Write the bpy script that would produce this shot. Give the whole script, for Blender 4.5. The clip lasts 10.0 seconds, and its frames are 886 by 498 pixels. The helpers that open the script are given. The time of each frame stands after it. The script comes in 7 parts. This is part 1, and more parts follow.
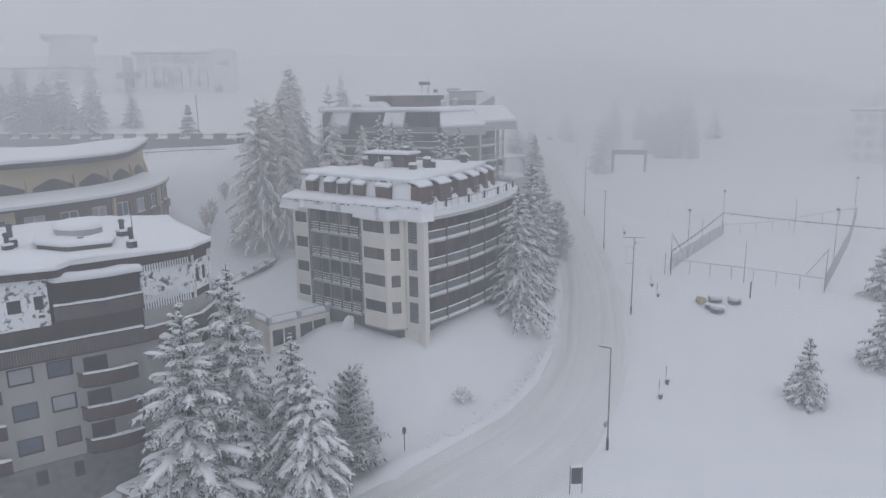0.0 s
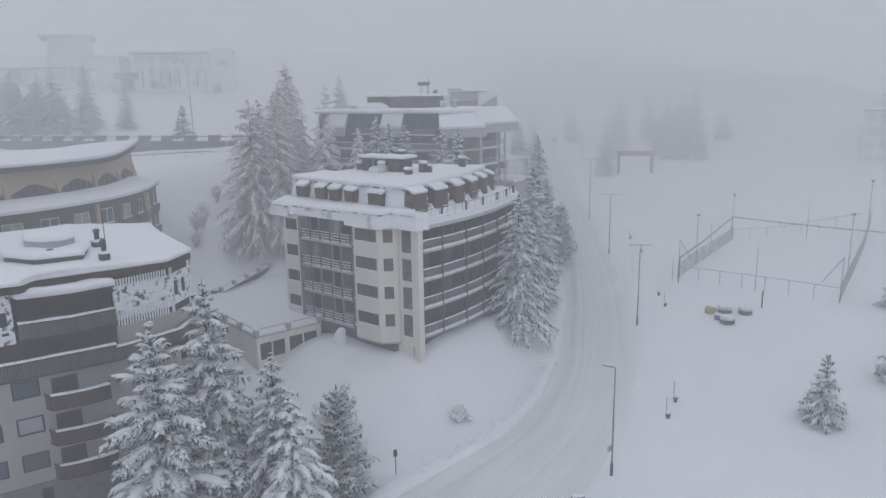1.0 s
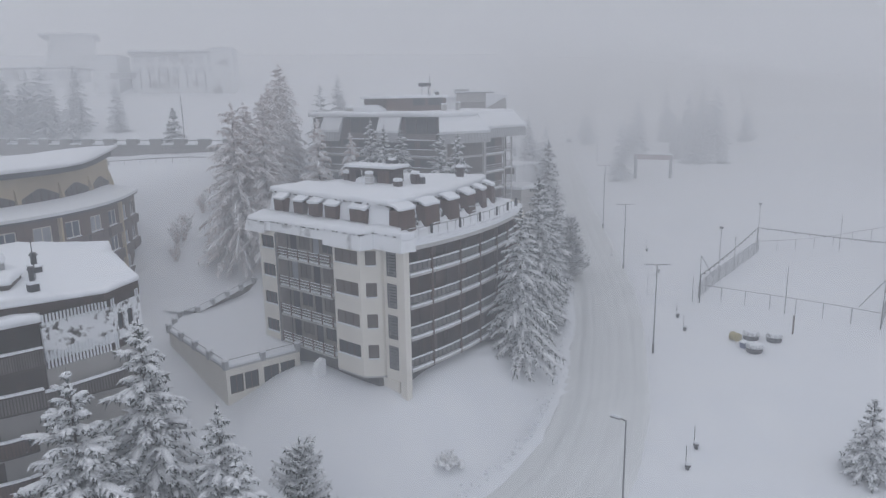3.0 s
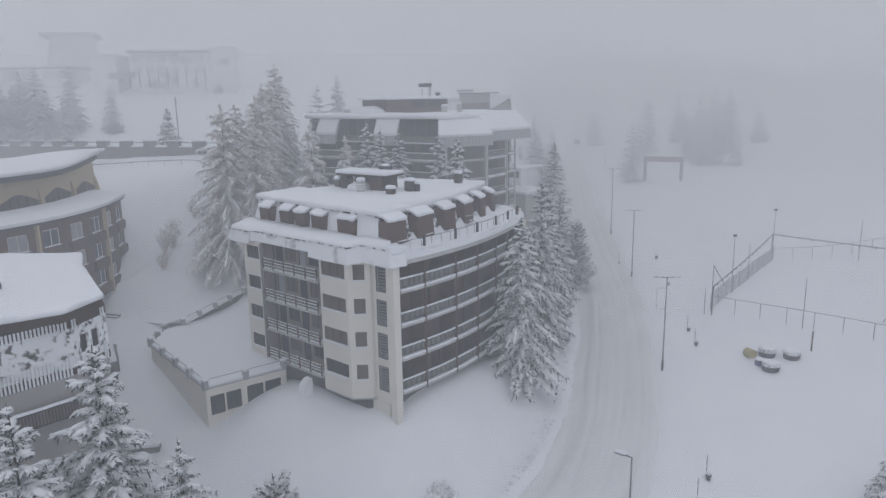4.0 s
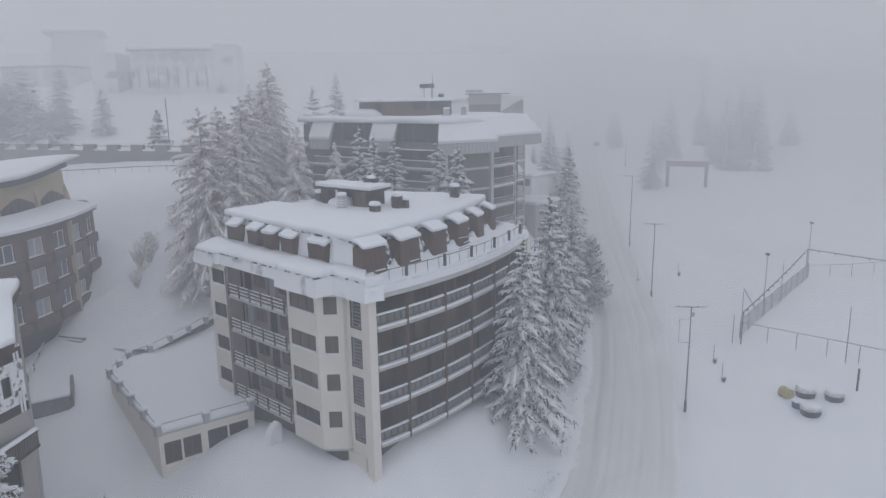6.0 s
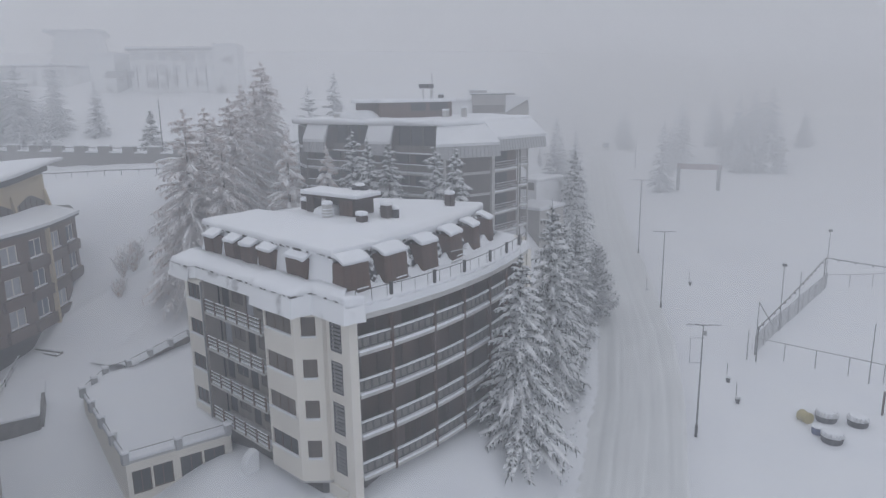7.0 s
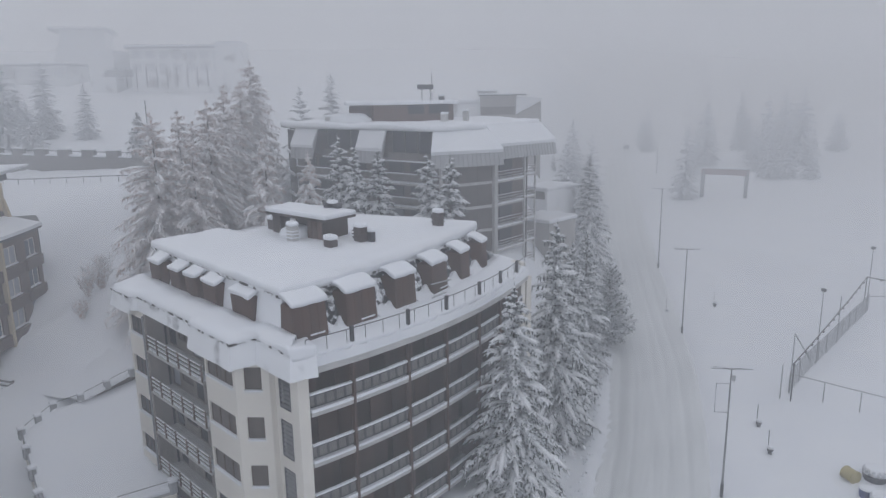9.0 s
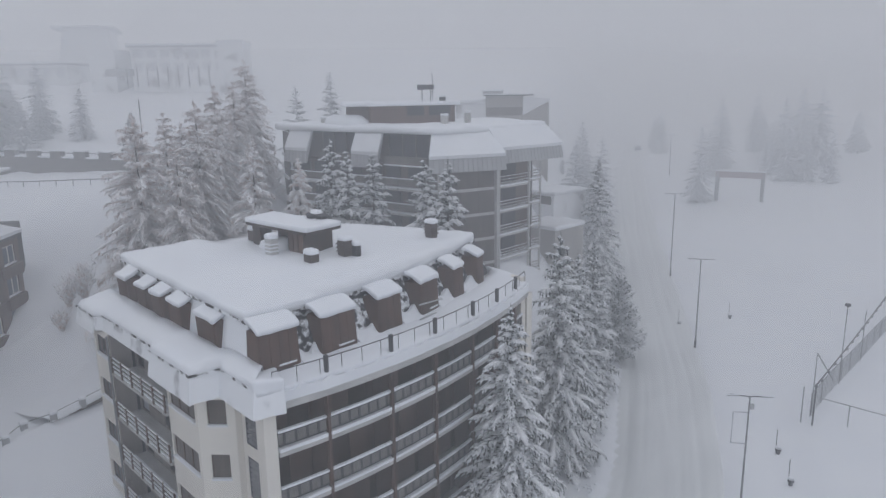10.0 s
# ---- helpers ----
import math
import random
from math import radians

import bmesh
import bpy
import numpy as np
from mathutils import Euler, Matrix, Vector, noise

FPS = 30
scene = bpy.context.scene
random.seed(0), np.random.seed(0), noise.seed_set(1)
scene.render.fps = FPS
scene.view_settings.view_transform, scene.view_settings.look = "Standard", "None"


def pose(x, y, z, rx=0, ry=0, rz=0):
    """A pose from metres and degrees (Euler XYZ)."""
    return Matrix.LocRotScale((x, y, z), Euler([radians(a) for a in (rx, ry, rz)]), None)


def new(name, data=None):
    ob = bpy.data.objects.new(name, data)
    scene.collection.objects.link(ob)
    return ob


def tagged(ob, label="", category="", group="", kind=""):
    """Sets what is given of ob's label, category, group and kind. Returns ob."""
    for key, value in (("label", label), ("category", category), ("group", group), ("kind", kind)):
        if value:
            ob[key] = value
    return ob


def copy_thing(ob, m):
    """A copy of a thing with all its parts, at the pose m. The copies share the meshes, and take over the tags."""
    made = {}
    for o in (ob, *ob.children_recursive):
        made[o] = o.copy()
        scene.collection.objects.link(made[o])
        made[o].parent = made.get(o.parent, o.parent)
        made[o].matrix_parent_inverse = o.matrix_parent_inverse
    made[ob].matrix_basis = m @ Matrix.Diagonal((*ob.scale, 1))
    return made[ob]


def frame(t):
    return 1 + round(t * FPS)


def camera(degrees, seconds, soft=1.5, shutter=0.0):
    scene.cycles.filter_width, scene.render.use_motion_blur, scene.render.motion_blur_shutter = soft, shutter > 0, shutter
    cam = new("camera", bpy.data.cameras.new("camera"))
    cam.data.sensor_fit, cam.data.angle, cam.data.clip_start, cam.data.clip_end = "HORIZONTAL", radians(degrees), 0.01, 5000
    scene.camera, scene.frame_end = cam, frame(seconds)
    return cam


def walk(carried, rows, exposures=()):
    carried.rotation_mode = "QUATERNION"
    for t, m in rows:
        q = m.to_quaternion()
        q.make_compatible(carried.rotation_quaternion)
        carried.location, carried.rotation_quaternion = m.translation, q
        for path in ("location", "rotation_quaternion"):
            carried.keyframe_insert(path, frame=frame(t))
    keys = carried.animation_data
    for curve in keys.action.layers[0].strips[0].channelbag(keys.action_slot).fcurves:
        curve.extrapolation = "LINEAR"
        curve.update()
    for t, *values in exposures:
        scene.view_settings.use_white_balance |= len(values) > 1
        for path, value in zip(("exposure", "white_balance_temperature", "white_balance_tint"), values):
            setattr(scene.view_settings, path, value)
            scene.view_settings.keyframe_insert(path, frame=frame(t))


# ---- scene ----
cam = camera(65.1, 10.0, 1.35)
METRES, EYE, TILT, LEAN, TURN = 45.0, 26.6, 0.0, 0.0, 38.3
ROWS = [
    (0.0, 0.0, 0.0, 0.0, -0.18, -12.16, 0.84),
    (0.5, 0.0111, 0.0414, 0.002, 0.0, -12.17, 0.88),
    (1.0, 0.0242, 0.0881, 0.0051, 0.3, -12.2, 0.92),
    (1.5, 0.0369, 0.1328, 0.0075, 0.61, -12.22, 0.92),
    (2.0, 0.0515, 0.1821, 0.0102, 0.99, -12.23, 0.94),
    (2.5, 0.0647, 0.2282, 0.0127, 1.35, -12.25, 0.94),
    (4.0, 0.106, 0.3783, 0.0219, 2.5, -12.34, 0.93),
    (4.5, 0.1179, 0.4266, 0.0246, 2.93, -12.37, 0.92),
    (5.0, 0.1303, 0.4792, 0.0273, 3.37, -12.39, 0.9),
    (5.5, 0.1413, 0.5278, 0.0297, 3.77, -12.42, 0.88),
    (7.0, 0.1782, 0.6795, 0.0352, 5.02, -12.47, 0.83),
    (7.5, 0.1893, 0.726, 0.0374, 5.42, -12.5, 0.81),
    (8.0, 0.2007, 0.7764, 0.0396, 5.85, -12.52, 0.81),
    (8.5, 0.2109, 0.8229, 0.0413, 6.29, -12.55, 0.8),
    (9.0, 0.2214, 0.873, 0.0431, 6.78, -12.57, 0.77),
    (9.5, 0.2303, 0.9193, 0.0447, 7.23, -12.58, 0.74),
    (10.0, 0.2395, 0.9693, 0.0463, 7.75, -12.62, 0.74),
]
walk(cam, [(t, pose(0, 0, EYE, TILT, LEAN, TURN) @ pose(METRES * x, METRES * y, METRES * z, 90 + pitch, roll, yaw)) for t, x, y, z, yaw, pitch, roll in ROWS])

# ---- world, fog and light: a dull snowfall, light from the cloud deck overhead ----
world = bpy.data.worlds.new("snowfall_sky")
scene.world = world
world.use_nodes = True
wt = world.node_tree
wt.nodes.clear()
w_out = wt.nodes.new("ShaderNodeOutputWorld")
w_bg = wt.nodes.new("ShaderNodeBackground")
w_sky = wt.nodes.new("ShaderNodeTexSky")
w_sky.sky_type = "NISHITA"
w_sky.sun_disc = False
w_sky.sun_elevation, w_sky.sun_rotation = radians(50), radians(40)
w_bg.inputs["Strength"].default_value = 0.1
w_fog = wt.nodes.new("ShaderNodeVolumeScatter")
w_fog.inputs["Color"].default_value = (0.925, 0.95, 0.98, 1)
w_fog.inputs["Density"].default_value = 0.0046
# the fog thickens up the valley
w_geo = wt.nodes.new("ShaderNodeNewGeometry")
w_dot = wt.nodes.new("ShaderNodeVectorMath")
w_dot.operation = "DOT_PRODUCT"
w_dot.inputs[1].default_value = (-0.58, 0.81, 0.0)
w_map = wt.nodes.new("ShaderNodeMapRange")
w_map.inputs["From Min"].default_value, w_map.inputs["From Max"].default_value = 30, 215
w_map.inputs["To Min"].default_value, w_map.inputs["To Max"].default_value = 0.0033, 0.0098
wt.links.new(w_geo.outputs["Position"], w_dot.inputs[0])
wt.links.new(w_dot.outputs["Value"], w_map.inputs["Value"])
wt.links.new(w_map.outputs["Result"], w_fog.inputs["Density"])
world.cycles.volume_step_size = 25.0
scene.cycles.volume_max_steps = 48
wt.links.new(w_sky.outputs[0], w_bg.inputs["Color"])
wt.links.new(w_bg.outputs[0], w_out.inputs["Surface"])
wt.links.new(w_fog.outputs[0], w_out.inputs["Volume"])

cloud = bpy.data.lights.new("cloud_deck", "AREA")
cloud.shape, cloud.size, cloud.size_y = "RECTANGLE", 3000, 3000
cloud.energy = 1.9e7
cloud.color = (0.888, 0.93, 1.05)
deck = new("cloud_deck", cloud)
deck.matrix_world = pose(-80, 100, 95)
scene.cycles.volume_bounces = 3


# ---- materials ----
def mat(name, c1, c2=None, scale=0.6, rough=0.8, bump=0.15, metal=0.0, grain=9.0, mid=0.5, stretch=(1, 1, 1)):
    m = bpy.data.materials.new(name)
    m.use_nodes = True
    nt = m.node_tree
    b = nt.nodes["Principled BSDF"]
    b.inputs["Roughness"].default_value = rough
    b.inputs["Metallic"].default_value = metal
    geo = nt.nodes.new("ShaderNodeNewGeometry")
    mp = nt.nodes.new("ShaderNodeMapping")
    mp.inputs["Scale"].default_value = stretch
    nt.links.new(geo.outputs["Position"], mp.inputs["Vector"])
    n1 = nt.nodes.new("ShaderNodeTexNoise")
    n1.inputs["Scale"].default_value = scale
    n1.inputs["Detail"].default_value = 5
    n2 = nt.nodes.new("ShaderNodeTexNoise")
    n2.inputs["Scale"].default_value = scale * grain
    n2.inputs["Detail"].default_value = 3
    for n in (n1, n2):
        nt.links.new(mp.outputs[0], n.inputs["Vector"])
    add = nt.nodes.new("ShaderNodeMath")
    add.operation = "MULTIPLY_ADD"
    add.inputs[1].default_value = 0.45
    nt.links.new(n2.outputs[0], add.inputs[0])
    nt.links.new(n1.outputs[0], add.inputs[2])
    ramp = nt.nodes.new("ShaderNodeValToRGB")
    ramp.color_ramp.elements[0].position = mid
    ramp.color_ramp.elements[1].position = mid + 0.45
    ramp.color_ramp.elements[0].color = (*c1, 1)
    ramp.color_ramp.elements[1].color = (*(c2 or [v * 0.8 for v in c1]), 1)
    nt.links.new(add.outputs[0], ramp.inputs[0])
    nt.links.new(ramp.outputs[0], b.inputs["Base Color"])
    if bump:
        bp = nt.nodes.new("ShaderNodeBump")
        bp.inputs["Strength"].default_value = bump
        bp.inputs["Distance"].default_value = 0.1
        nt.links.new(add.outputs[0], bp.inputs["Height"])
        nt.links.new(bp.outputs[0], b.inputs["Normal"])
    return m


def snowy(name, under, amount=0.5, scale=1.5, facing=0.0, snow_col=(0.84, 0.86, 0.88)):
    """A surface with blown snow stuck on it: in patches, and on what faces upwards."""
    m = mat(name, under, None, scale=1.2, rough=0.85, bump=0.2)
    nt = m.node_tree
    b = nt.nodes["Principled BSDF"]
    old = b.inputs["Base Color"].links[0].from_socket
    geo = nt.nodes.new("ShaderNodeNewGeometry")
    no = nt.nodes.new("ShaderNodeTexNoise")
    no.inputs["Scale"].default_value = scale
    no.inputs["Detail"].default_value = 6
    nt.links.new(geo.outputs["Position"], no.inputs["Vector"])
    sep = nt.nodes.new("ShaderNodeSeparateXYZ")
    nt.links.new(geo.outputs["Normal"], sep.inputs[0])
    ma = nt.nodes.new("ShaderNodeMath")
    ma.operation = "MULTIPLY_ADD"
    ma.inputs[1].default_value = facing
    nt.links.new(sep.outputs["Z"], ma.inputs[0])
    nt.links.new(no.outputs[0], ma.inputs[2])
    rp = nt.nodes.new("ShaderNodeValToRGB")
    rp.color_ramp.elements[0].position = 1 - amount - 0.06
    rp.color_ramp.elements[1].position = 1 - amount + 0.06
    nt.links.new(ma.outputs[0], rp.inputs[0])
    mx = nt.nodes.new("ShaderNodeMix")
    mx.data_type = "RGBA"
    nt.links.new(rp.outputs[0], mx.inputs["Factor"])
    nt.links.new(old, mx.inputs["A"])
    mx.inputs["B"].default_value = (*snow_col, 1)
    nt.links.new(mx.outputs["Result"], b.inputs["Base Color"])
    return m


SNOW = mat("fresh_snow", (0.84, 0.86, 0.88), (0.79, 0.815, 0.85), scale=0.25, rough=0.7, bump=0.07, grain=8)
SNOW_TREE = mat("snow_on_branches", (0.89, 0.90, 0.91), (0.85, 0.865, 0.88), scale=1.2, rough=0.75, bump=0.35)
ROAD = mat("packed_snow", (0.755, 0.775, 0.775), (0.67, 0.69, 0.69), scale=0.22, rough=0.6, bump=0.12, grain=6, stretch=(1.6, 0.5, 1))
WHITE = mat("white_render", (0.80, 0.77, 0.70), (0.71, 0.68, 0.62), scale=0.5, rough=0.85, bump=0.06, stretch=(1, 1, 0.35))
GREYWHITE = mat("pale_concrete", (0.56, 0.555, 0.54), (0.43, 0.43, 0.42), scale=0.7, rough=0.85, bump=0.12)
YELLOW = mat("yellow_render", (0.58, 0.49, 0.33), (0.49, 0.41, 0.28), scale=0.4, rough=0.85, bump=0.06)
WOOD = mat("dark_stained_wood", (0.135, 0.076, 0.056), (0.075, 0.046, 0.036), scale=0.9, rough=0.7, bump=0.2, stretch=(2, 2, 0.3))
WOOD_DARK = mat("blackened_timber", (0.075, 0.044, 0.034), (0.038, 0.026, 0.022), scale=0.9, rough=0.7, bump=0.2, stretch=(2, 2, 0.3))
WOOD_RED = mat("red_brown_wood", (0.165, 0.095, 0.068), (0.09, 0.056, 0.045), scale=1.0, rough=0.65, bump=0.2, stretch=(2, 2, 0.3))
WOOD_GREY = mat("weathered_wood", (0.16, 0.135, 0.12), (0.09, 0.08, 0.072), scale=1.0, rough=0.8, bump=0.2, stretch=(2, 2, 0.4))
# near-black: unlit rooms painted onto solid cores; also the tyres
DARK = mat("room_shade_and_tyre", (0.028, 0.025, 0.024), (0.018, 0.017, 0.017), scale=0.8, rough=0.9, bump=0)
GLASS = mat("window_glass", (0.055, 0.06, 0.066), (0.035, 0.038, 0.043), scale=0.7, rough=0.08, bump=0)
CURTAIN = mat("drawn_curtain", (0.17, 0.14, 0.12), (0.10, 0.085, 0.075), scale=1.5, rough=0.4, bump=0.1, stretch=(3, 3, 0.2))
METAL = mat("dark_painted_metal", (0.075, 0.075, 0.08), (0.05, 0.05, 0.055), scale=3, rough=0.5, bump=0.05)
GALV = mat("galvanised_steel", (0.30, 0.305, 0.315), (0.21, 0.215, 0.22), scale=3, rough=0.55, bump=0.05, metal=0.3)
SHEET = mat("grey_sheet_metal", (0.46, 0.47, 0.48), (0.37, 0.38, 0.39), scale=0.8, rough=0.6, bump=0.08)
STONE = mat("rubble_stone", (0.26, 0.25, 0.24), (0.15, 0.145, 0.14), scale=1.6, rough=0.9, bump=0.6)
# concrete with the shade under the building put into its dark colour
PLINTH = mat("shade_painted_concrete", (0.13, 0.125, 0.12), (0.09, 0.088, 0.085), scale=0.7, rough=0.9, bump=0.2)
SLATE = snowy("slate_with_blown_snow", (0.05, 0.05, 0.055), amount=0.47, scale=2.2)
# glass whose bluish base colour holds the reflected sky
BLUEGLASS = mat("sky_tinted_glass", (0.12, 0.15, 0.20), (0.08, 0.10, 0.14), scale=0.5, rough=0.15, bump=0)
SHINGLE = snowy("shingles_with_blown_snow", (0.10, 0.09, 0.085), amount=0.585, scale=2.3)
PALE = mat("greyish_render", (0.44, 0.425, 0.405), (0.36, 0.35, 0.335), scale=0.5, rough=0.85, bump=0.08, stretch=(1, 1, 0.35))
# far window panes, whitened in base colour to imitate haze
HAZE_PANE = mat("haze_paled_pane", (0.70, 0.72, 0.74), (0.60, 0.62, 0.65), scale=1.5, rough=0.5, bump=0.05)
# plain pale tone; on the hotel panes it imitates reflected sky
PALE_TONE = mat("pale_and_reflected_sky", (0.40, 0.42, 0.45), (0.30, 0.32, 0.35), scale=1.5, rough=0.4, bump=0.05)
# blown snow in patches; on far walls the pale tone also holds haze
SNOW_HAZE = snowy("snowy_hazed_wall", (0.52, 0.52, 0.52), amount=0.6, scale=0.3)
EDGE = snowy("gutter_with_blown_snow", (0.05, 0.047, 0.045), amount=0.52, scale=2.4)
PANEL = mat("weathered_panel", (0.23, 0.222, 0.21), (0.15, 0.145, 0.138), scale=1.4, rough=0.8, bump=0.1)
RECESS = mat("grey_brown_boarding", (0.33, 0.295, 0.265), (0.22, 0.195, 0.175), scale=0.9, rough=0.8, bump=0.2, stretch=(2, 2, 0.4))
FASCIA = snowy("fascia_with_snow", (0.44, 0.45, 0.46), amount=0.62, scale=0.5)
NEEDLE = snowy("spruce_needles", (0.05, 0.063, 0.052), amount=0.4, scale=4.5, facing=0.16, snow_col=(0.8, 0.82, 0.85))
LARCH = snowy("larch_twigs", (0.60, 0.45, 0.385), amount=0.56, scale=3.0, facing=0.2, snow_col=(0.82, 0.80, 0.80))
# distant needles and trunks: fog haze put into a paler base colour
HAZED = snowy("hazed_needles", (0.58, 0.60, 0.61), amount=0.6, scale=1.6, facing=0.14, snow_col=(0.7, 0.73, 0.76))
WOOD_RIME = mat("rimed_wood", (0.20, 0.175, 0.16), (0.11, 0.098, 0.09), scale=0.9, rough=0.8, bump=0.2, stretch=(2, 2, 0.4))
BROWNGLASS = mat("brown_tinted_glass", (0.10, 0.068, 0.054), (0.06, 0.043, 0.036), scale=0.8, rough=0.2, bump=0)
BARK = mat("bark", (0.085, 0.065, 0.052), (0.05, 0.04, 0.035), scale=3, rough=0.9, bump=0.4)
PLASTIC_Y = mat("yellow_plastic", (0.46, 0.39, 0.17), (0.40, 0.34, 0.15), scale=2, rough=0.5, bump=0.05)
PLASTIC_B = mat("blue_plastic", (0.05, 0.075, 0.22), (0.04, 0.06, 0.17), scale=2, rough=0.5, bump=0.05)
BRICK = mat("chimney_brick", (0.13, 0.1, 0.09), (0.08, 0.065, 0.06), scale=4, rough=0.9, bump=0.4)
BANNER = mat("faded_red_board", (0.34, 0.24, 0.235), (0.27, 0.2, 0.2), scale=1, rough=0.7, bump=0.05)

for _m in (GLASS, BROWNGLASS, CURTAIN):
    _m.node_tree.nodes["Principled BSDF"].inputs["Specular IOR Level"].default_value = 0.25


# ---- mesh helpers ----
def part(name, bm, material, parent, label=""):
    """Link a bmesh as one mesh object under a thing or a part; its points are in the world's frame of a thing built at its place."""
    me = bpy.data.meshes.new(name)
    bmesh.ops.recalc_face_normals(bm, faces=bm.faces)
    bm.to_mesh(me)
    bm.free()
    me.materials.append(material)
    ob = new(name, me)
    if parent is not None:
        ob.parent = parent
        ob.matrix_parent_inverse = Matrix.Translation(-Vector(parent["base"])) if parent.type == "EMPTY" else Matrix()
        ob["base"] = parent["base"]
    if label:
        ob["label"] = label
    return ob


def thing(name, at, label, category, group="", kind=""):
    ob = new(name)
    ob.location = at
    ob.empty_display_size = 0.5
    ob["base"] = tuple(at)
    return tagged(ob, label, category, group, kind)


def box(bm, x0, y0, z0, x1, y1, z1):
    vs = [bm.verts.new((x, y, z)) for z in (z0, z1) for x, y in ((x0, y0), (x1, y0), (x1, y1), (x0, y1))]
    for q in ((3, 2, 1, 0), (4, 5, 6, 7), (0, 1, 5, 4), (1, 2, 6, 5), (2, 3, 7, 6), (3, 0, 4, 7)):
        bm.faces.new([vs[i] for i in q])
    return vs


def obox(bm, a, b, d0, d1, z0, z1):
    """A box along the plan line a-b, from d0 to d1 to its right-hand side."""
    a, b = Vector(a[:2]), Vector(b[:2])
    n = (b - a).normalized()
    n = Vector((n.y, -n.x))
    ps = [a + n * d0, b + n * d0, b + n * d1, a + n * d1]
    vs = [bm.verts.new((p.x, p.y, z)) for z in (z0, z1) for p in ps]
    for q in ((3, 2, 1, 0), (4, 5, 6, 7), (0, 1, 5, 4), (1, 2, 6, 5), (2, 3, 7, 6), (3, 0, 4, 7)):
        bm.faces.new([vs[i] for i in q])


def prism(bm, poly, z0, z1, top=None):
    """Upright prism over a plan polygon; top: another polygon of as many points for its upper end."""
    lo = [bm.verts.new((x, y, z0)) for x, y in poly]
    hi = [bm.verts.new((x, y, z1)) for x, y in (top or poly)]
    n = len(poly)
    for i in range(n):
        bm.faces.new((lo[i], lo[(i + 1) % n], hi[(i + 1) % n], hi[i]))
    bm.faces.new(list(reversed(lo)))
    f = bm.faces.new(hi)
    return f


def tube(bm, pts, r, sides=6, r2=None):
    pts = [Vector(p) for p in pts]
    rings = []
    for i, p in enumerate(pts):
        d = (pts[min(i + 1, len(pts) - 1)] - pts[max(i - 1, 0)]).normalized()
        u = d.cross(Vector((0, 0, 1)))
        u = u.normalized() if u.length > 1e-3 else Vector((1, 0, 0))
        v = d.cross(u)
        rr = r + ((r2 if r2 is not None else r) - r) * i / max(1, len(pts) - 1)
        rings.append([bm.verts.new(p + (u * math.cos(a) + v * math.sin(a)) * rr) for a in (2 * math.pi * k / sides for k in range(sides))])
    for a, b in zip(rings, rings[1:]):
        for k in range(sides):
            bm.faces.new((a[k], a[(k + 1) % sides], b[(k + 1) % sides], b[k]))
    bm.faces.new(list(reversed(rings[0])))
    bm.faces.new(rings[-1])


def snow_cap(poly, z, h, round_=0.18, lump=0.06, cell=0.9):
    """A bed of snow over a plan polygon, its upper edge rounded and its top a little uneven."""
    bm = bmesh.new()
    cx = sum(p[0] for p in poly) / len(poly)
    cy = sum(p[1] for p in poly) / len(poly)
    prism(bm, poly, z, z + h)
    top = [e for e in bm.edges if all(abs(v.co.z - z - h) < 1e-4 for v in e.verts)]
    up = [e for e in bm.edges if abs(e.verts[0].co.z - e.verts[1].co.z) > h * 0.5]
    r = min(round_, h * 0.9)
    if r > 0.02:
        bmesh.ops.bevel(bm, geom=top + up, offset=r, segments=3, profile=0.5, affect="EDGES")
    bmesh.ops.triangulate(bm, faces=[f for f in bm.faces if len(f.verts) > 4])
    for _ in range(3):
        es = [e for e in bm.edges if e.calc_length() > cell]
        if not es or len(bm.verts) > 2500:
            break
        bmesh.ops.subdivide_edges(bm, edges=es, cuts=1)
        bmesh.ops.triangulate(bm, faces=[f for f in bm.faces if len(f.verts) > 4])
    for v in bm.verts:
        if v.co.z > z + h * 0.3:
            v.co.z += lump * noise.noise(v.co * 0.7) * 1.6
        d = noise.noise(Vector((v.co.x * 1.3, v.co.y * 1.3, v.co.z + 7))) * lump
        v.co.x += d
        v.co.y += d * 0.7
    for f in bm.faces:
        f.smooth = True
    return bm


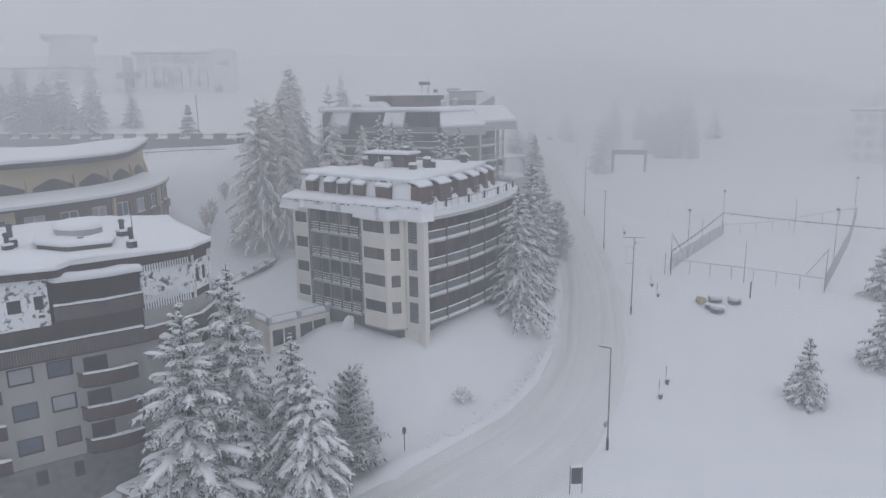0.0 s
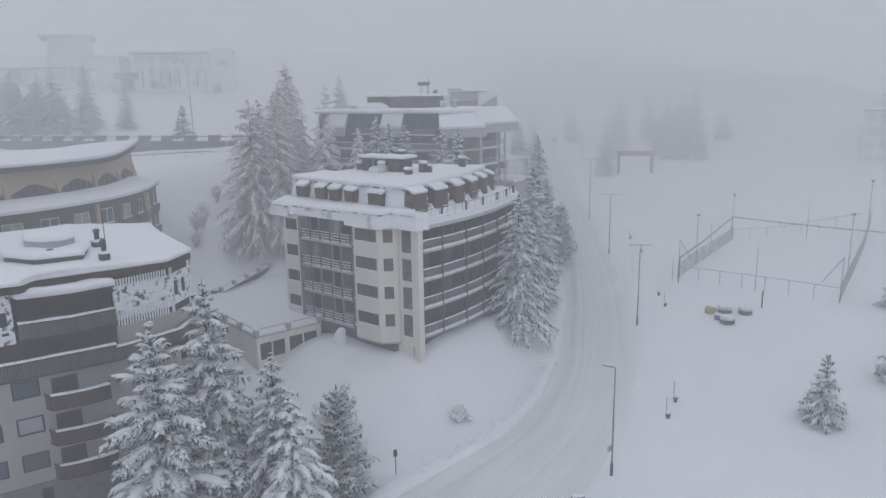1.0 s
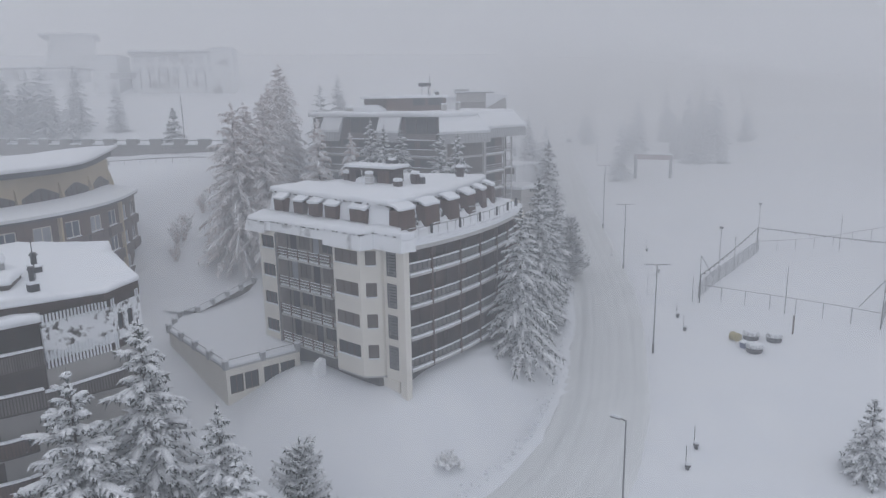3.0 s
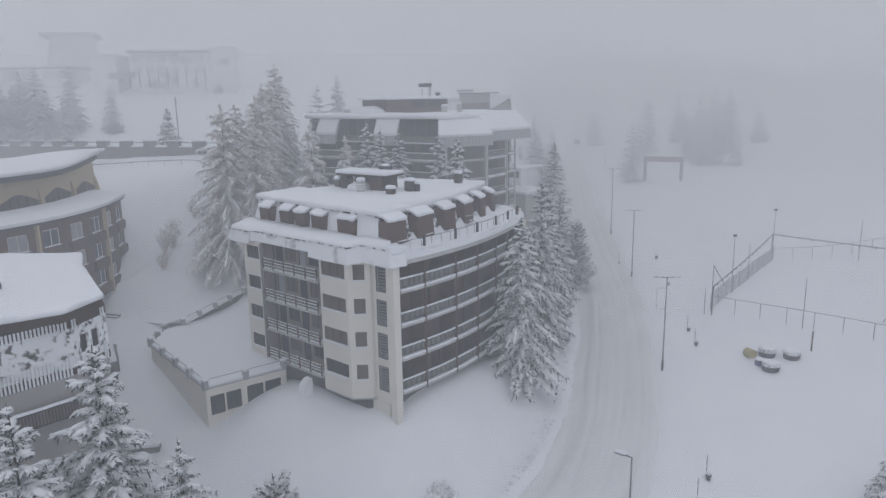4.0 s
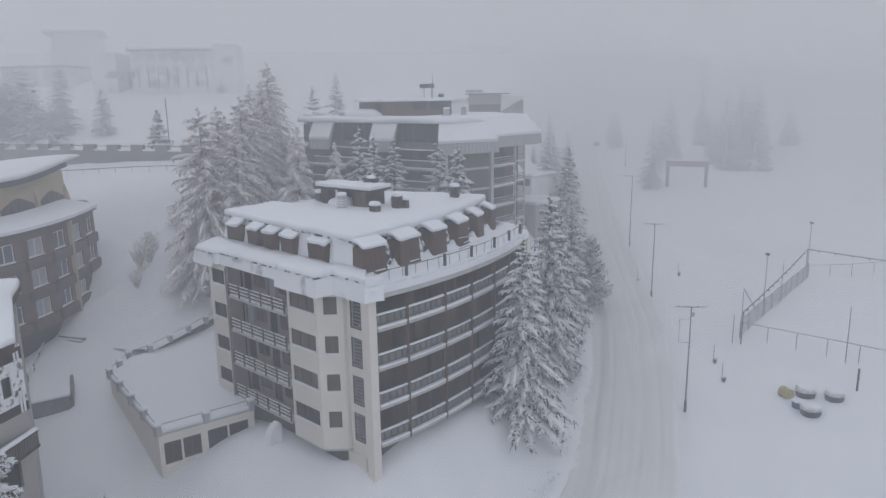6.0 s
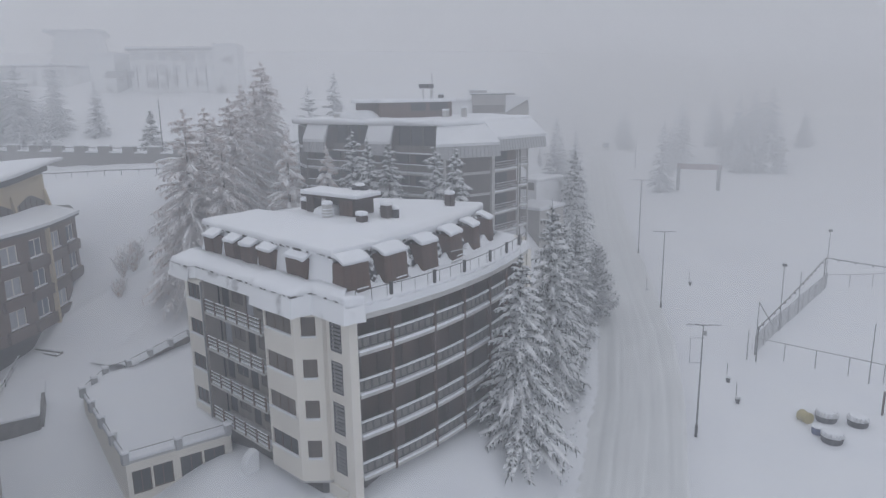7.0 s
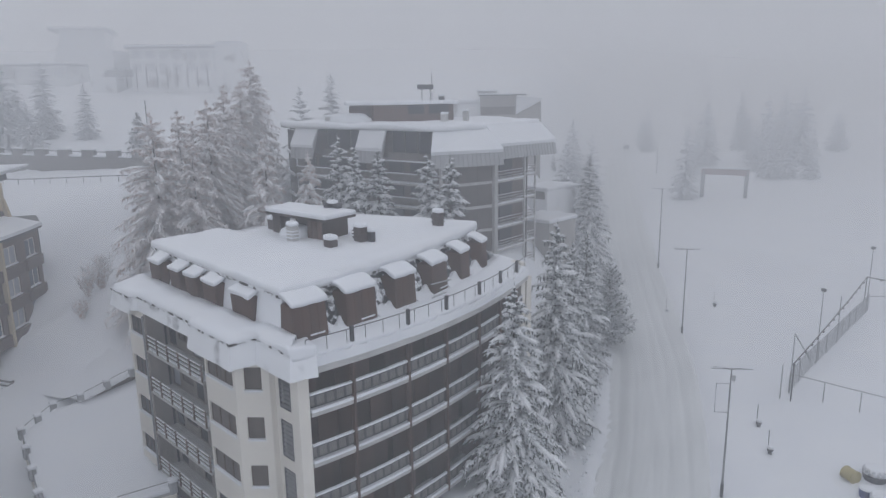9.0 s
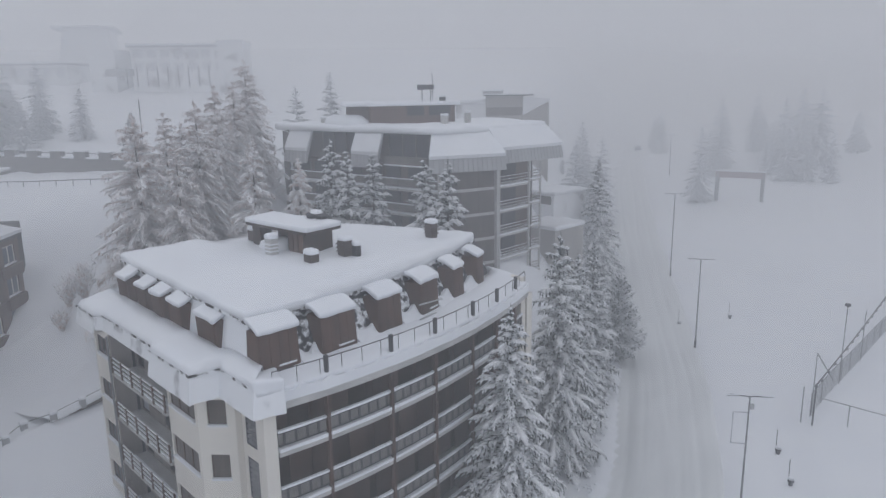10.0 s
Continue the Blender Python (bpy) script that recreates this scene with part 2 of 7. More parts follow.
def wall_panel(bm, a, b, z0, z1, thick, openings=()):
    """An upright wall from a to b in plan (outside to the right of a-b), with openings (u0, u1, v0, v1) cut through it."""
    a, b = Vector(a), Vector(b)
    ln = (b - a).length
    t = (b - a) / ln
    n = Vector((t.y, -t.x))
    us = sorted({0.0, ln, *[o[0] for o in openings], *[o[1] for o in openings]})
    zs = sorted({z0, z1, *[o[2] for o in openings], *[o[3] for o in openings]})

    def pt(u, z, d):
        p = a + t * u + n * d
        return bm.verts.new((p.x, p.y, z))

    def solid(i, j):
        if i < 0 or j < 0 or i >= len(us) - 1 or j >= len(zs) - 1:
            return False
        u, z = (us[i] + us[i + 1]) / 2, (zs[j] + zs[j + 1]) / 2
        return not any(o[0] < u < o[1] and o[2] < z < o[3] for o in openings)

    for i in range(len(us) - 1):
        for j in range(len(zs) - 1):
            if not solid(i, j):
                continue
            u0, u1, w0, w1 = us[i], us[i + 1], zs[j], zs[j + 1]
            bm.faces.new((pt(u0, w0, 0), pt(u1, w0, 0), pt(u1, w1, 0), pt(u0, w1, 0)))
            bm.faces.new((pt(u0, w0, -thick), pt(u0, w1, -thick), pt(u1, w1, -thick), pt(u1, w0, -thick)))
            for (k, l, q) in ((i - 1, j, ((u0, w0), (u0, w1))), (i + 1, j, ((u1, w1), (u1, w0))), (i, j - 1, ((u1, w0), (u0, w0))), (i, j + 1, ((u0, w1), (u1, w1)))):
                if not solid(k, l):
                    (pa, qa), (pb, qb) = q
                    bm.faces.new((pt(pa, qa, 0), pt(pb, qb, 0), pt(pb, qb, -thick), pt(pa, qa, -thick)))


def window(parent, a, b, u0, u1, z0, z1, inset=0.14, panes=2, frame_mat=None, pane_mat=None, sill=True, name="window", f=0.07):
    """A window in the wall a-b: a frame with panes set back in its opening, and snow on its sill."""
    a, b = Vector(a), Vector(b)
    t = (b - a).normalized()
    n = Vector((t.y, -t.x))
    p0, p1 = a + t * u0, a + t * u1
    bm = bmesh.new()
    w = u1 - u0
    q0, q1 = p0 + n * (0.03 - inset), p1 + n * (0.03 - inset)
    cuts = [(w * k / panes + (f if k == 0 else f / 2), w * (k + 1) / panes - (f if k == panes - 1 else f / 2), z0 + f, z1 - f) for k in range(panes)]
    wall_panel(bm, q0, q1, z0, z1, 0.08, cuts)
    bmesh.ops.remove_doubles(bm, verts=bm.verts, dist=0.001)
    win = part(name, bm, frame_mat or WOOD, parent)
    for k in range(panes):
        bm = bmesh.new()
        obox(bm, p0 + t * (w * k / panes + 0.03), p0 + t * (w * (k + 1) / panes - 0.03), -inset - 0.03, -inset - 0.01, z0 + 0.03, z1 - 0.03)
        part("pane", bm, pane_mat or GLASS, win)
    if sill:
        bm = bmesh.new()
        obox(bm, p0 - t * 0.04, p1 + t * 0.04, -inset, 0.09, z0 - 0.04, z0 + 0.07)
        bmesh.ops.bevel(bm, geom=[e for e in bm.edges if e.calc_length() > 0.5], offset=0.03, segments=2, affect="EDGES")
        part("snowy_sill", bm, SNOW, win, "window sill under fresh snow")
    return win


def shift(pts, d):
    """The plan line pts moved d metres to its right-hand side."""
    out = []
    for i, p in enumerate(pts):
        a, b = Vector(pts[max(i - 1, 0)][:2]), Vector(p[:2])
        c = Vector(pts[min(i + 1, len(pts) - 1)][:2])
        u = (b - a).normalized() if i else (c - b).normalized()
        v = (c - b).normalized() if i < len(pts) - 1 else u
        n = Vector((u.y, -u.x)) + Vector((v.y, -v.x))
        n = n.normalized() / max(0.4, math.cos(u.angle(v) / 2))
        out.append((p[0] + n.x * d, p[1] + n.y * d))
    return out


def strip(bm, pts, d0, d1, z0, z1, wobble=0.0):
    """One continuous band along a plan line."""
    n = len(pts)
    rows = [[bm.verts.new((x, y, z)) for x, y in shift(pts, d)] for d, z in ((d0, z0), (d1, z0), (d1, z1), (d0, z1))]
    for r in range(4):
        a, b = rows[r], rows[(r + 1) % 4]
        for k in range(n - 1):
            bm.faces.new((a[k], a[k + 1], b[k + 1], b[k]))
    bm.faces.new([rows[r][0] for r in range(4)])
    bm.faces.new([rows[3 - r][-1] for r in range(4)])
    if wobble:
        for r in (2, 3):
            for v in rows[r]:
                v.co.z += wobble * noise.noise(v.co * 1.3)


def flare(bm, pts, out, z0, z1, thick=0.07):
    """A skirt along a plan line, leaning out by that much towards its lower edge, which is a little ragged."""
    rows = [[bm.verts.new((x, y, z)) for x, y in shift(pts, d)] for d, z in ((out, z0), (0.0, z1), (-thick, z1), (out - thick, z0))]
    for r in range(4):
        for k in range(len(pts) - 1):
            bm.faces.new((rows[r][k], rows[r][k + 1], rows[(r + 1) % 4][k + 1], rows[(r + 1) % 4][k]))
    for k in (0, -1):
        bm.faces.new([rows[r][k] for r in range(4)])
    bmesh.ops.subdivide_edges(bm, edges=[e for e in bm.edges if e.calc_length() > 0.9], cuts=3, use_grid_fill=True)
    for v in bm.verts:
        if v.co.z < z0 + 0.3:
            v.co.z += 0.07 * noise.noise(v.co * 1.9)


def smooth(x):
    x = min(max(x, 0.0), 1.0)
    return x * x * (3 - 2 * x)


# ---- the lie of the land ----
ROAD_Y = [0, 20, 38, 46, 54, 62, 74, 90, 103, 125, 152, 200, 300, 500]
ROAD_X = [-49, -37, -31.3, -30.0, -29.8, -31.4, -35.7, -43.6, -51, -66, -84.5, -115.5, -178, -300]
_ry = np.linspace(0, 500, 1001)
_rx = np.interp(_ry, ROAD_Y, ROAD_X)
_k = np.hanning(21)
_rx = np.convolve(np.pad(_rx, 10, "reflect", reflect_type="odd"), _k / _k.sum(), "valid")


def road_x(y):
    return float(np.interp(y, _ry, _rx))


def road_wide(y):
    """How much wider the road runs on its left where it swings round the bend."""
    return 3.0 * smooth((68 - y) / 26)


def slope_z(y):
    return 0.085 * (y - 110)


def hill_z(x, y):
    s = -0.8 * x + 0.6 * y
    return float(np.interp(s, [20, 45, 60, 70, 78, 95, 104, 113, 130, 150, 228, 320, 600], [-12, -9.5, -6.2, -2.8, -1.7, 1.2, 2.6, 8.5, 13.5, 18.2, 31.5, 46, 60]))


def ground_z(x, y):
    rx = road_x(y)
    lean = (road_x(y + 2) - road_x(y - 2)) / 4
    d = (x - rx) / math.sqrt(1 + lean * lean)          # metres to the right of the road's middle
    base = slope_z(min(y, 330))
    if 100 < y < 150:
        base -= (slope_z(y) - 0.0) * smooth((d - 8) / 10) * smooth((y - 100) / 6) * smooth((150 - y) / 12) * 0.8
    base -= 1.6 * math.exp(-((x + 12) ** 2 + (y - 74) ** 2) / 110)
    z = base
    ext = road_wide(y)
    u = -d - 4.6 - ext
    if u > 0:
        z = base + (hill_z(x, y) - base) * smooth(u / 16) if hill_z(x, y) > base else base
        z += 2.6 * math.exp(-((x + 50) ** 2 + (y - 60) ** 2) / 160) * smooth(u / 9)
        z += 1.15 * math.exp(-((x + 47.5) ** 2 / 20 + (y - 65) ** 2 / 90)) * smooth(u / 5)
        z += 0.7 * math.exp(-((x + 46.8) ** 2 / 9 + (y - 59) ** 2 / 14)) * smooth(u / 5)
        z += 2.4 * math.exp(-((x + 45) ** 2 / 16 + (y - 71.2) ** 2 / 36)) * smooth(u / 4)
        if y > 70:
            z += 2.5 * math.exp(-((x + 72) ** 2 + (y - 100) ** 2) / 300) * smooth(u / 8)
    w = (x + 192) * 0.395 - (y - 49.6) * 0.919
    if -175 < x < -94 and -3 < w < 23:                    # the level strip below the terrace wall
        k = smooth((w + 3) / 3) * (1 - smooth((w - 9) / 14)) * smooth((x + 175) / 10) * (1 - smooth((x + 112) / 18))
        strip_z = 16.7 + 0.06 * (x + 150) - 0.15 * w
    else:
        k, strip_z = 0.0, 0.0
    if x < -95:                                           # the step at the terrace wall
        if w > -8:
            z -= 2.6 * smooth((w + 8) / 12) * math.exp(-max(w, 0) / 30)
    z += (strip_z - z) * k
    z -= 0.5 * math.exp(-((x + 64.5) ** 2 + (y - 45) ** 2) / 40)
    z += 1.3 * math.exp(-((x + 58.2) ** 2 / 12 + (y - 52) ** 2 / 14))      # snow heaped before the garage doors
    a = d if d > 0 else max(-d - ext, 0.0)
    z += 0.5 * math.exp(-((a - 5.2) / 0.7) ** 2) * (0.6 + 1.0 * noise.noise(Vector((x * 0.6, y * 0.6, 3)))) * (1 if d < 0 else 0.08)
    z -= 0.35 * (1 - (smooth((a - 3.8) / 0.8) if d < 0 else smooth((a - 4.3) / 0.9)))
    if 8 < d < 20 and y < 125:                            # a half-buried footpath beside the road
        c = abs(d - 11.3 - 1.5 * math.sin(y * 0.05))
        z -= 0.16 * (1 - smooth((c - 0.9) / 0.8))
    z += 0.16 * noise.noise(Vector((x * 0.11, y * 0.11, 0))) + 0.07 * noise.noise(Vector((x * 0.5, y * 0.5, 5)))
    return z


def build_ground():
    def axis(lo, hi, a, b, step):
        near = list(np.arange(a, b, step))
        out, s, v = [], step, b
        while v < hi:
            out.append(v)
            s *= 1.18
            v += s
        low, s, v = [], step, a - step
        while v > lo:
            low.append(v)
            s *= 1.18
            v -= s
        return sorted(low) + near + out + [hi]
    xs = axis(-1600, 1500, -105, 12, 0.75)
    ys = axis(-900, 1900, 22, 150, 0.75)
    verts = [(x, y, ground_z(x, y)) for y in ys for x in xs]
    w = len(xs)
    faces = [(j * w + i, j * w + i + 1, (j + 1) * w + i + 1, (j + 1) * w + i) for j in range(len(ys) - 1) for i in range(w - 1)]
    me = bpy.data.meshes.new("ground")
    me.from_pydata(verts, [], faces)
    me.polygons.foreach_set("use_smooth", [True] * len(faces))
    me.materials.append(SNOW)
    return tagged(new("ground", me), "open ground under deep fresh snow", "snow", kind="structure")


def build_road():
    verts, faces = [], []
    n = 56
    ys = list(np.arange(6, 160, 0.8)) + list(np.arange(160, 430, 4))
    for y in ys:
        lean = (road_x(y + 2) - road_x(y - 2)) / 4
        s = math.sqrt(1 + lean * lean)
        ext = road_wide(y)
        for k in range(n):
            d = -4.7 + 9.4 * k / (n - 1)
            x, yy = road_x(y) + (d - ext * (4.7 - d) / 9.4) * s, y
            rut = 0
            for c in (-3.1, -1.5, 1.1, 2.7):
                c += 0.25 * math.sin(y * 0.07 + c)
                rut -= (0.05 + 0.05 * noise.noise(Vector((c, y * 0.05, 4)))) * math.exp(-((d - c) / 0.22) ** 2)
            crest = 0.05 * noise.noise(Vector((d * 1.6, y * 0.12, 2))) + 0.025 * noise.noise(Vector((d * 4, y * 0.35, 9)))
            edge = -0.3 * (smooth((-d - 4.25) / 0.45) + smooth((d - 4.2) / 0.45))
            rut -= 0.17 * math.exp(-((d + 3.3) / 0.8) ** 2)
            verts.append((x, yy, slope_z(min(yy, 330)) + rut + crest + edge - 0.02))
    for j in range(len(ys) - 1):
        for k in range(n - 1):
            faces.append((j * n + k, j * n + k + 1, (j + 1) * n + k + 1, (j + 1) * n + k))
    me = bpy.data.meshes.new("road")
    me.from_pydata(verts, [], faces)
    me.polygons.foreach_set("use_smooth", [True] * len(faces))
    me.materials.append(ROAD)
    return tagged(new("road", me), "ploughed road of packed snow with tyre tracks", "road", kind="structure")


build_ground()
build_road()


# ---- the white apartment building with the curved balconies ----
def arc(y, off=0.0):
    return -46.15 + off - 0.0118 * (y - 61.3) ** 2


def arc_line(y0, y1, n, off=0.0):
    return [(arc(y, off), y) for y in np.linspace(y0, y1, n)]


POSTS = [59.2, 63.4, 67.0, 70.9, 74.1, 77.3]
FLOORS = [2.58, 5.61, 8.64, 11.67]


def railing_curve(parent, pts, z, name="railing"):
    """A balcony railing along plan points: metal panels, pickets and a snow-laden handrail."""
    bm = bmesh.new()
    strip(bm, pts, -0.05, 0.03, z + 0.93, z + 1.0)
    rail = part(name, bm, METAL, parent, "dark metal railing with snow on the handrail")
    for a, b in zip(pts, pts[1:]):
        bm = bmesh.new()
        obox(bm, a, b, -0.035, -0.015, z + 0.33, z + 0.93)
        part("rail_panel", bm, PANEL, rail, "grey weathered panel")
        n = max(1, round((Vector(b) - Vector(a)).length / 0.62))
        for k in range(n):
            p = Vector(a).lerp(Vector(b), (k + 0.5) / n)
            d = (Vector(b) - Vector(a)).normalized() * 0.06
            bm = bmesh.new()
            obox(bm, p - d, p + d, -0.02, 0.03, z + 0.3, z + 0.93)
            part("picket", bm, METAL, rail)
    bm = bmesh.new()
    strip(bm, pts, -0.04, 0.02, z + 0.28, z + 0.33)
    part("bottom_rail", bm, METAL, rail)
    bm = bmesh.new()
    strip(bm, pts, -0.11, 0.07, z + 1.004, z + 1.12, 0.05)
    part("rail_snow", bm, SNOW, rail, "ridge of snow on the handrail")
    return rail


def timber_rail(parent, x0, x1, y, z):
    """A front balcony's timber rail: three boards between posts, snow on each."""
    bm = bmesh.new()
    for k in range(3):
        box(bm, x0, y - 0.05, z + 0.22 + 0.3 * k, x1, y, z + 0.36 + 0.3 * k)
    rail = part("balcony_rail", bm, WOOD_GREY, parent, "weathered timber balcony rail with snow")
    for k in range(6):
        x = x0 + (x1 - x0) * k / 5
        bm = bmesh.new()
        box(bm, x - 0.06, y - 0.13, z - 0.05, x + 0.06, y - 0.05, z + 1.05)
        part("post", bm, WOOD, rail)
    bm = bmesh.new()
    for k in range(3):
        box(bm, x0, y - 0.08, z + 0.36 + 0.3 * k, x1, y + 0.01, z + 0.41 + 0.3 * k)
    part("rail_snow", bm, SNOW, rail, "snow on the boards")


def dormer(parent, a, b, depth, z0, z1, lean=0.25, sill=False):
    """A boxed dormer in the mansard: boarded cheeks and front, with a thick cap of snow."""
    a, b = Vector(a), Vector(b)
    t = (b - a).normalized()
    n = Vector((t.y, -t.x))
    bm = bmesh.new()
    lo = [a, b, b - n * depth, a - n * depth]
    hi = [a + t * 0.1 + n * lean, b - t * 0.1 + n * lean, b - t * 0.1 - n * depth, a + t * 0.1 - n * depth]
    prism(bm, [(p.x, p.y) for p in lo], z0, z1, [(p.x, p.y) for p in hi])
    bmesh.ops.bevel(bm, geom=list(bm.edges), offset=0.03, segments=1, affect="EDGES")
    d = part("dormer", bm, WOOD, parent, "dark boarded dormer capped with snow")
    ln = (b - a).length
    nb = max(2, round(ln / 0.62))
    for k in range(nb):
        bm = bmesh.new()
        u0, u1 = 0.12 + (ln - 0.24) * k / nb + 0.008, 0.12 + (ln - 0.24) * (k + 1) / nb - 0.008
        vs = []
        for (u, z) in ((u0, z0 + 0.12), (u1, z0 + 0.12), (u1, z1 - 0.1), (u0, z1 - 0.1)):
            f = lean * (z - z0) / (z1 - z0)
            p = a + t * u + n * (f + 0.015)
            q = a + t * u + n * (f + 0.045)
            vs.append((bm.verts.new((p.x, p.y, z)), bm.verts.new((q.x, q.y, z))))
        bm.faces.new([v[1] for v in vs])
        for i in range(4):
            j = (i + 1) % 4
            bm.faces.new((vs[i][0], vs[j][0], vs[j][1], vs[i][1]))
        part("board", bm, WOOD, d, "dark brown shutter board")
    if sill:                                              # a short ledge of snow low on the front
        p = a + t * ln * 0.45 + n * (lean * 0.25 + 0.045)
        bm = bmesh.new()
        obox(bm, p, p + t * ln * 0.42, 0.0, 0.08, z0 + 0.42, z0 + 0.5)
        part("sill_snow", bm, SNOW, d, "ledge of snow on the shutter sill")
    cap = [a - t * 0.04 + n * (lean + 0.12), b + t * 0.04 + n * (lean + 0.12), b - t * 0.02 - n * depth, a + t * 0.02 - n * depth]
    bm = snow_cap([(p.x, p.y) for p in cap], z1 - 0.04, 0.27, 0.09, 0.035, 0.4)
    for v in bm.verts:                                    # the cap slopes up to the roof behind
        f = (Vector((v.co.x, v.co.y)) - a).dot(n)
        v.co.z += 0.42 * smooth((0.2 - f) / 1.2) + (0.07 * noise.noise(v.co * 2.3) if v.co.z < z1 else 0)
    part("snow_cap", bm, SNOW, d, "thick rounded cap of snow")
    return d


def build_apartment():
    a = thing("apartment_building", (-56, 66, 0), "white rendered apartment block with curved balconies and snowy mansard roof", "building")
    # walls of the front, bay by bay
    TOPZ = 14.1
    wz = [(z + 0.62, z + 1.98) for z in FLOORS]
    bm = bmesh.new()
    wall_panel(bm, (-66.2, 54.4), (-63.4, 54.4), 1.95, TOPZ, 0.3, [(0.35, 2.45, z0, z1) for z0, z1 in wz])
    wl = part("wall", bm, WHITE, a, "white rendered wall of the narrow bay")
    for z0, z1 in wz:
        window(wl, (-66.2, 54.4), (-63.4, 54.4), 0.35, 2.45, z0, z1, panes=3)
    bm = bmesh.new()
    wall_panel(bm, (-54.6, 54.4), (-50.9, 54.4), 1.5, TOPZ, 0.3, [(0.22, 3.4, z0, z1) for z0, z1 in wz])
    wc = part("wall", bm, WHITE, a, "white rendered wall of the wide bay")
    for z0, z1 in wz:
        window(wc, (-54.6, 54.4), (-50.9, 54.4), 0.22, 3.4, z0, z1, panes=3, pane_mat=CURTAIN if z0 > 6 else GLASS)
    bm = bmesh.new()
    ch0, ch1 = (-50.9, 54.4), (-49.5, 55.75)
    wall_panel(bm, ch0, ch1, 1.5, TOPZ, 0.3, [(0.5, 1.5, z0 - 0.02, z1 + 0.05) for z0, z1 in wz])
    wd = part("wall", bm, WHITE, a, "white rendered corner wall")
    for z0, z1 in wz:
        window(wd, ch0, ch1, 0.5, 1.5, z0 - 0.02, z1 + 0.05, panes=1, pane_mat=CURTAIN)
    bm = bmesh.new()
    lv = [(z - 0.35, z + 1.98) for z in FLOORS]
    wall_panel(bm, (-49.5, 56.1), (-47.4, 56.1), 1.0, TOPZ, 0.3, [(0.35, 1.6, z0, z1) for z0, z1 in lv])
    wall_panel(bm, (-49.5, 55.75), (-49.5, 56.1), 1.5, TOPZ, 0.3)
    we = part("wall", bm, WHITE, a, "white rendered stair wall")
    for z0, z1 in lv:
        bm = bmesh.new()
        for p in ((-49.15, -49.05), (-48.0, -47.9)):
            box(bm, p[0], 56.12, z0, p[1], 56.22, z1)
        box(bm, -49.15, 56.12, z0, -47.9, 56.22, z0 + 0.08)
        box(bm, -49.15, 56.12, z1 - 0.08, -47.9, 56.22, z1)
        lo = part("louvre", bm, METAL, we, "dark louvred stair window")
        for k in range(8):
            z = z0 + 0.2 + (z1 - z0 - 0.36) * k / 7
            bm = bmesh.new()
            prism(bm, [(-49.05, 56.08), (-48.0, 56.08), (-48.0, 56.2), (-49.05, 56.2)], z - 0.02, z + 0.01)
            for v in bm.verts:
                v.co.z += (v.co.y - 56.14) * 0.8
            part("slat", bm, GALV, lo)
    # the recess with its balconies
    bm = bmesh.new()
    ops = []
    for z in FLOORS:
        for u0, u1, h0, h1 in ((0.35, 1.5, 0.05, 2.25), (1.9, 3.6, 0.7, 2.25), (3.95, 5.05, 0.05, 2.25), (5.45, 7.05, 0.7, 2.25), (7.4, 8.5, 0.05, 2.25)):
            ops.append((u0, u1, z + h0, z + h1))
    wall_panel(bm, (-63.4, 55.9), (-54.6, 55.9), 1.9, TOPZ, 0.25, ops)
    wr = part("wall", bm, RECESS, a, "greyish boarded wall behind the front balconies")
    for u0, u1, z0, z1 in ops:
        tall = z1 - z0 > 1.6
        window(wr, (-63.4, 55.9), (-54.6, 55.9), u0, u1, z0, z1, inset=0.06, panes=1 if tall else 2, frame_mat=WOOD_GREY, pane_mat=(GLASS, CURTAIN, PALE_TONE, GLASS, CURTAIN, GLASS, GLASS)[int(u0 * 3 + z0) % 7], sill=False, name="balcony_door" if tall else "window")
    bm = bmesh.new()
    box(bm, -63.4, 54.4, 1.95, -63.12, 55.62, TOPZ)
    part("side_wall", bm, RECESS, a)
    bm = bmesh.new()
    box(bm, -54.88, 54.72, 1.5, -54.6, 55.9, TOPZ)
    part("side_wall", bm, WHITE, a)
    bm = bmesh.new()
    box(bm, -66.2, 54.72, 1.95, -65.9, 63.2, TOPZ)
    part("side_wall", bm, WHITE, a)
    for z in FLOORS:
        bm = bmesh.new()
        box(bm, -63.1, 54.35, z - 0.26, -54.9, 55.88, z - 0.02)
        part("balcony_slab", bm, GREYWHITE, a, "pale balcony slab dusted with snow")
        timber_rail(a, -63.05, -54.95, 54.42, z)
        part("balcony_snow", snow_cap([(-63.05, 54.38), (-54.95, 54.38), (-54.95, 55.1), (-63.05, 55.1)], z - 0.015, 0.1, 0.04, 0.03), SNOW, a)
    bm = bmesh.new()
    tube(bm, [(-63.3, 54.28, 1.6), (-63.3, 54.28, 14.0)], 0.07, 8)
    part("downpipe", bm, GALV, a, "grey rain pipe")
    # the core behind the openings, near-black for unlit rooms, and the plinth with painted shade
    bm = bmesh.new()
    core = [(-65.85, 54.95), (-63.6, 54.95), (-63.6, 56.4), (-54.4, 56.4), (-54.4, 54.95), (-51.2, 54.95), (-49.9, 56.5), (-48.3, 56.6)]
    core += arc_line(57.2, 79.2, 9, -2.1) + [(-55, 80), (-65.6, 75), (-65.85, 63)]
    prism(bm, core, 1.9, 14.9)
    part("core", bm, DARK, a, "solid near-black core standing in for unlit rooms")
    # the plinth's colour holds the shade below bays and balconies
    bm = bmesh.new()
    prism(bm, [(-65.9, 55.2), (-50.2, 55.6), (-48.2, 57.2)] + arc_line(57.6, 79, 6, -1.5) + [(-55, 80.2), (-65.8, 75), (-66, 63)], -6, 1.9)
    part("plinth", bm, PLINTH, a, "concrete plinth darkened in colour for the shade")
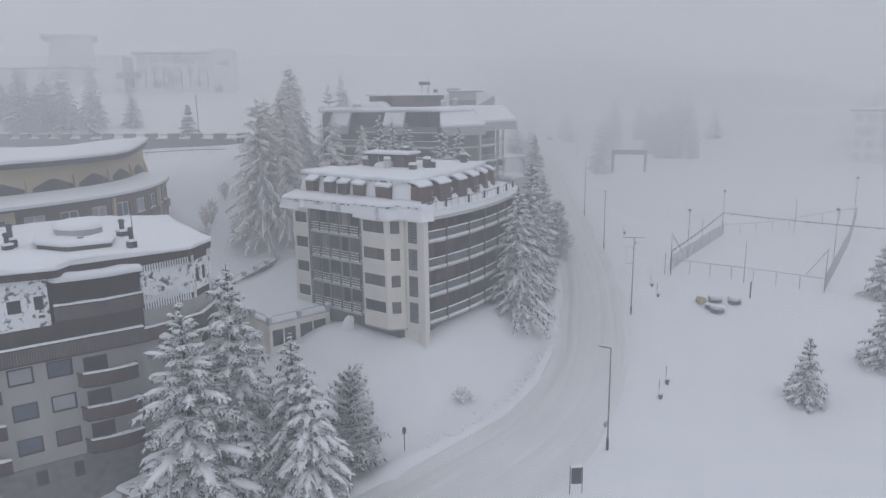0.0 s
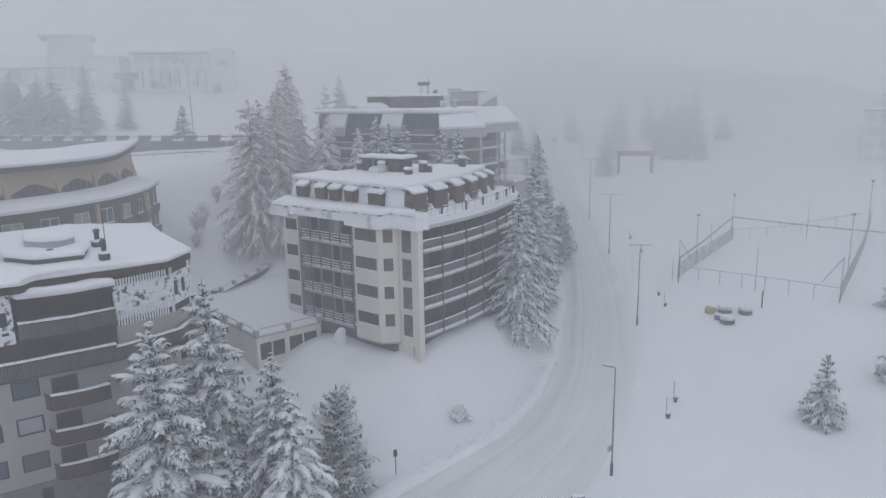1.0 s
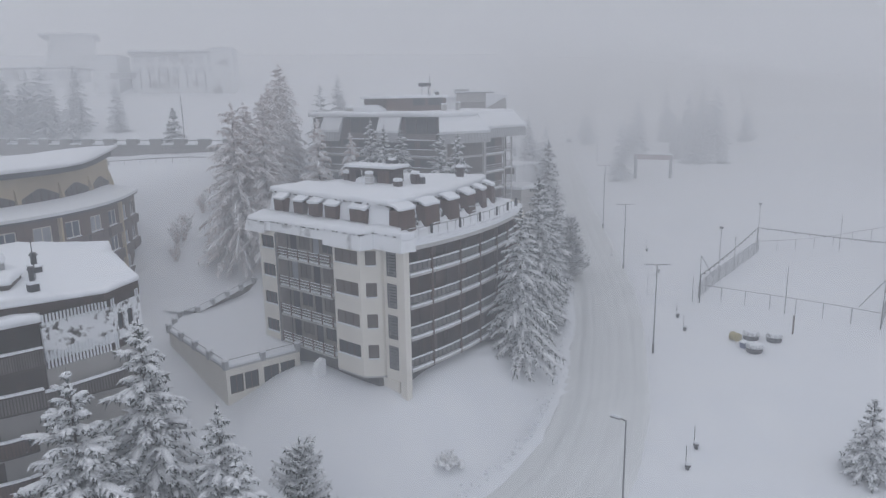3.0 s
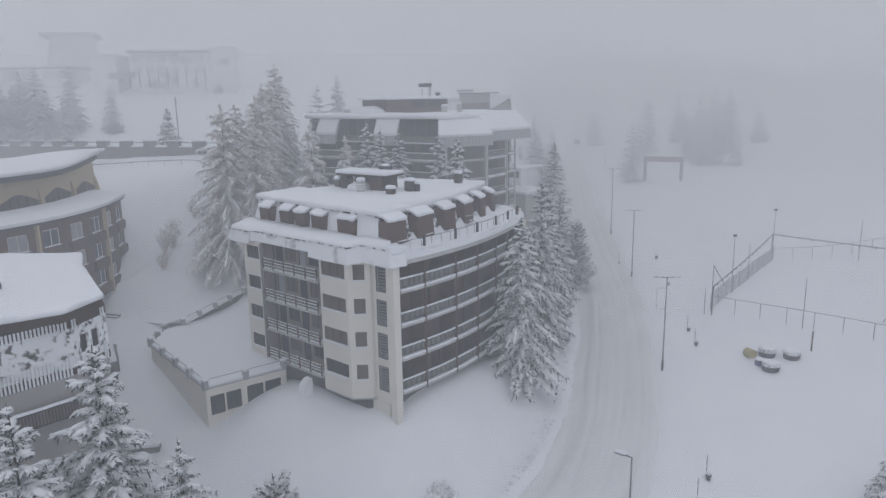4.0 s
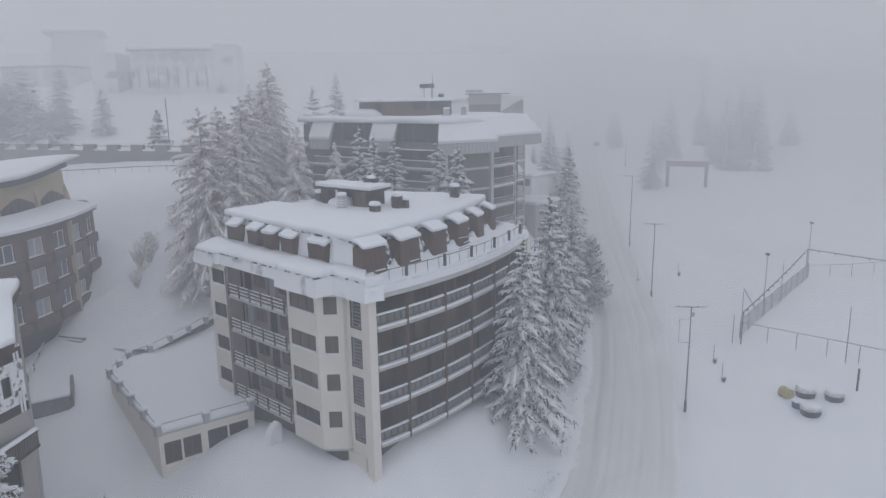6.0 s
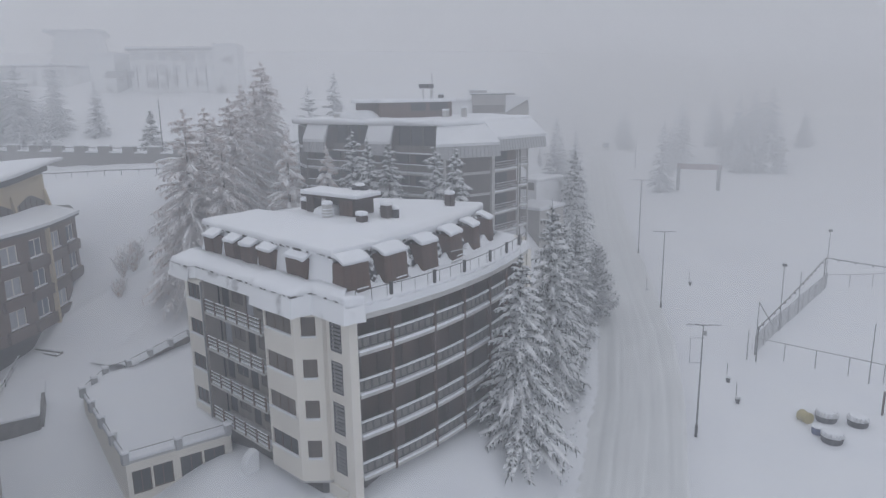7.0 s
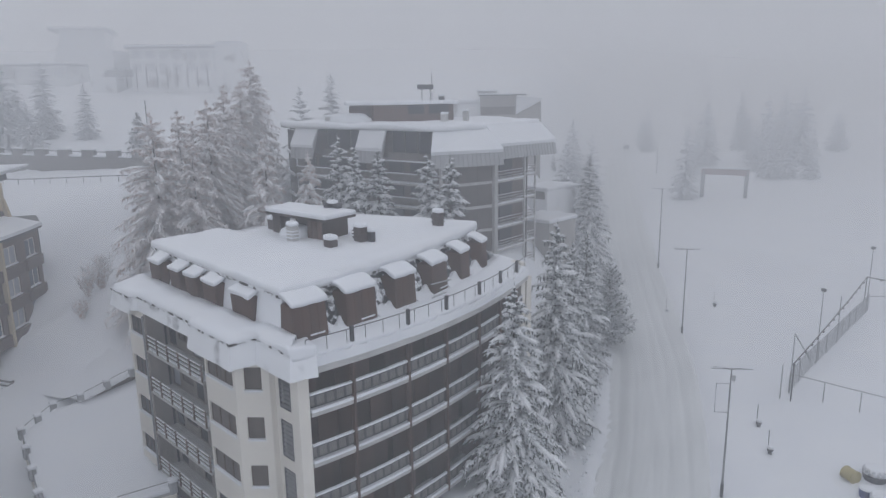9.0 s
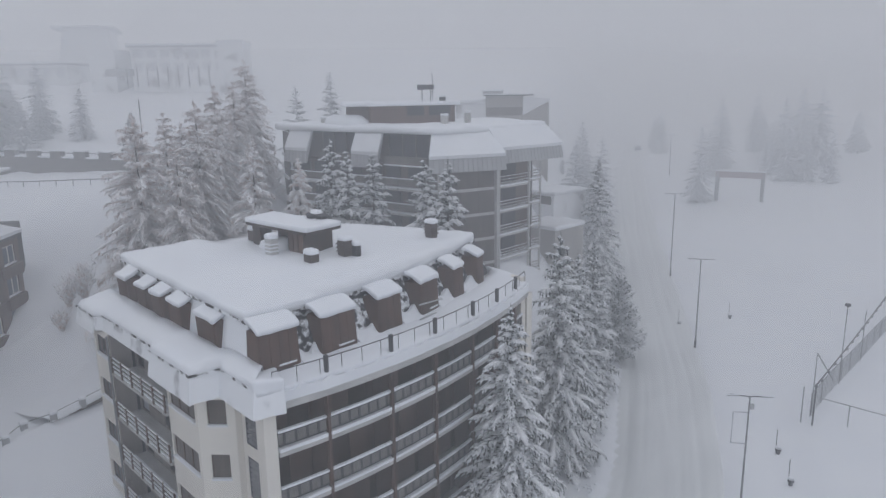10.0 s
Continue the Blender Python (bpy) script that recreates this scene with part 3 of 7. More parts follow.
    bm = bmesh.new()
    prism(bm, [(-66.1, 63.2), (-65.5, 63.2), (-65.5, 75.1), (-55, 80.2), (-50, 80.2), (-50, 79.6), (-55.1, 79.7), (-65.9, 75.2)], 1.0, TOPZ)
    part("rear_wall", bm, WHITE, a)
    bm = bmesh.new()
    prism(bm, [(-54.6, 54.45), (-50.95, 54.45), (-49.5, 55.8), (-49.5, 57), (-54.6, 57)], 1.3, 1.5)
    part("bay_soffit", bm, GREYWHITE, a)
    bm = bmesh.new()
    box(bm, -66.15, 54.45, 1.75, -63.2, 57, 1.95)
    part("bay_soffit", bm, GREYWHITE, a)
    # the corner fin and the end pier
    bm = bmesh.new()
    prism(bm, [(-47.4, 55.75), (-46.62, 55.75), (-46.5, 56.4), (-47.4, 56.4)], 0.6, 14.1)
    prism(bm, [(-48.3, 55.78), (-46.64, 55.78), (-46.52, 56.38), (-48.3, 56.38)], -4.0, 0.6, [(-47.38, 55.78), (-46.64, 55.78), (-46.52, 56.38), (-47.38, 56.38)])
    prism(bm, [(-51.5, 55.9), (-47.7, 55.9), (-47.7, 56.4), (-51.5, 56.4)], -1.5, 1.2)
    bmesh.ops.bevel(bm, geom=list(bm.edges), offset=0.03, segments=1, affect="EDGES")
    part("corner_pier", bm, WHITE, a, "tall white corner pier down to the snow")
    bm = bmesh.new()
    e = arc(79.3)
    box(bm, e - 2.6, 79.0, -3, e - 0.1, 79.5, 15.4)
    part("end_pier", bm, WHITE, a)
    # curved balconies
    for i, z in enumerate(FLOORS):
        outer = arc_line(56.45, 79.1, 14)
        inner = arc_line(56.45, 79.1, 14, -2.2)
        bm = bmesh.new()
        prism(bm, outer + inner[::-1], z - 0.24, z)
        part("balcony_slab", bm, GREYWHITE, a, "curved pale balcony slab")
        bm = bmesh.new()
        prism(bm, arc_line(56.45, 79.1, 14, 0.03) + arc_line(56.45, 79.1, 14, -0.55)[::-1], z + 0.004, z + 0.17)
        for v in bm.verts:
            if v.co.z > z + 0.1:
                v.co.z += 0.09 * noise.noise(v.co * 1.7)
        part("balcony_snow", bm, SNOW, a, "drift of snow along the slab edge")
        railing_curve(a, arc_line(56.45, 79.1, 19, -0.12), z)
        # shutters and glass behind
        ins = arc_line(56.6, 79.1, 19, -1.75)
        for k, (p, q) in enumerate(zip(ins, ins[1:])):
            glass = (k + 2 * i) % 3 == 1
            bm = bmesh.new()
            obox(bm, p, q, -0.06, 0.0 if glass else 0.05, z + 0.01, z + 2.76)
            part("glazed_door" if glass else "shutter", bm, BROWNGLASS if glass else (WOOD_RED if (k + i) % 3 == 0 else WOOD), a, "dark glazed door" if glass else "brown boarded shutter")
        for y in POSTS:
            bm = bmesh.new()
            box(bm, arc(y, -1.7), y - 0.05, z + 0.01, arc(y, -0.3), y + 0.05, z + 2.76)
            part("partition", bm, WOOD, a, "thin balcony partition")
            bm = bmesh.new()
            box(bm, arc(y, -0.2), y - 0.08, z - 0.3, arc(y, 0.05), y + 0.08, z + 2.76)
            part("balcony_post", bm, WOOD, a, "dark timber balcony post")
    # roof terrace, cornice and its snow
    zt = 14.9
    front = [(-67.9, 57.2), (-67.8, 54.1), (-64.6, 54.1), (-64.3, 54.55), (-55.4, 54.55), (-55.2, 53.95), (-50.15, 53.9), (-50.0, 55.4), (-46.4, 55.3)]
    side = arc_line(56.5, 79.6, 14, 0.12)
    back = [(-55, 80.6), (-66.2, 75.6), (-66.6, 63.4), (-68.4, 63.0)]
    ring = front + side + back
    bm = bmesh.new()
    prism(bm, ring, 14.1, zt)
    part("roof_deck", bm, GREYWHITE, a)
    bm = bmesh.new()
    flare(bm, front[:3], 0.22, 13.95, 15.15)
    part("fascia", bm, FASCIA, a, "deep pale fascia plastered with snow")
    bm = bmesh.new()
    flare(bm, front[2:6], 0.2, 14.2, 15.15)
    part("fascia", bm, FASCIA, a, "shallow pale fascia plastered with snow")
    bm = bmesh.new()
    flare(bm, front[5:] + [(-46.05, 56.65)], 0.26, 13.95, 15.4)
    part("fascia", bm, FASCIA, a, "deep pale fascia plastered with snow")
    bm = bmesh.new()
    strip(bm, side, 0.0, 0.06, 13.97, 14.35)
    part("terrace_fascia", bm, GREYWHITE, a, "pale concrete terrace beam")
    bm = bmesh.new()
    strip(bm, arc_line(56.5, 79.6, 60, 0.12), -0.4, 0.1, 14.354, 15.04, 0.1)
    bmesh.ops.bevel(bm, geom=[e for e in bm.edges if min(v.co.z for v in e.verts) > 14.9], offset=0.16, segments=3, affect="EDGES")
    for v in bm.verts:
        v.co.x += 0.07 * noise.noise(Vector((v.co.y * 0.9, v.co.z * 2, 3)))
    part("parapet_snow", bm, SNOW, a, "snow banked over the terrace edge")
    bm = bmesh.new()
    strip(bm, front[:5], 0.074, 0.1, 15.04, 15.16)
    strip(bm, front[5:], 0.074, 0.1, 15.29, 15.42)
    part("fascia_edge", bm, EDGE, a, "dark ragged shingle edge under the snow")
    bm = snow_cap(side + [(-54.5, 80)] + arc_line(57.0, 79.4, 10, -3.2)[::-1], zt, 0.2, 0.1, 0.05, 1.0)
    for v in bm.verts:
        if v.co.z > zt + 0.06:
            v.co.z += 0.35 * smooth((arc(v.co.y) - v.co.x) / 1.5)
    part("terrace_snow", bm, SNOW, a, "smooth snow on the roof terrace")
    # apron of snow sloping down to the cornice
    bm = bmesh.new()
    inner = [(-67.6, 57.4), (-67.4, 56.2), (-64.4, 56.1), (-63.8, 56.1), (-56, 56.1), (-55.0, 56.1), (-51.4, 56.1), (-50.1, 56.35), (-47.4, 56.4)]
    lift = [0.0] * 5 + [0.25] * 4
    lo = [bm.verts.new((x, y, 15.2 + h)) for (x, y), h in zip(front, lift)]
    l2 = [bm.verts.new((x + (u - x) * 0.12, y + (w - y) * 0.12 - 0.02, 15.5 + h)) for (x, y), (u, w), h in zip(front, inner, lift)]
    hi = [bm.verts.new((x, y, 16.0)) for x, y in inner]
    bt = [bm.verts.new((x, y, 14.85)) for x, y in inner]
    b0 = [bm.verts.new((x, y, 14.85)) for x, y in front]
    for rows in ((b0, lo), (lo, l2), (l2, hi), (hi, bt), (bt, b0)):
        for k in range(len(lo) - 1):
            bm.faces.new((rows[0][k], rows[0][k + 1], rows[1][k + 1], rows[1][k]))
    for _ in range(3):
        bmesh.ops.subdivide_edges(bm, edges=[e for e in bm.edges if e.calc_length() > 0.8], cuts=1, use_grid_fill=True)
    for v in bm.verts:
        d = 0.13 * noise.noise(v.co * 0.9)
        v.co += Vector((0, -abs(d) * 0.6, d))
    for f in bm.faces:
        f.smooth = True
    part("snow_apron", bm, SNOW, a, "heavy apron of snow sliding over the cornice")
    part("corner_snow", snow_cap([(-48.0, 55.4), (-46.3, 55.25), (-45.98, 56.7), (-47.6, 57.2)], 15.0, 0.72, 0.2, 0.08, 0.4), SNOW, a, "snow heaped over the corner")
    # mansard
    mbase = [(-67.5, 56.6), (-48.2, 56.1)] + [(-47.75 - 0.0105 * (y - 57) ** 2, y) for y in np.linspace(57.5, 78.6, 8)] + [(-54, 79.6), (-66, 74.8), (-66.4, 63.6), (-68, 63.2)]
    mtop = [(-67.2, 57.3), (-49.2, 56.7)] + [(-49.1 - 0.0118 * (y - 57) ** 2, y) for y in np.linspace(58, 78.2, 8)] + [(-55, 78.8), (-65.6, 74.0), (-66.1, 63.3), (-67.9, 62.8)]
    bm = bmesh.new()
    prism(bm, mbase, 14.92, 17.95, mtop)
    mans = part("mansard", bm, SLATE, a, "dark slated mansard with blown snow")
    mans.data.materials.append(SNOW)
    for f in mans.data.polygons:                          # the front slope is buried
        if f.normal.y < -0.6:
            f.material_index = 1
    grow = [(x + (0.25 if x > -56 else -0.25), y + (-0.3 if y < 58 else 0.12)) for x, y in mtop]
    part("roof_snow", snow_cap(grow, 17.8, 0.5, 0.2, 0.09, 0.9), SNOW, a, "deep smooth snow on the flat roof")
    bm = bmesh.new()
    strip(bm, grow[:10], -0.3, 0.015, 17.68, 17.84)
    part("gutter", bm, EDGE, a, "dark gutter crusted with snow")
    # dormers
    for x0, x1 in ((-65.6, -63.9), (-62.35, -60.75), (-60.0, -58.35), (-57.5, -55.7), (-53.9, -51.6)):
        dormer(a, (x0, 56.15), (x1, 56.15), 1.0, 15.65, 17.25, 0.1)
    f = lambda y, o=0.2: -47.75 - 0.0105 * (y - 57) ** 2 + o
    bays = ((56.3, 58.65), (59.95, 62.45), (64.1, 66.2), (68.0, 70.0), (71.9, 73.35), (75.5, 76.65))
    for k, (y0, y1) in enumerate(bays):
        dormer(a, (f(y0), y0), (f(y1), y1), 1.3, 15.2, 17.42, -0.12, k in (0, 1, 3))
    for (_, y0), (y1, _) in zip(bays, bays[1:]):          # drifts banked up between the dormers
        bm = bmesh.new()
        grid = []
        for i in range(6):
            y = y0 + 0.05 + (y1 - y0 - 0.1) * i / 5
            top = 15.75 + 0.35 * noise.noise(Vector((y * 0.9, 2, 5))) + 0.35 * abs(i - 2.5) / 2.5
            grid.append([bm.verts.new((f(y, o), y, z)) for o, z in ((0.55, 15.3), (0.32, 15.5 + 0.1 * noise.noise(Vector((y * 2, 1, 1)))), (0.02, 15.62), (-0.3 - 0.2 * (top - 15.9), top), (-0.8, top - 0.1), (-0.8, 15.2))])
        for g0, g1 in zip(grid, grid[1:]):
            for q in range(6):
                bm.faces.new((g0[q], g0[(q + 1) % 6], g1[(q + 1) % 6], g1[q]))
        bm.faces.new(grid[0])
        bm.faces.new(grid[-1][::-1])
        part("snow_drift", bm, SNOW, a, "snow banked against the mansard")
    bm = bmesh.new()                                      # a loose snow guard bar across one dormer
    tube(bm, [(f(67.2, 0.75), 67.2, 16.45), (f(69.6, 0.75), 69.6, 16.2)], 0.05, 6)
    tube(bm, [(f(67.3, 0.7), 67.3, 15.5), (f(69.0, 0.7), 69.0, 15.45)], 0.05, 6)
    part("snow_guard", bm, SHEET, a, "pale bent snow guard rods")
    # terrace railing
    pts = arc_line(56.3, 79.3, 19, -0.02)
    bm = bmesh.new()
    strip(bm, pts, -0.02, 0.02, 15.9, 15.94)
    rl = part("terrace_railing", bm, METAL, a, "thin dark railing of the roof terrace")
    for k, p in enumerate(pts):
        bm = bmesh.new()
        box(bm, p[0] - 0.014, p[1] - 0.014, 14.9, p[0] + 0.014, p[1] + 0.014, 15.92)
        part("post", bm, METAL, rl)
    for y in POSTS:
        bm = bmesh.new()
        box(bm, arc(y, -0.1), y - 0.09, 14.9, arc(y, 0.08), y + 0.09, 16.05)
        part("post", bm, METAL, rl, "thick dark terrace post")
    # penthouse and chimneys
    bm = bmesh.new()
    prism(bm, [(-62.6, 66.7), (-59.5, 66.9), (-59.4, 65.4), (-57.6, 65.5), (-57.9, 68.0), (-63.4, 67.0)], 18.1, 19.72)
    ph = part("lift_house", bm, WOOD_DARK, a, "brown boarded rooftop lift house with a recessed side")
    bm = bmesh.new()
    prism(bm, [(-63.4, 64.95), (-62.5, 65.05), (-62.6, 66.0), (-63.6, 66.6)], 18.1, 19.72)
    part("pier", bm, WOOD_DARK, ph)
    for k in range(3):
        bm = bmesh.new()
        obox(bm, (-59.3 + 0.56 * k, 65.405 + 0.031 * k), (-58.8 + 0.56 * k, 65.433 + 0.031 * k), 0.004, 0.03, 18.2, 19.7)
        part("board", bm, WOOD_RED, ph)
    bm = bmesh.new()
    prism(bm, [(-63.7, 64.6), (-56.8, 65.2), (-57.4, 68.4), (-64.4, 67.2)], 19.72, 19.95)
    part("roof_slab", bm, WOOD_DARK, ph)
    part("snow_cap", snow_cap([(-63.75, 64.55), (-56.75, 65.15), (-57.35, 68.45), (-64.45, 67.25)], 19.93, 0.34, 0.1, 0.03, 1.0), SNOW, ph)
    bm = snow_cap([(-62.3, 64.6), (-59.6, 64.7), (-59.7, 66.5), (-62.5, 66.4)], 18.1, 0.75, 0.5, 0.2, 0.5)
    part("snow_drift", bm, SNOW, ph, "snow drifted into the recess")
    bm = bmesh.new()
    for x, y in ((-59.7, 67.6), (-59.0, 67.9)):
        tube(bm, [(x, y, 19.9), (x, y, 20.5)], 0.42, 10, 0.36)
        tube(bm, [(x, y, 20.5), (x, y, 20.66)], 0.5, 10, 0.3)
    part("cowl", bm, METAL, ph, "dark round chimney cowls")
    part("cowl_snow", snow_cap([(-59.35 + 0.55 * math.cos(q), 67.75 + 0.4 * math.sin(q)) for q in np.linspace(0, 5.6, 9)], 20.62, 0.22, 0.15, 0.05, 0.4), SNOW, ph)
    for x, y, w, h, m in ((-55.7, 75.3, 0.38, 1.25, BRICK), (-55.7, 64.8, 0.42, 0.7, BRICK), (-59.2, 64.0, 0.38, 1.35, GREYWHITE), (-55.5, 67.3, 0.42, 1.25, BRICK), (-54.9, 67.8, 0.26, 0.9, METAL), (-64.4, 65.6, 0.4, 1.0, BRICK)):
        bm = bmesh.new()
        box(bm, x - w, y - w * 0.8, 18.0, x + w, y + w * 0.8, 18.1 + h)
        bmesh.ops.bevel(bm, geom=list(bm.edges), offset=0.05, segments=1, affect="EDGES")
        c = part("chimney", bm, m, a, "squat chimney with a snow cap")
        if h > 1.2:
            for k in range(3):
                bm = bmesh.new()
                box(bm, x - w - 0.06, y - w * 0.8 - 0.06, 18.55 + 0.24 * k, x + w + 0.06, y + w * 0.8 + 0.06, 18.63 + 0.24 * k)
                part("chimney_course", bm, SNOW if m is GREYWHITE else m, c)
        w2 = w + 0.08
        part("snow_cap", snow_cap([(x - w2, y - w2 * 0.8), (x + w2, y - w2 * 0.8), (x + w2, y + w2 * 0.8), (x - w2, y + w2 * 0.8)], 18.1 + h, 0.34, 0.22, 0.02, 0.5), SNOW, c)
    return a


build_apartment()


# ---- the snowy garage deck beside it ----
def build_deck():
    g = thing("garage_deck", (-70, 51, -2), "concrete garage with a snow-covered roof deck and parapet posts", "garage")
    poly = [(-61.9, 46.5), (-60.3, 54.2), (-66.1, 55.0), (-66.2, 66.0), (-83.2, 66.2), (-79.8, 54.3), (-80.0, 52.2), (-76.8, 48.9)]
    P0, P1, P2 = poly[7], poly[0], poly[1]
    bm = bmesh.new()
    wall_panel(bm, P0, P1, -4, 1.9, 0.3)
    part("wall", bm, WHITE, g, "pale stained retaining wall")
    bm = bmesh.new()
    ops = [(0.35, 1.7, -0.7, 1.2), (1.85, 3.3, -0.6, 1.2), (3.85, 5.5, -0.5, 1.25), (5.65, 7.3, -0.4, 1.25)]
    wall_panel(bm, P1, P2, -4, 1.9, 0.3, ops)
    w = part("wall", bm, WHITE, g, "pale wall with low garage openings")
    for o in ops:
        window(w, P1, P2, o[0], o[1], o[2], o[3], panes=2, sill=False)
    # solid filling, painted near-black as the unlit garage
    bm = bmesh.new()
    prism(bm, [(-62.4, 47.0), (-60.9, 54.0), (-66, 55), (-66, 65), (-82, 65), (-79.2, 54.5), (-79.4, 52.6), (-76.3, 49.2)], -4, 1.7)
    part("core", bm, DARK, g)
    bm = bmesh.new()
    wall_panel(bm, poly[6], poly[7], -3, 1.9, 0.3)
    part("wall", bm, WHITE, g)
    bm = bmesh.new()
    prism(bm, poly, 1.9, 2.1)
    part("roof_slab", bm, GREYWHITE, g)
    part("roof_snow", snow_cap(poly, 2.1, 0.3, 0.15, 0.05, 1.5), SNOW, g, "deep smooth snow on the deck")
    edge = [(-82.6, 64.4), (-80.0, 54.4), (-80.1, 52.2), (-76.8, 48.9), (-61.9, 46.5), (-60.4, 54.0)]
    pts = []
    for p, q in zip(edge, edge[1:]):
        n = max(1, round((Vector(q) - Vector(p)).length / (2.5 if p[1] > 52 else 3.4)))
        for k in range(n):
            pts.append(Vector(p).lerp(Vector(q), k / n))
    pts.append(Vector(edge[-1]))
    zs = [2.15 + (0.115 * (p.y - 53) if p.x < -79 and p.y > 53 else 0) for p in pts]
    for (p, z), (q, y) in zip(zip(pts, zs), zip(pts[1:], zs[1:])):
        bm = bmesh.new()
        tube(bm, [(p.x, p.y, z + 0.75), (q.x, q.y, y + 0.75)], 0.035, 5)
        part("parapet_rail", bm, GALV, g)
    for p, z in zip(pts, zs):
        bm = bmesh.new()
        box(bm, p.x - 0.24, p.y - 0.24, 1.95 if z < 2.3 else z - 0.1, p.x + 0.24, p.y + 0.24, z + 0.72)
        bmesh.ops.bevel(bm, geom=list(bm.edges), offset=0.04, segments=1, affect="EDGES")
        part("parapet_post", bm, SHEET, g, "stubby concrete post topped with snow")
        part("snow_cap", snow_cap([(p.x - 0.3, p.y - 0.3), (p.x + 0.3, p.y - 0.3), (p.x + 0.3, p.y + 0.3), (p.x - 0.3, p.y + 0.3)], z + 0.72, 0.22, 0.12, 0.02), SNOW, g)
    bm = bmesh.new()
    prism(bm, [(-79.7, 54.3), (-83.3, 66.2), (-84.0, 66.0), (-80.4, 54.1)], 1.5, 2.42)
    for v in bm.verts:
        if v.co.z > 2 and v.co.y > 60:
            v.co.z += 1.25
    part("ramp_wall", bm, WOOD_GREY, g, "dark flank of the rising parapet")
    bm = bmesh.new()
    rows = []
    for k in range(9):                                    # the bank falls away behind the parapet
        f = k / 8
        x, y, z = -79.65 - 3.6 * f, 54.2 + 12.0 * f, 2.5 + 1.4 * f
        o = [(0.0, z - 0.2), (-0.05, z), (-1.2, z + 0.1), (-3.0, max(z - 0.3, ground_z(x - 3, y - 0.9))), (-6.5, ground_z(x - 6.5, y - 2.0) - 0.15)]
        rows.append([bm.verts.new((x + d, y + d * 0.3, h)) for d, h in o])
    for p, q in zip(rows, rows[1:]):
        for k in range(4):
            bm.faces.new((p[k], p[k + 1], q[k + 1], q[k])).smooth = True
    part("ramp_snow", bm, SNOW, g, "snow bank along the rising parapet")
    bm = bmesh.new()
    prof = [(52.9, -1.5), (54.1, -1.5), (54.15, 2.0), (53.95, 2.25), (53.6, 2.2), (53.2, 1.95), (52.95, 1.5), (52.88, 0.8)]
    ends = [[bm.verts.new((x + 0.12 * (z > 1), y, z)) for y, z in prof] for x in (-56.9, -56.15)]
    for k in range(8):
        bm.faces.new((ends[0][k], ends[0][(k + 1) % 8], ends[1][(k + 1) % 8], ends[1][k]))
    bm.faces.new(ends[0])
    bm.faces.new(ends[1][::-1])
    bmesh.ops.bevel(bm, geom=list(bm.edges), offset=0.09, segments=2, affect="EDGES")
    part("buttress", bm, SNOW_HAZE, g, "rounded white buttress half in snow")


build_deck()


# ---- the near block with timber balconies ----
def picket_band(parent, a, b, z0, z1, name, label, step=0.2, m=None, snow=True):
    """A timber balcony front: top and bottom boards with upright pales between, snow along the top."""
    a, b = Vector(a), Vector(b)
    bm = bmesh.new()
    obox(bm, a, b, -0.06, 0.03, z0, z0 + 0.14)
    obox(bm, a, b, -0.06, 0.03, z1 - 0.12, z1)
    obox(bm, a, b, -0.08, -0.05, z0 + 0.14, z1 - 0.12)
    band = part(name, bm, m or WOOD_DARK, parent, label)
    n = max(1, int((b - a).length / step))
    bm = bmesh.new()
    for k in range(n):
        p = a.lerp(b, (k + 0.15) / n)
        q = a.lerp(b, (k + 0.75) / n)
        obox(bm, p, q, -0.05, 0.0, z0 + 0.14, z1 - 0.12)
    tagged(part("pale_infill", bm, WOOD_RIME if "gallery" in name or "attic" in name else WOOD, band, "weathered upright pales"), kind="stuff")
    if snow:
        t = (b - a).normalized()
        nn = Vector((t.y, -t.x))
        ps = [a + nn * 0.08, b + nn * 0.08, b - nn * 0.3, a - nn * 0.3]
        part("snow_cap", snow_cap([(p.x, p.y) for p in ps], z1, 0.15, 0.1, 0.05, 0.6), SNOW, band, "snow lying along the balcony top")
    return band


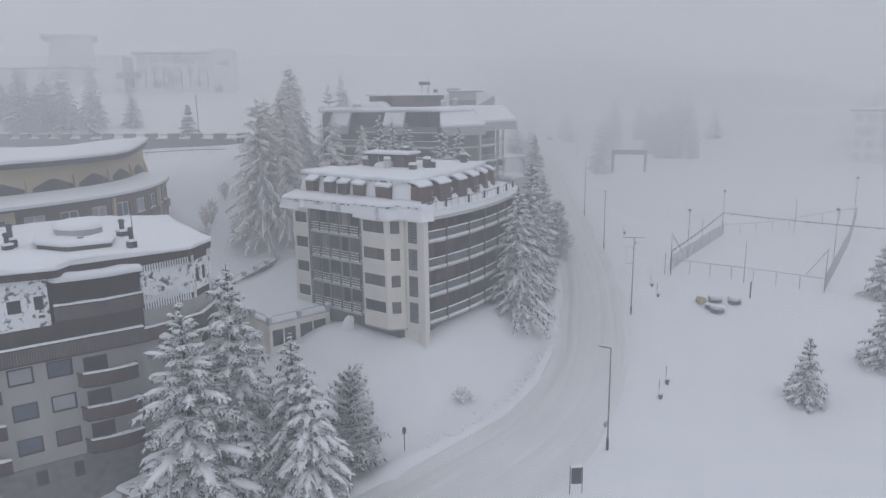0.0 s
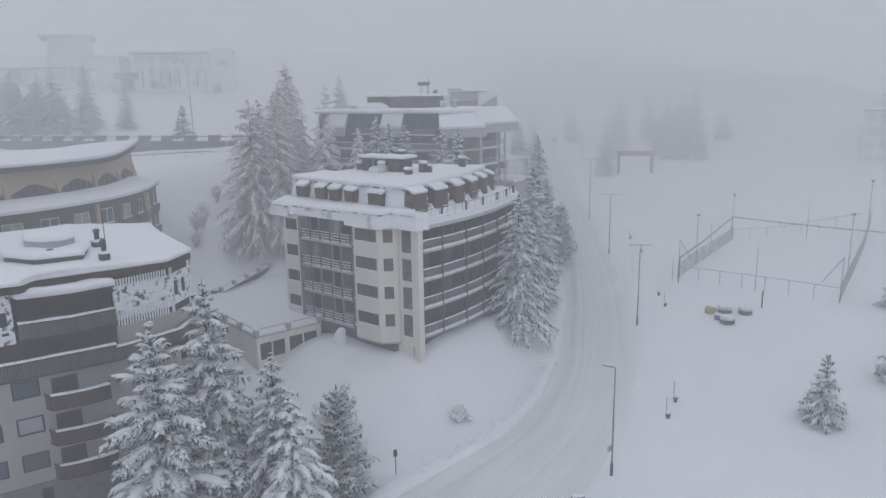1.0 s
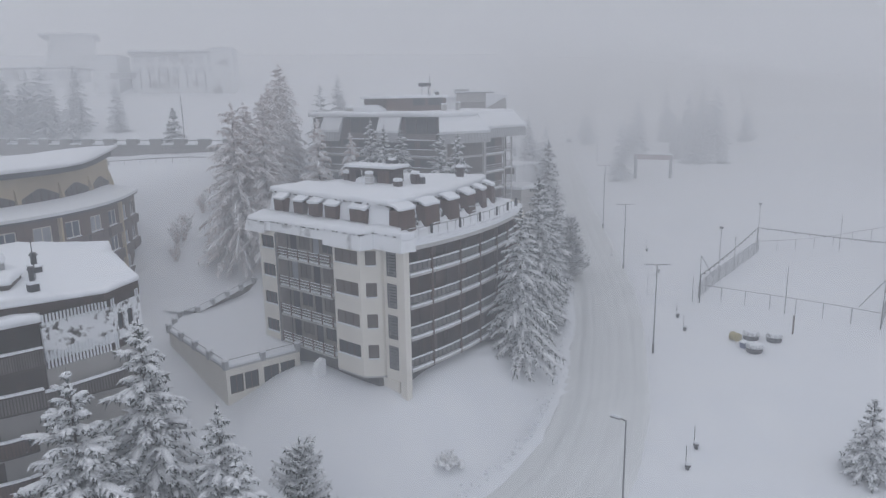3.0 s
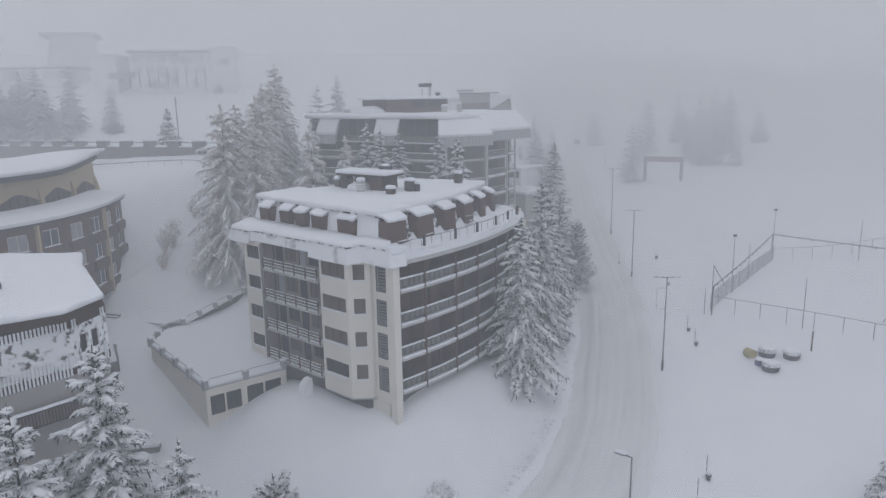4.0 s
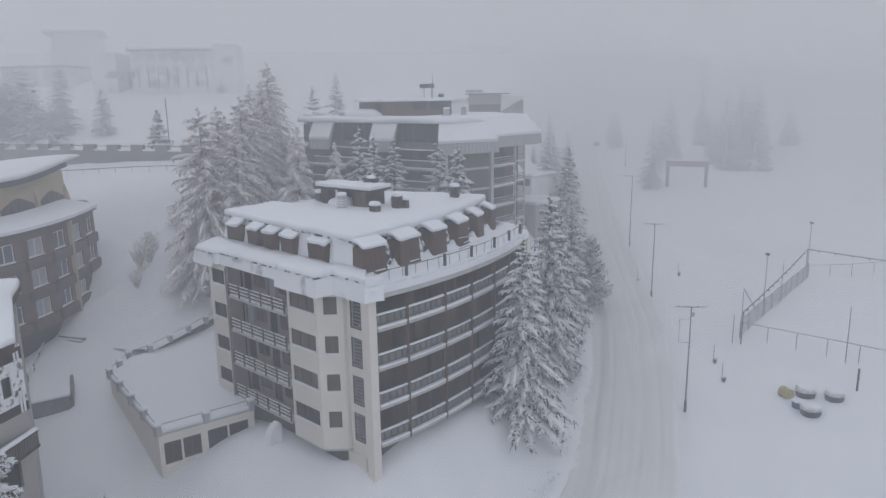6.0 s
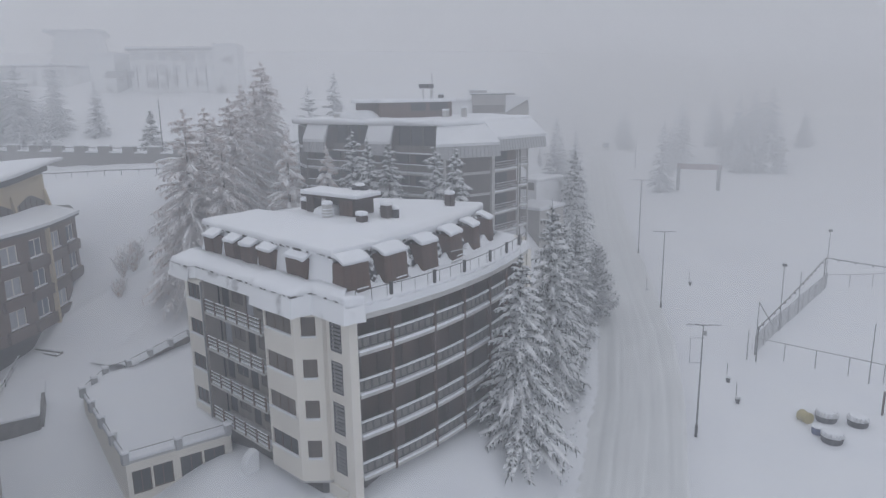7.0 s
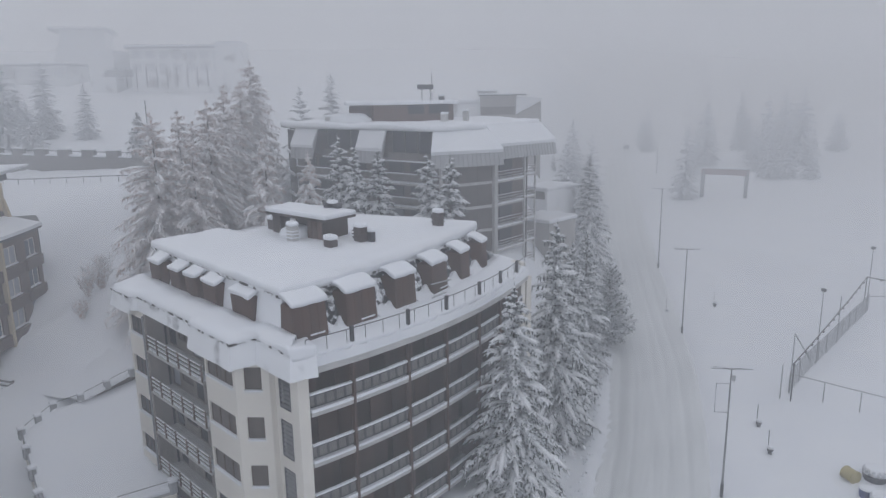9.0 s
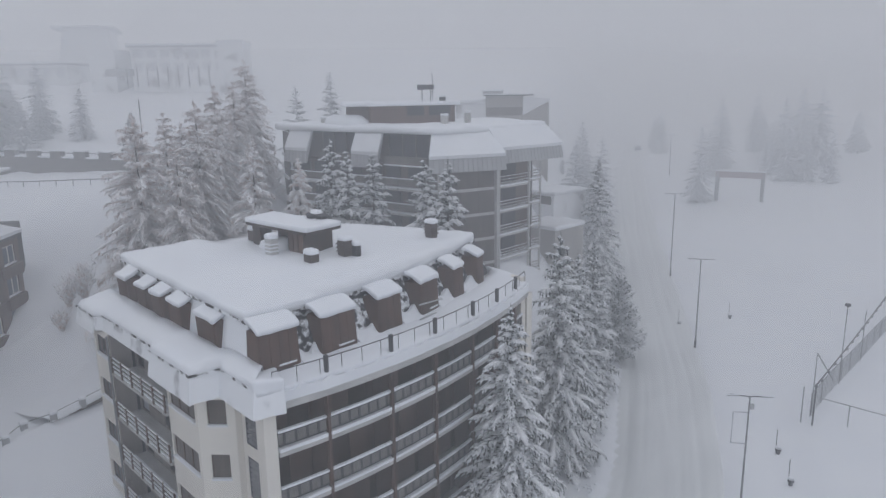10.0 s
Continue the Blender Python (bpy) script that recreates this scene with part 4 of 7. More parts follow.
def build_near_block():
    n = thing("chalet_block", (-65, 27, -6), "pale rendered block with dark timber balconies under snow", "building")
    X = -55.4
    # lower wall with three rows of windows
    ops = [(5.9, 7.8, z, z + 1.45) for z in (5.0, 2.0, -0.95)] + [(8.75, 10.7, z, z + 1.45) for z in (5.05, 2.1, -0.9)]
    ops += [(1.5, 3.4, z, z + 1.45) for z in (5.0, 2.0, -0.95)]
    ops += [(11.5, 13.4, z, z + 2.3) for z in (3.95, 1.0, -1.9)]
    A, B = (X, 12.0), (X, 33.6)
    bm = bmesh.new()
    wall_panel(bm, A, (X, 28.8), -2.05, 6.8, 0.3, ops)
    w = part("wall", bm, PALE, n, "pale rendered wall")
    bm = bmesh.new()
    wall_panel(bm, (X, 28.8), B, -2.05, 9.4, 0.3)
    part("wall", bm, PALE, n, "pale rendered end wall")
    bm = bmesh.new()
    obox(bm, (X - 0.1, 12), (X - 0.1, 28.78), -0.3, 0, 6.8, 9.6)
    part("boarding", bm, WOOD_DARK, n, "dark boarding above the gallery")
    for i, o in enumerate(ops):
        window(w, A, B, o[0], o[1], o[2], o[3], inset=0.06, panes=1, frame_mat=WOOD_DARK, pane_mat=(PALE_TONE, BLUEGLASS, BLUEGLASS, BLUEGLASS, PALE_TONE, CURTAIN, BLUEGLASS, PALE_TONE, CURTAIN)[i] if i < 9 else BROWNGLASS, name="window" if i < 9 else "balcony_door", sill=False, f=0.15)
    bm = bmesh.new()
    so = [(6.85, 7.75, -3.8, -2.5), (9.75, 10.6, -3.9, -2.5)]
    wall_panel(bm, (X + 0.12, 12), (X + 0.12, 33.6), -9, -2.05, 0.42, so)
    w2 = part("stone_base", bm, STONE, n, "rough rubble stone base wall")
    for o in so:
        window(w2, (X + 0.12, 12), (X + 0.12, 33.6), *o, panes=1, sill=False)
    # solid filling behind the windows, its near-black colour imitates unlit rooms
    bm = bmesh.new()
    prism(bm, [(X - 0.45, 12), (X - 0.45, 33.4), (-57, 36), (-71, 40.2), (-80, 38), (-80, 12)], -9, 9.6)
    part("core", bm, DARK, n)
    bm = bmesh.new()
    C, D = (X, 33.6), (-57.2, 36.6)
    wall_panel(bm, C, D, -9, 9.4, 0.3, [(0.8, 2.4, 4.6, 6.7), (0.8, 2.4, 1.6, 3.7)])
    wall_panel(bm, D, (-71.5, 40.6), -9, 12.6, 0.3)
    wall_panel(bm, (-71.5, 40.6), (-80, 38.4), -9, 12.6, 0.3)
    part("wall", bm, PALE, n)
    # stacked balconies
    for z in (4.2, 1.25, -1.65):
        bm = bmesh.new()
        prism(bm, [(X + 0.01, 22.9), (X + 0.9, 23.05), (X + 1.15, 24.2), (X + 1.22, 25.4), (X + 1.15, 26.5), (X + 1.0, 27.2), (X + 0.01, 27.6)], z - 0.15, z)
        part("balcony_slab", bm, GREYWHITE, n)
        bow = [(X + 0.95, 23.0), (X + 1.2, 24.2), (X + 1.28, 25.4), (X + 1.2, 26.5), (X + 1.05, 27.3)]
        for p, q in zip(bow, bow[1:]):
            picket_band(n, p, q, z - 0.25, z + 0.95, "balcony_front", "bowed dark timber balcony front", 0.22)
        picket_band(n, (X + 1.05, 27.3), (X + 0.05, 27.65), z - 0.25, z + 0.95, "balcony_end", "dark timber balcony end", 0.22, snow=False)
        picket_band(n, (X + 0.05, 22.9), (X + 0.95, 23.0), z - 0.25, z + 0.95, "balcony_end", "dark timber balcony end", 0.22, snow=False)
    for z in (4.3, 1.35, -1.55):
        picket_band(n, (X + 0.95, 12.2), (X + 0.95, 17.1), z - 0.2, z + 0.95, "balcony_front", "dark timber balcony front", 0.22)
    # the long gallery under the attic
    bm = bmesh.new()
    prism(bm, [(X - 0.2, 12), (X + 0.95, 12), (X + 0.95, 33.7), (-57.0, 36.9), (-57.6, 36.4), (X - 0.2, 33.4)], 6.7, 6.9)
    part("gallery_floor", bm, WOOD_DARK, n)
    picket_band(n, (X + 0.95, 12.0), (X + 0.95, 28.2), 6.85, 8.25, "gallery_front", "long dark timber gallery under snow", 0.2)
    picket_band(n, (X + 0.95, 28.2), (X + 0.9, 33.7), 6.85, 8.0, "gallery_front", "long dark timber gallery under snow", 0.2)
    picket_band(n, (X + 0.9, 33.7), (-56.8, 36.9), 6.85, 8.0, "gallery_front", "dark timber gallery round the corner", 0.2)
    # attic storey: the deep balcony, the snow-plastered slopes
    bm = bmesh.new()
    wall_panel(bm, (X - 0.9, 12), (X - 0.9, 29.0), 8.4, 13.6, 0.3)
    part("attic_wall", bm, WOOD_DARK, n, "dark boarded attic wall")
    bm = bmesh.new()
    prism(bm, [(X - 1.2, 21.6), (X + 0.7, 21.6), (X + 1.1, 25.2), (X + 0.6, 28.6), (X - 1.2, 28.6)], 9.7, 9.85)
    part("balcony_slab", bm, WOOD_DARK, n)
    for a, b in (((X + 0.7, 21.6), (X + 1.1, 25.2)), ((X + 1.1, 25.2), (X + 0.6, 28.6))):
        picket_band(n, a, b, 9.75, 11.1, "attic_balcony", "dark boarded attic balcony heaped with snow", 0.16, WOOD_DARK)
    bm = bmesh.new()
    prism(bm, [(X - 1.0, 21.8), (X + 0.9, 21.8), (X + 1.3, 25.2), (X + 0.8, 28.6), (X - 1.0, 28.6)], 12.85, 13.05)
    hood = part("balcony_hood", bm, WOOD_DARK, n, "timber hood over the attic balcony")
    part("snow_cap", snow_cap([(X - 1.2, 21.7), (X + 1.0, 21.7), (X + 1.45, 25.2), (X + 0.95, 28.7), (X - 1.2, 28.7)], 13.03, 0.62, 0.3, 0.08, 0.8), SNOW, hood, "thick bed of snow on the hood")
    bm = bmesh.new()
    for a, b, o in (((X, 28.85), (X - 0.05, 33.6), ()), ((X - 0.05, 33.6), (-57.2, 36.7), ((0.75, 1.45, 10.6, 11.9), (1.9, 2.6, 10.6, 11.9))), ((X + 0.1, 12), (X + 0.1, 21.55), ((6.6, 7.6, 10.85, 11.9), (8.5, 9.2, 10.9, 12.0), (8.7, 9.2, 10.2, 10.45)))):
        bmw = bmesh.new()
        wall_panel(bmw, a, b, 9.5 if len(o) == 3 else 9.3, 13.6, 0.25, o)
        s = part("snowy_slope", bmw, SHINGLE, n, "shingled attic wall plastered with snow")
        for q in o:
            window(s, a, b, *q, panes=1, sill=False)
        if not o or len(o) == 2:
            for zb, zc in ((12.7, 13.48), (9.32, 9.9)):
                bb = bmesh.new()
                obox(bb, a, b, 0.0, 0.04, zb, zc)
                part("board", bb, WOOD_DARK, s, "dark board band")
            ln = (Vector(b) - Vector(a)).length
            for k in range(int(ln / 0.24)):
                if o and any(q[0] - 0.2 < (k + 0.3) * 0.24 < q[1] + 0.2 for q in o):
                    continue
                for z0, z1 in ((12.55 + 0.1 * noise.noise(Vector((k, 0, 1))), 13.25), (9.35, 10.6 + 0.8 * noise.noise(Vector((k * 0.3, 3, 1))))):
                    bb = bmesh.new()
                    p = Vector(a).lerp(Vector(b), (k + 0.2) * 0.24 / ln)
                    r = Vector(a).lerp(Vector(b), (k + 0.75) * 0.24 / ln)
                    obox(bb, p, r, 0.02, 0.1, z0, z1)
                    part("snow_stripe", bb, SNOW, s)
    bm.free()
    for k in range(40):
        y = 12.2 + k * 0.24
        if y > 21.4:
            break
        bm = bmesh.new()
        box(bm, X + 0.1, y, 13.2 + 0.06 * noise.noise(Vector((k, 1, 1))), X + 0.17, y + 0.14, 13.75)
        part("snow_stripe", bm, SNOW, n)
    # the front swings back beyond the attic balcony
    for ob in n.children_recursive:
        for v in ob.data.vertices:
            if v.co.y < 28.5:
                y = 28.5 - 0.92 * (28.5 - v.co.y)
                v.co.x, v.co.y = v.co.x - 0.3 * (28.5 - y), y
    # roof: dark eave and deep snow
    roof = [(-59.6, 13), (-57.5, 19.15), (-55.75, 22.3), (-56.6, 23.7), (-55.1, 28.95), (-54.1, 32.7), (-55.9, 36.1), (-66.55, 39.1), (-70.9, 40.95), (-77.8, 35.5), (-80, 13)]
    bm = bmesh.new()
    prism(bm, roof, 13.55, 14.15)
    part("eave", bm, WOOD_DARK, n, "dark timber eave")
    roof2 = [(x + (0.12 if x > -60 else -0.1), y + (0.06 if y > 20 else -0.1)) for x, y in roof]
    part("roof_snow", snow_cap(roof2, 14.15, 0.4, 0.2, 0.07, 1.6), SNOW, n, "deep smooth snow on the roof")
    # roof lantern, chimneys and aerial
    lan = [(-66.6, 25.4), (-63.5, 24.2), (-60.2, 25.2), (-58.9, 28.3), (-62.0, 30.2), (-66.2, 29.6)]
    bm = bmesh.new()
    prism(bm, lan, 14.2, 15.0)
    l = part("roof_lantern", bm, WOOD_GREY, n, "low polygonal roof lantern buried in snow")
    part("snow_cap", snow_cap([(-62.9 + (x + 62.9) * 1.06, 27.2 + (y - 27.2) * 1.06) for x, y in lan], 14.95, 0.5, 0.3, 0.1, 0.8), SNOW, l)
    dome = [(-63.6 + 2.5 * math.cos(q), 27.8 + 1.9 * math.sin(q)) for q in np.linspace(0, 5.5, 8)]
    bm = bmesh.new()
    prism(bm, dome, 15.3, 16.0)
    part("lantern_top", bm, SHEET, l)
    part("snow_cap", snow_cap([(-63.6 + (x + 63.6) * 1.05, 27.8 + (y - 27.8) * 1.05) for x, y in dome], 15.96, 0.55, 0.45, 0.06, 0.8), SNOW, l)
    for x, y, w, h in ((-63.2, 31.6, 0.4, 1.5), (-57.2, 29.3, 0.32, 1.7), (-60.6, 26.6, 0.5, 0.9), (-66.2, 23.2, 0.4, 2.0), (-65.4, 22.6, 0.35, 1.4)):
        bm = bmesh.new()
        box(bm, x - w, y - w, 14.1, x + w, y + w, 14.3 + h * 0.55)
        tube(bm, [(x, y, 14.2), (x, y, 14.4 + h)], w * 0.55, 10)
        tube(bm, [(x, y, 14.4 + h), (x, y, 14.62 + h)], w * 0.85, 10, w * 0.5)
        c = part("chimney", bm, METAL, n, "dark metal chimney with a snow collar")
        part("snow_cap", snow_cap([(x - w * 1.2, y - w * 1.2), (x + w * 1.2, y - w * 1.2), (x + w * 1.2, y + w * 1.2), (x - w * 1.2, y + w * 1.2)], 14.25 + h * 0.5, 0.2, 0.12, 0.02), SNOW, c)
    bm = bmesh.new()
    tube(bm, [(-57.4, 29.6, 14.2), (-57.4, 29.6, 18.2)], 0.035, 5)
    part("aerial", bm, METAL, n, "thin aerial mast")
    # porch roof down at the entrance
    bm = bmesh.new()
    prism(bm, [(X + 0.2, 24.5), (X + 3, 25), (X + 3.2, 28.5), (X + 0.2, 29)], -5.6, -5.4)
    pr = part("porch_roof", bm, WOOD_DARK, n)
    part("snow_cap", snow_cap([(X + 0.2, 24.4), (X + 3.1, 24.9), (X + 3.3, 28.6), (X + 0.2, 29.1)], -5.4, 0.45, 0.3, 0.06, 0.8), SNOW, pr)
    bm = bmesh.new()
    prism(bm, [(X + 0.3, 24.9), (X + 2.8, 25.3), (X + 2.9, 28.2), (X + 0.3, 28.6)], -9, -5.6)
    part("porch_wall", bm, STONE, n)


build_near_block()


# ---- the curved yellow and brown hotel ----
def polyline(pts, n):
    pts = [Vector(p) for p in pts]
    ls = [0.0]
    for a, b in zip(pts, pts[1:]):
        ls.append(ls[-1] + (b - a).length)
    xs = np.interp(np.linspace(0, ls[-1], n), ls, [p.x for p in pts])
    ys = np.interp(np.linspace(0, ls[-1], n), ls, [p.y for p in pts])
    for _ in range(3):
        xs[1:-1] = (xs[:-2] + 2 * xs[1:-1] + xs[2:]) / 4
        ys[1:-1] = (ys[:-2] + 2 * ys[1:-1] + ys[2:]) / 4
    return [(float(x), float(y)) for x, y in zip(xs, ys)]


def build_hotel():
    h = thing("hotel_building", (-100, 45, 2), "curved hotel with brown timber bays and a yellow upper storey", "building")
    curve = polyline([(-86, 14), (-85, 26), (-84.6, 33), (-85.4, 40), (-88, 47), (-93, 53), (-100.2, 58.3)], 13)
    body = shift(curve, -0.4)
    far = [(-108, 60), (-118, 40), (-116, 14)]
    # near-black solid in place of unlit hotel rooms
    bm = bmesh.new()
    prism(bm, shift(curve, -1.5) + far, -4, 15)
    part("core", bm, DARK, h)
    rows = [(12.3, 14.2), (9.05, 10.95), (5.8, 7.7)]
    for i, (a, b) in enumerate(zip(body, body[1:])):
        ln = (Vector(b) - Vector(a)).length
        bm = bmesh.new()
        ops = [(ln * 0.22, ln * 0.78, z0, z1) for z0, z1 in rows]
        wall_panel(bm, a, b, 4.4, 15.1, 0.3, ops)
        brown = i % 3 != 0 or i > 5
        w = part("wall", bm, WOOD_RED if brown else YELLOW, h, "brown boarded bay" if brown else "pale yellow rendered bay")
        for o in ops:
            # the sky's reflection is put into the panes' pale colours
            window(w, a, b, *o, panes=2, frame_mat=WHITE, pane_mat=BLUEGLASS if i % 2 else PALE_TONE, name="window", f=0.12)
        for z0, z1 in rows:
            bm = bmesh.new()
            obox(bm, Vector(a).lerp(Vector(b), 0.06), Vector(a).lerp(Vector(b), 0.94), 0.0, 0.4, z0 - 1.25, z0 - 0.1)
            bmesh.ops.bevel(bm, geom=list(bm.edges), offset=0.04, segments=1, affect="EDGES")
            part("window_box", bm, WOOD, w, "dark timber panel under the window")
    bm = bmesh.new()
    for a, b in zip(shift(curve, -1.6), shift(curve, -1.6)[1:]):
        wall_panel(bm, a, b, -4, 4.4, 0.3)
    part("base_wall", bm, STONE, h)
    # lower roof and its snow
    bm = bmesh.new()
    prism(bm, shift(curve, 0.1) + far, 15.0, 15.25)
    part("eave", bm, METAL, h, "dark curved eave")
    bm = bmesh.new()
    o1, o2 = shift(curve, 0.2), shift(curve, -3.6)
    for k in range(len(o1) - 1):
        for (pa, za), (pb, zb) in (((o1, 15.25), (o1, 15.6)), ((o1, 15.6), (o2, 16.5))):
            bm.faces.new([bm.verts.new((*q, z)) for q, z in ((pa[k], za), (pa[k + 1], za), (pb[k + 1], zb), (pb[k], zb))])
    bmesh.ops.remove_doubles(bm, verts=bm.verts, dist=0.01)
    part("roof_snow", bm, SNOW, h, "snow on the lower curved roof")
    # yellow upper storey with dark hexagonal bays
    up = polyline(shift(curve, -3.3), 8)
    for i, (a, b) in enumerate(zip(up, up[1:])):
        bm = bmesh.new()
        wall_panel(bm, a, b, 15.4, 19.9, 0.4)
        w = part("upper_wall", bm, YELLOW, h, "yellow rendered upper wall")
        t = (Vector(b) - Vector(a)).normalized()
        nn = Vector((t.y, -t.x))
        m = Vector(a).lerp(Vector(b), 0.5)
        wd = (Vector(b) - Vector(a)).length * 0.43
        prof = [(-wd, 15.7), (wd, 15.7), (wd, 16.9), (wd * 0.15, 17.8), (-wd * 0.15, 17.8), (-wd, 16.9)]
        bm = bmesh.new()
        f = [bm.verts.new((*(m + t * u + nn * 0.05), z)) for u, z in prof]
        g = [bm.verts.new((*(m + t * u - nn * 0.3), z)) for u, z in prof]
        bm.faces.new(f)
        for k in range(6):
            bm.faces.new((f[k], f[(k + 1) % 6], g[(k + 1) % 6], g[k]))
        bay = part("bay_window", bm, WOOD_GREY, w, "dark hexagonal bay with shutters")
        for k in range(5):                                # upright frame posts of the bay
            u = wd * (-0.8 + 0.4 * k)
            bm = bmesh.new()
            p = m + t * u
            obox(bm, p - t * 0.06, p + t * 0.06, 0.054, 0.12, 15.7, 16.9 + 0.8 * (1 - abs(u) / wd))
            part("frame_post", bm, WOOD, bay)
        p = Vector(b) - t * wd * 0.08
        bm = bmesh.new()
        vs = [bm.verts.new((*(p + t * u + nn * v), z)) for u in (-0.18, 0.18) for v, z in ((0.004, 15.5), (0.9, 15.6), (0.7, 15.9), (0.15, 18.2), (0.004, 18.2))]
        for q in range(5):
            bm.faces.new((vs[q], vs[(q + 1) % 5], vs[5 + (q + 1) % 5], vs[5 + q]))
        bm.faces.new(vs[:5])
        bm.faces.new(vs[5:])
        part("buttress", bm, YELLOW, w, "flared yellow rib between the bays")
    top = shift(curve, -2.7)
    bm = bmesh.new()
    strip(bm, top, -1.6, 0.0, 19.5, 20.1)
    for v in bm.verts:
        v.co.z += 0.9 * smooth((v.co.y - 47) / 11)
    part("upper_eave", bm, METAL, h, "grey upper eave rising to a prow")
    bm = snow_cap(top + far, 20.1, 0.35, 0.15, 0.06, 3.0)
    for v in bm.verts:
        v.co.z += 0.9 * smooth((v.co.y - 47) / 11)
    part("roof_snow", bm, SNOW, h, "snow on the upper roof")
    # slim yellow pilasters between the lower bays
    for i in (3, 7, 10):
        p, q = Vector(body[i]), Vector(body[i + 1])
        t = (q - p).normalized()
        bm = bmesh.new()
        obox(bm, p - t * 0.16, p + t * 0.16, 0.0, 0.46, 3.0, 15.0)
        bmesh.ops.bevel(bm, geom=list(bm.edges), offset=0.03, segments=1, affect="EDGES")
        part("pilaster", bm, YELLOW, h, "slim yellow rendered pilaster")
    for i in (6, 8, 9):                                   # pale doors in the base storey
        p, q = Vector(shift(curve, -1.6)[i]), Vector(shift(curve, -1.6)[i + 1])
        bm = bmesh.new()
        obox(bm, p.lerp(q, 0.35), p.lerp(q, 0.6), 0.004, 0.08, 1.6, 3.9)
        part("base_door", bm, YELLOW, h, "pale entrance door in the base")


build_hotel()


# ---- the dark block behind, with slanted grey roof skirts ----
def build_rear_block():
    r = thing("rear_block", (-82, 98, 9), "dark apartment block with snowy slanted grey roof skirts", "building")
    plan = [(-92.8, 86.35), (-69.6, 89.6), (-68.0, 96.4), (-68.6, 104.6), (-82, 113), (-97, 105), (-97.6, 88.6)]
    bm = bmesh.new()
    prism(bm, [(-92.4, 87.9), (-71.0, 90.9), (-69.8, 97.2), (-70.3, 104.4), (-82, 112.4), (-96.4, 104.6), (-97.0, 89.4)], 5, 21.2)
    part("core", bm, WOOD, r, "dark boarded walls set back behind balconies")
    bm = bmesh.new()
    prism(bm, [(-96.6, 90.4), (-92.4, 89.4), (-72.4, 92.0), (-70.6, 97.2), (-70.6, 106), (-82, 112.5), (-96.6, 104.8)], 21.2, 24.5)
    part("attic_core", bm, WOOD, r)
    levels = [8.0, 10.7, 13.4, 16.1, 18.8]

    def bars(a, b, z, boards):
        """A balcony front: snowy slab edge, then boards or thin bars with snow on each."""
        bm = bmesh.new()
        obox(bm, a, b, -1.3, 0.05, z - 0.22, z)
        part("balcony_slab", bm, GREYWHITE, r, "pale balcony slab edge")
        bm = bmesh.new()
        obox(bm, a, b, -0.6, 0.08, z + 0.004, z + 0.16)
        part("balcony_snow", bm, SNOW, r)
        bm = bmesh.new()
        if boards:
            obox(bm, a, b, -0.1, -0.04, z + 0.25, z + 1.0)
            rail = part("balcony_front", bm, WOOD_RIME, r, "dark balcony boards")
        else:
            for k in range(3):
                obox(bm, a, b, -0.07, -0.03, z + 0.3 + 0.32 * k, z + 0.38 + 0.32 * k)
            rail = part("balcony_rail", bm, WOOD, r, "thin dark rail bars")
            for k in range(2):
                bm = bmesh.new()
                obox(bm, a, b, -0.075, -0.02, z + 0.384 + 0.32 * k, z + 0.42 + 0.32 * k)
                part("bar_snow", bm, SNOW, rail)
        bm = bmesh.new()
        obox(bm, a, b, -0.15 if boards else -0.08, 0.03 if boards else -0.02, z + 1.024, z + (1.14 if boards else 1.08))
        part("rail_snow", bm, SNOW, rail)

    for k in range(4):                                    # the long front, in bays
        p, q = Vector(plan[0]).lerp(Vector(plan[1]), (k + 0.01) / 4), Vector(plan[0]).lerp(Vector(plan[1]), (k + 0.99) / 4)
        for z in levels:
            bars(p, q, z, True)
            for u0, u1 in ((0.08, 0.42), (0.55, 0.9)):
                bm = bmesh.new()
                obox(bm, p.lerp(q, u0), p.lerp(q, u1), -1.24, -1.12, z + 0.1, z + 2.2)
                part("glazed_door", bm, GLASS, r)
    a, b = Vector(plan[1]), Vector(plan[2])               # the flat boarded corner wall with pale floor bands
    bm = bmesh.new()
    obox(bm, a, b, -1.6, -0.04, 4, 21.4)
    part("wall", bm, WOOD_GREY, r, "flat brown boarded corner wall")
    for z in levels:
        bm = bmesh.new()
        obox(bm, a, b, -0.036, 0.05, z - 0.2, z + 0.12)
        part("floor_band", bm, GREYWHITE, r, "pale floor band")
        for u in (0.34, 0.67):
            c = a.lerp(b, u)
            bm = bmesh.new()
            obox(bm, c, c + (b - a).normalized() * 0.08, -0.036, -0.01, z + 0.124, z + 2.48)
            part("cover_strip", bm, WOOD_GREY, r)
    a, b = Vector(plan[2]), Vector(plan[3])
    for z in levels:
        bars(a.lerp(b, 0.04), a.lerp(b, 0.7), z, False)
        bars(a.lerp(b, 0.74), a.lerp(b, 1.0), z + 0.25, False)
        bm = bmesh.new()
        obox(bm, a.lerp(b, 0.3), a.lerp(b, 0.6), -1.24, -1.1, z + 0.1, z + 2.2)
        part("glazed_door", bm, GLASS, r)
    for u, s_, m_ in ((0.0, 0.27, GREYWHITE), (0.72, 0.1, GREYWHITE), (0.78, 0.07, WOOD_GREY), (1.0, 0.09, GREYWHITE)):
        p = a.lerp(b, u)
        bm = bmesh.new()
        box(bm, p.x - s_, p.y - s_, 4, p.x + s_, p.y + s_, 21.6)
        part("column", bm, m_, r, "pale concrete column" if m_ is GREYWHITE else "thin timber post")
    p = Vector(plan[1])
    bm = bmesh.new()
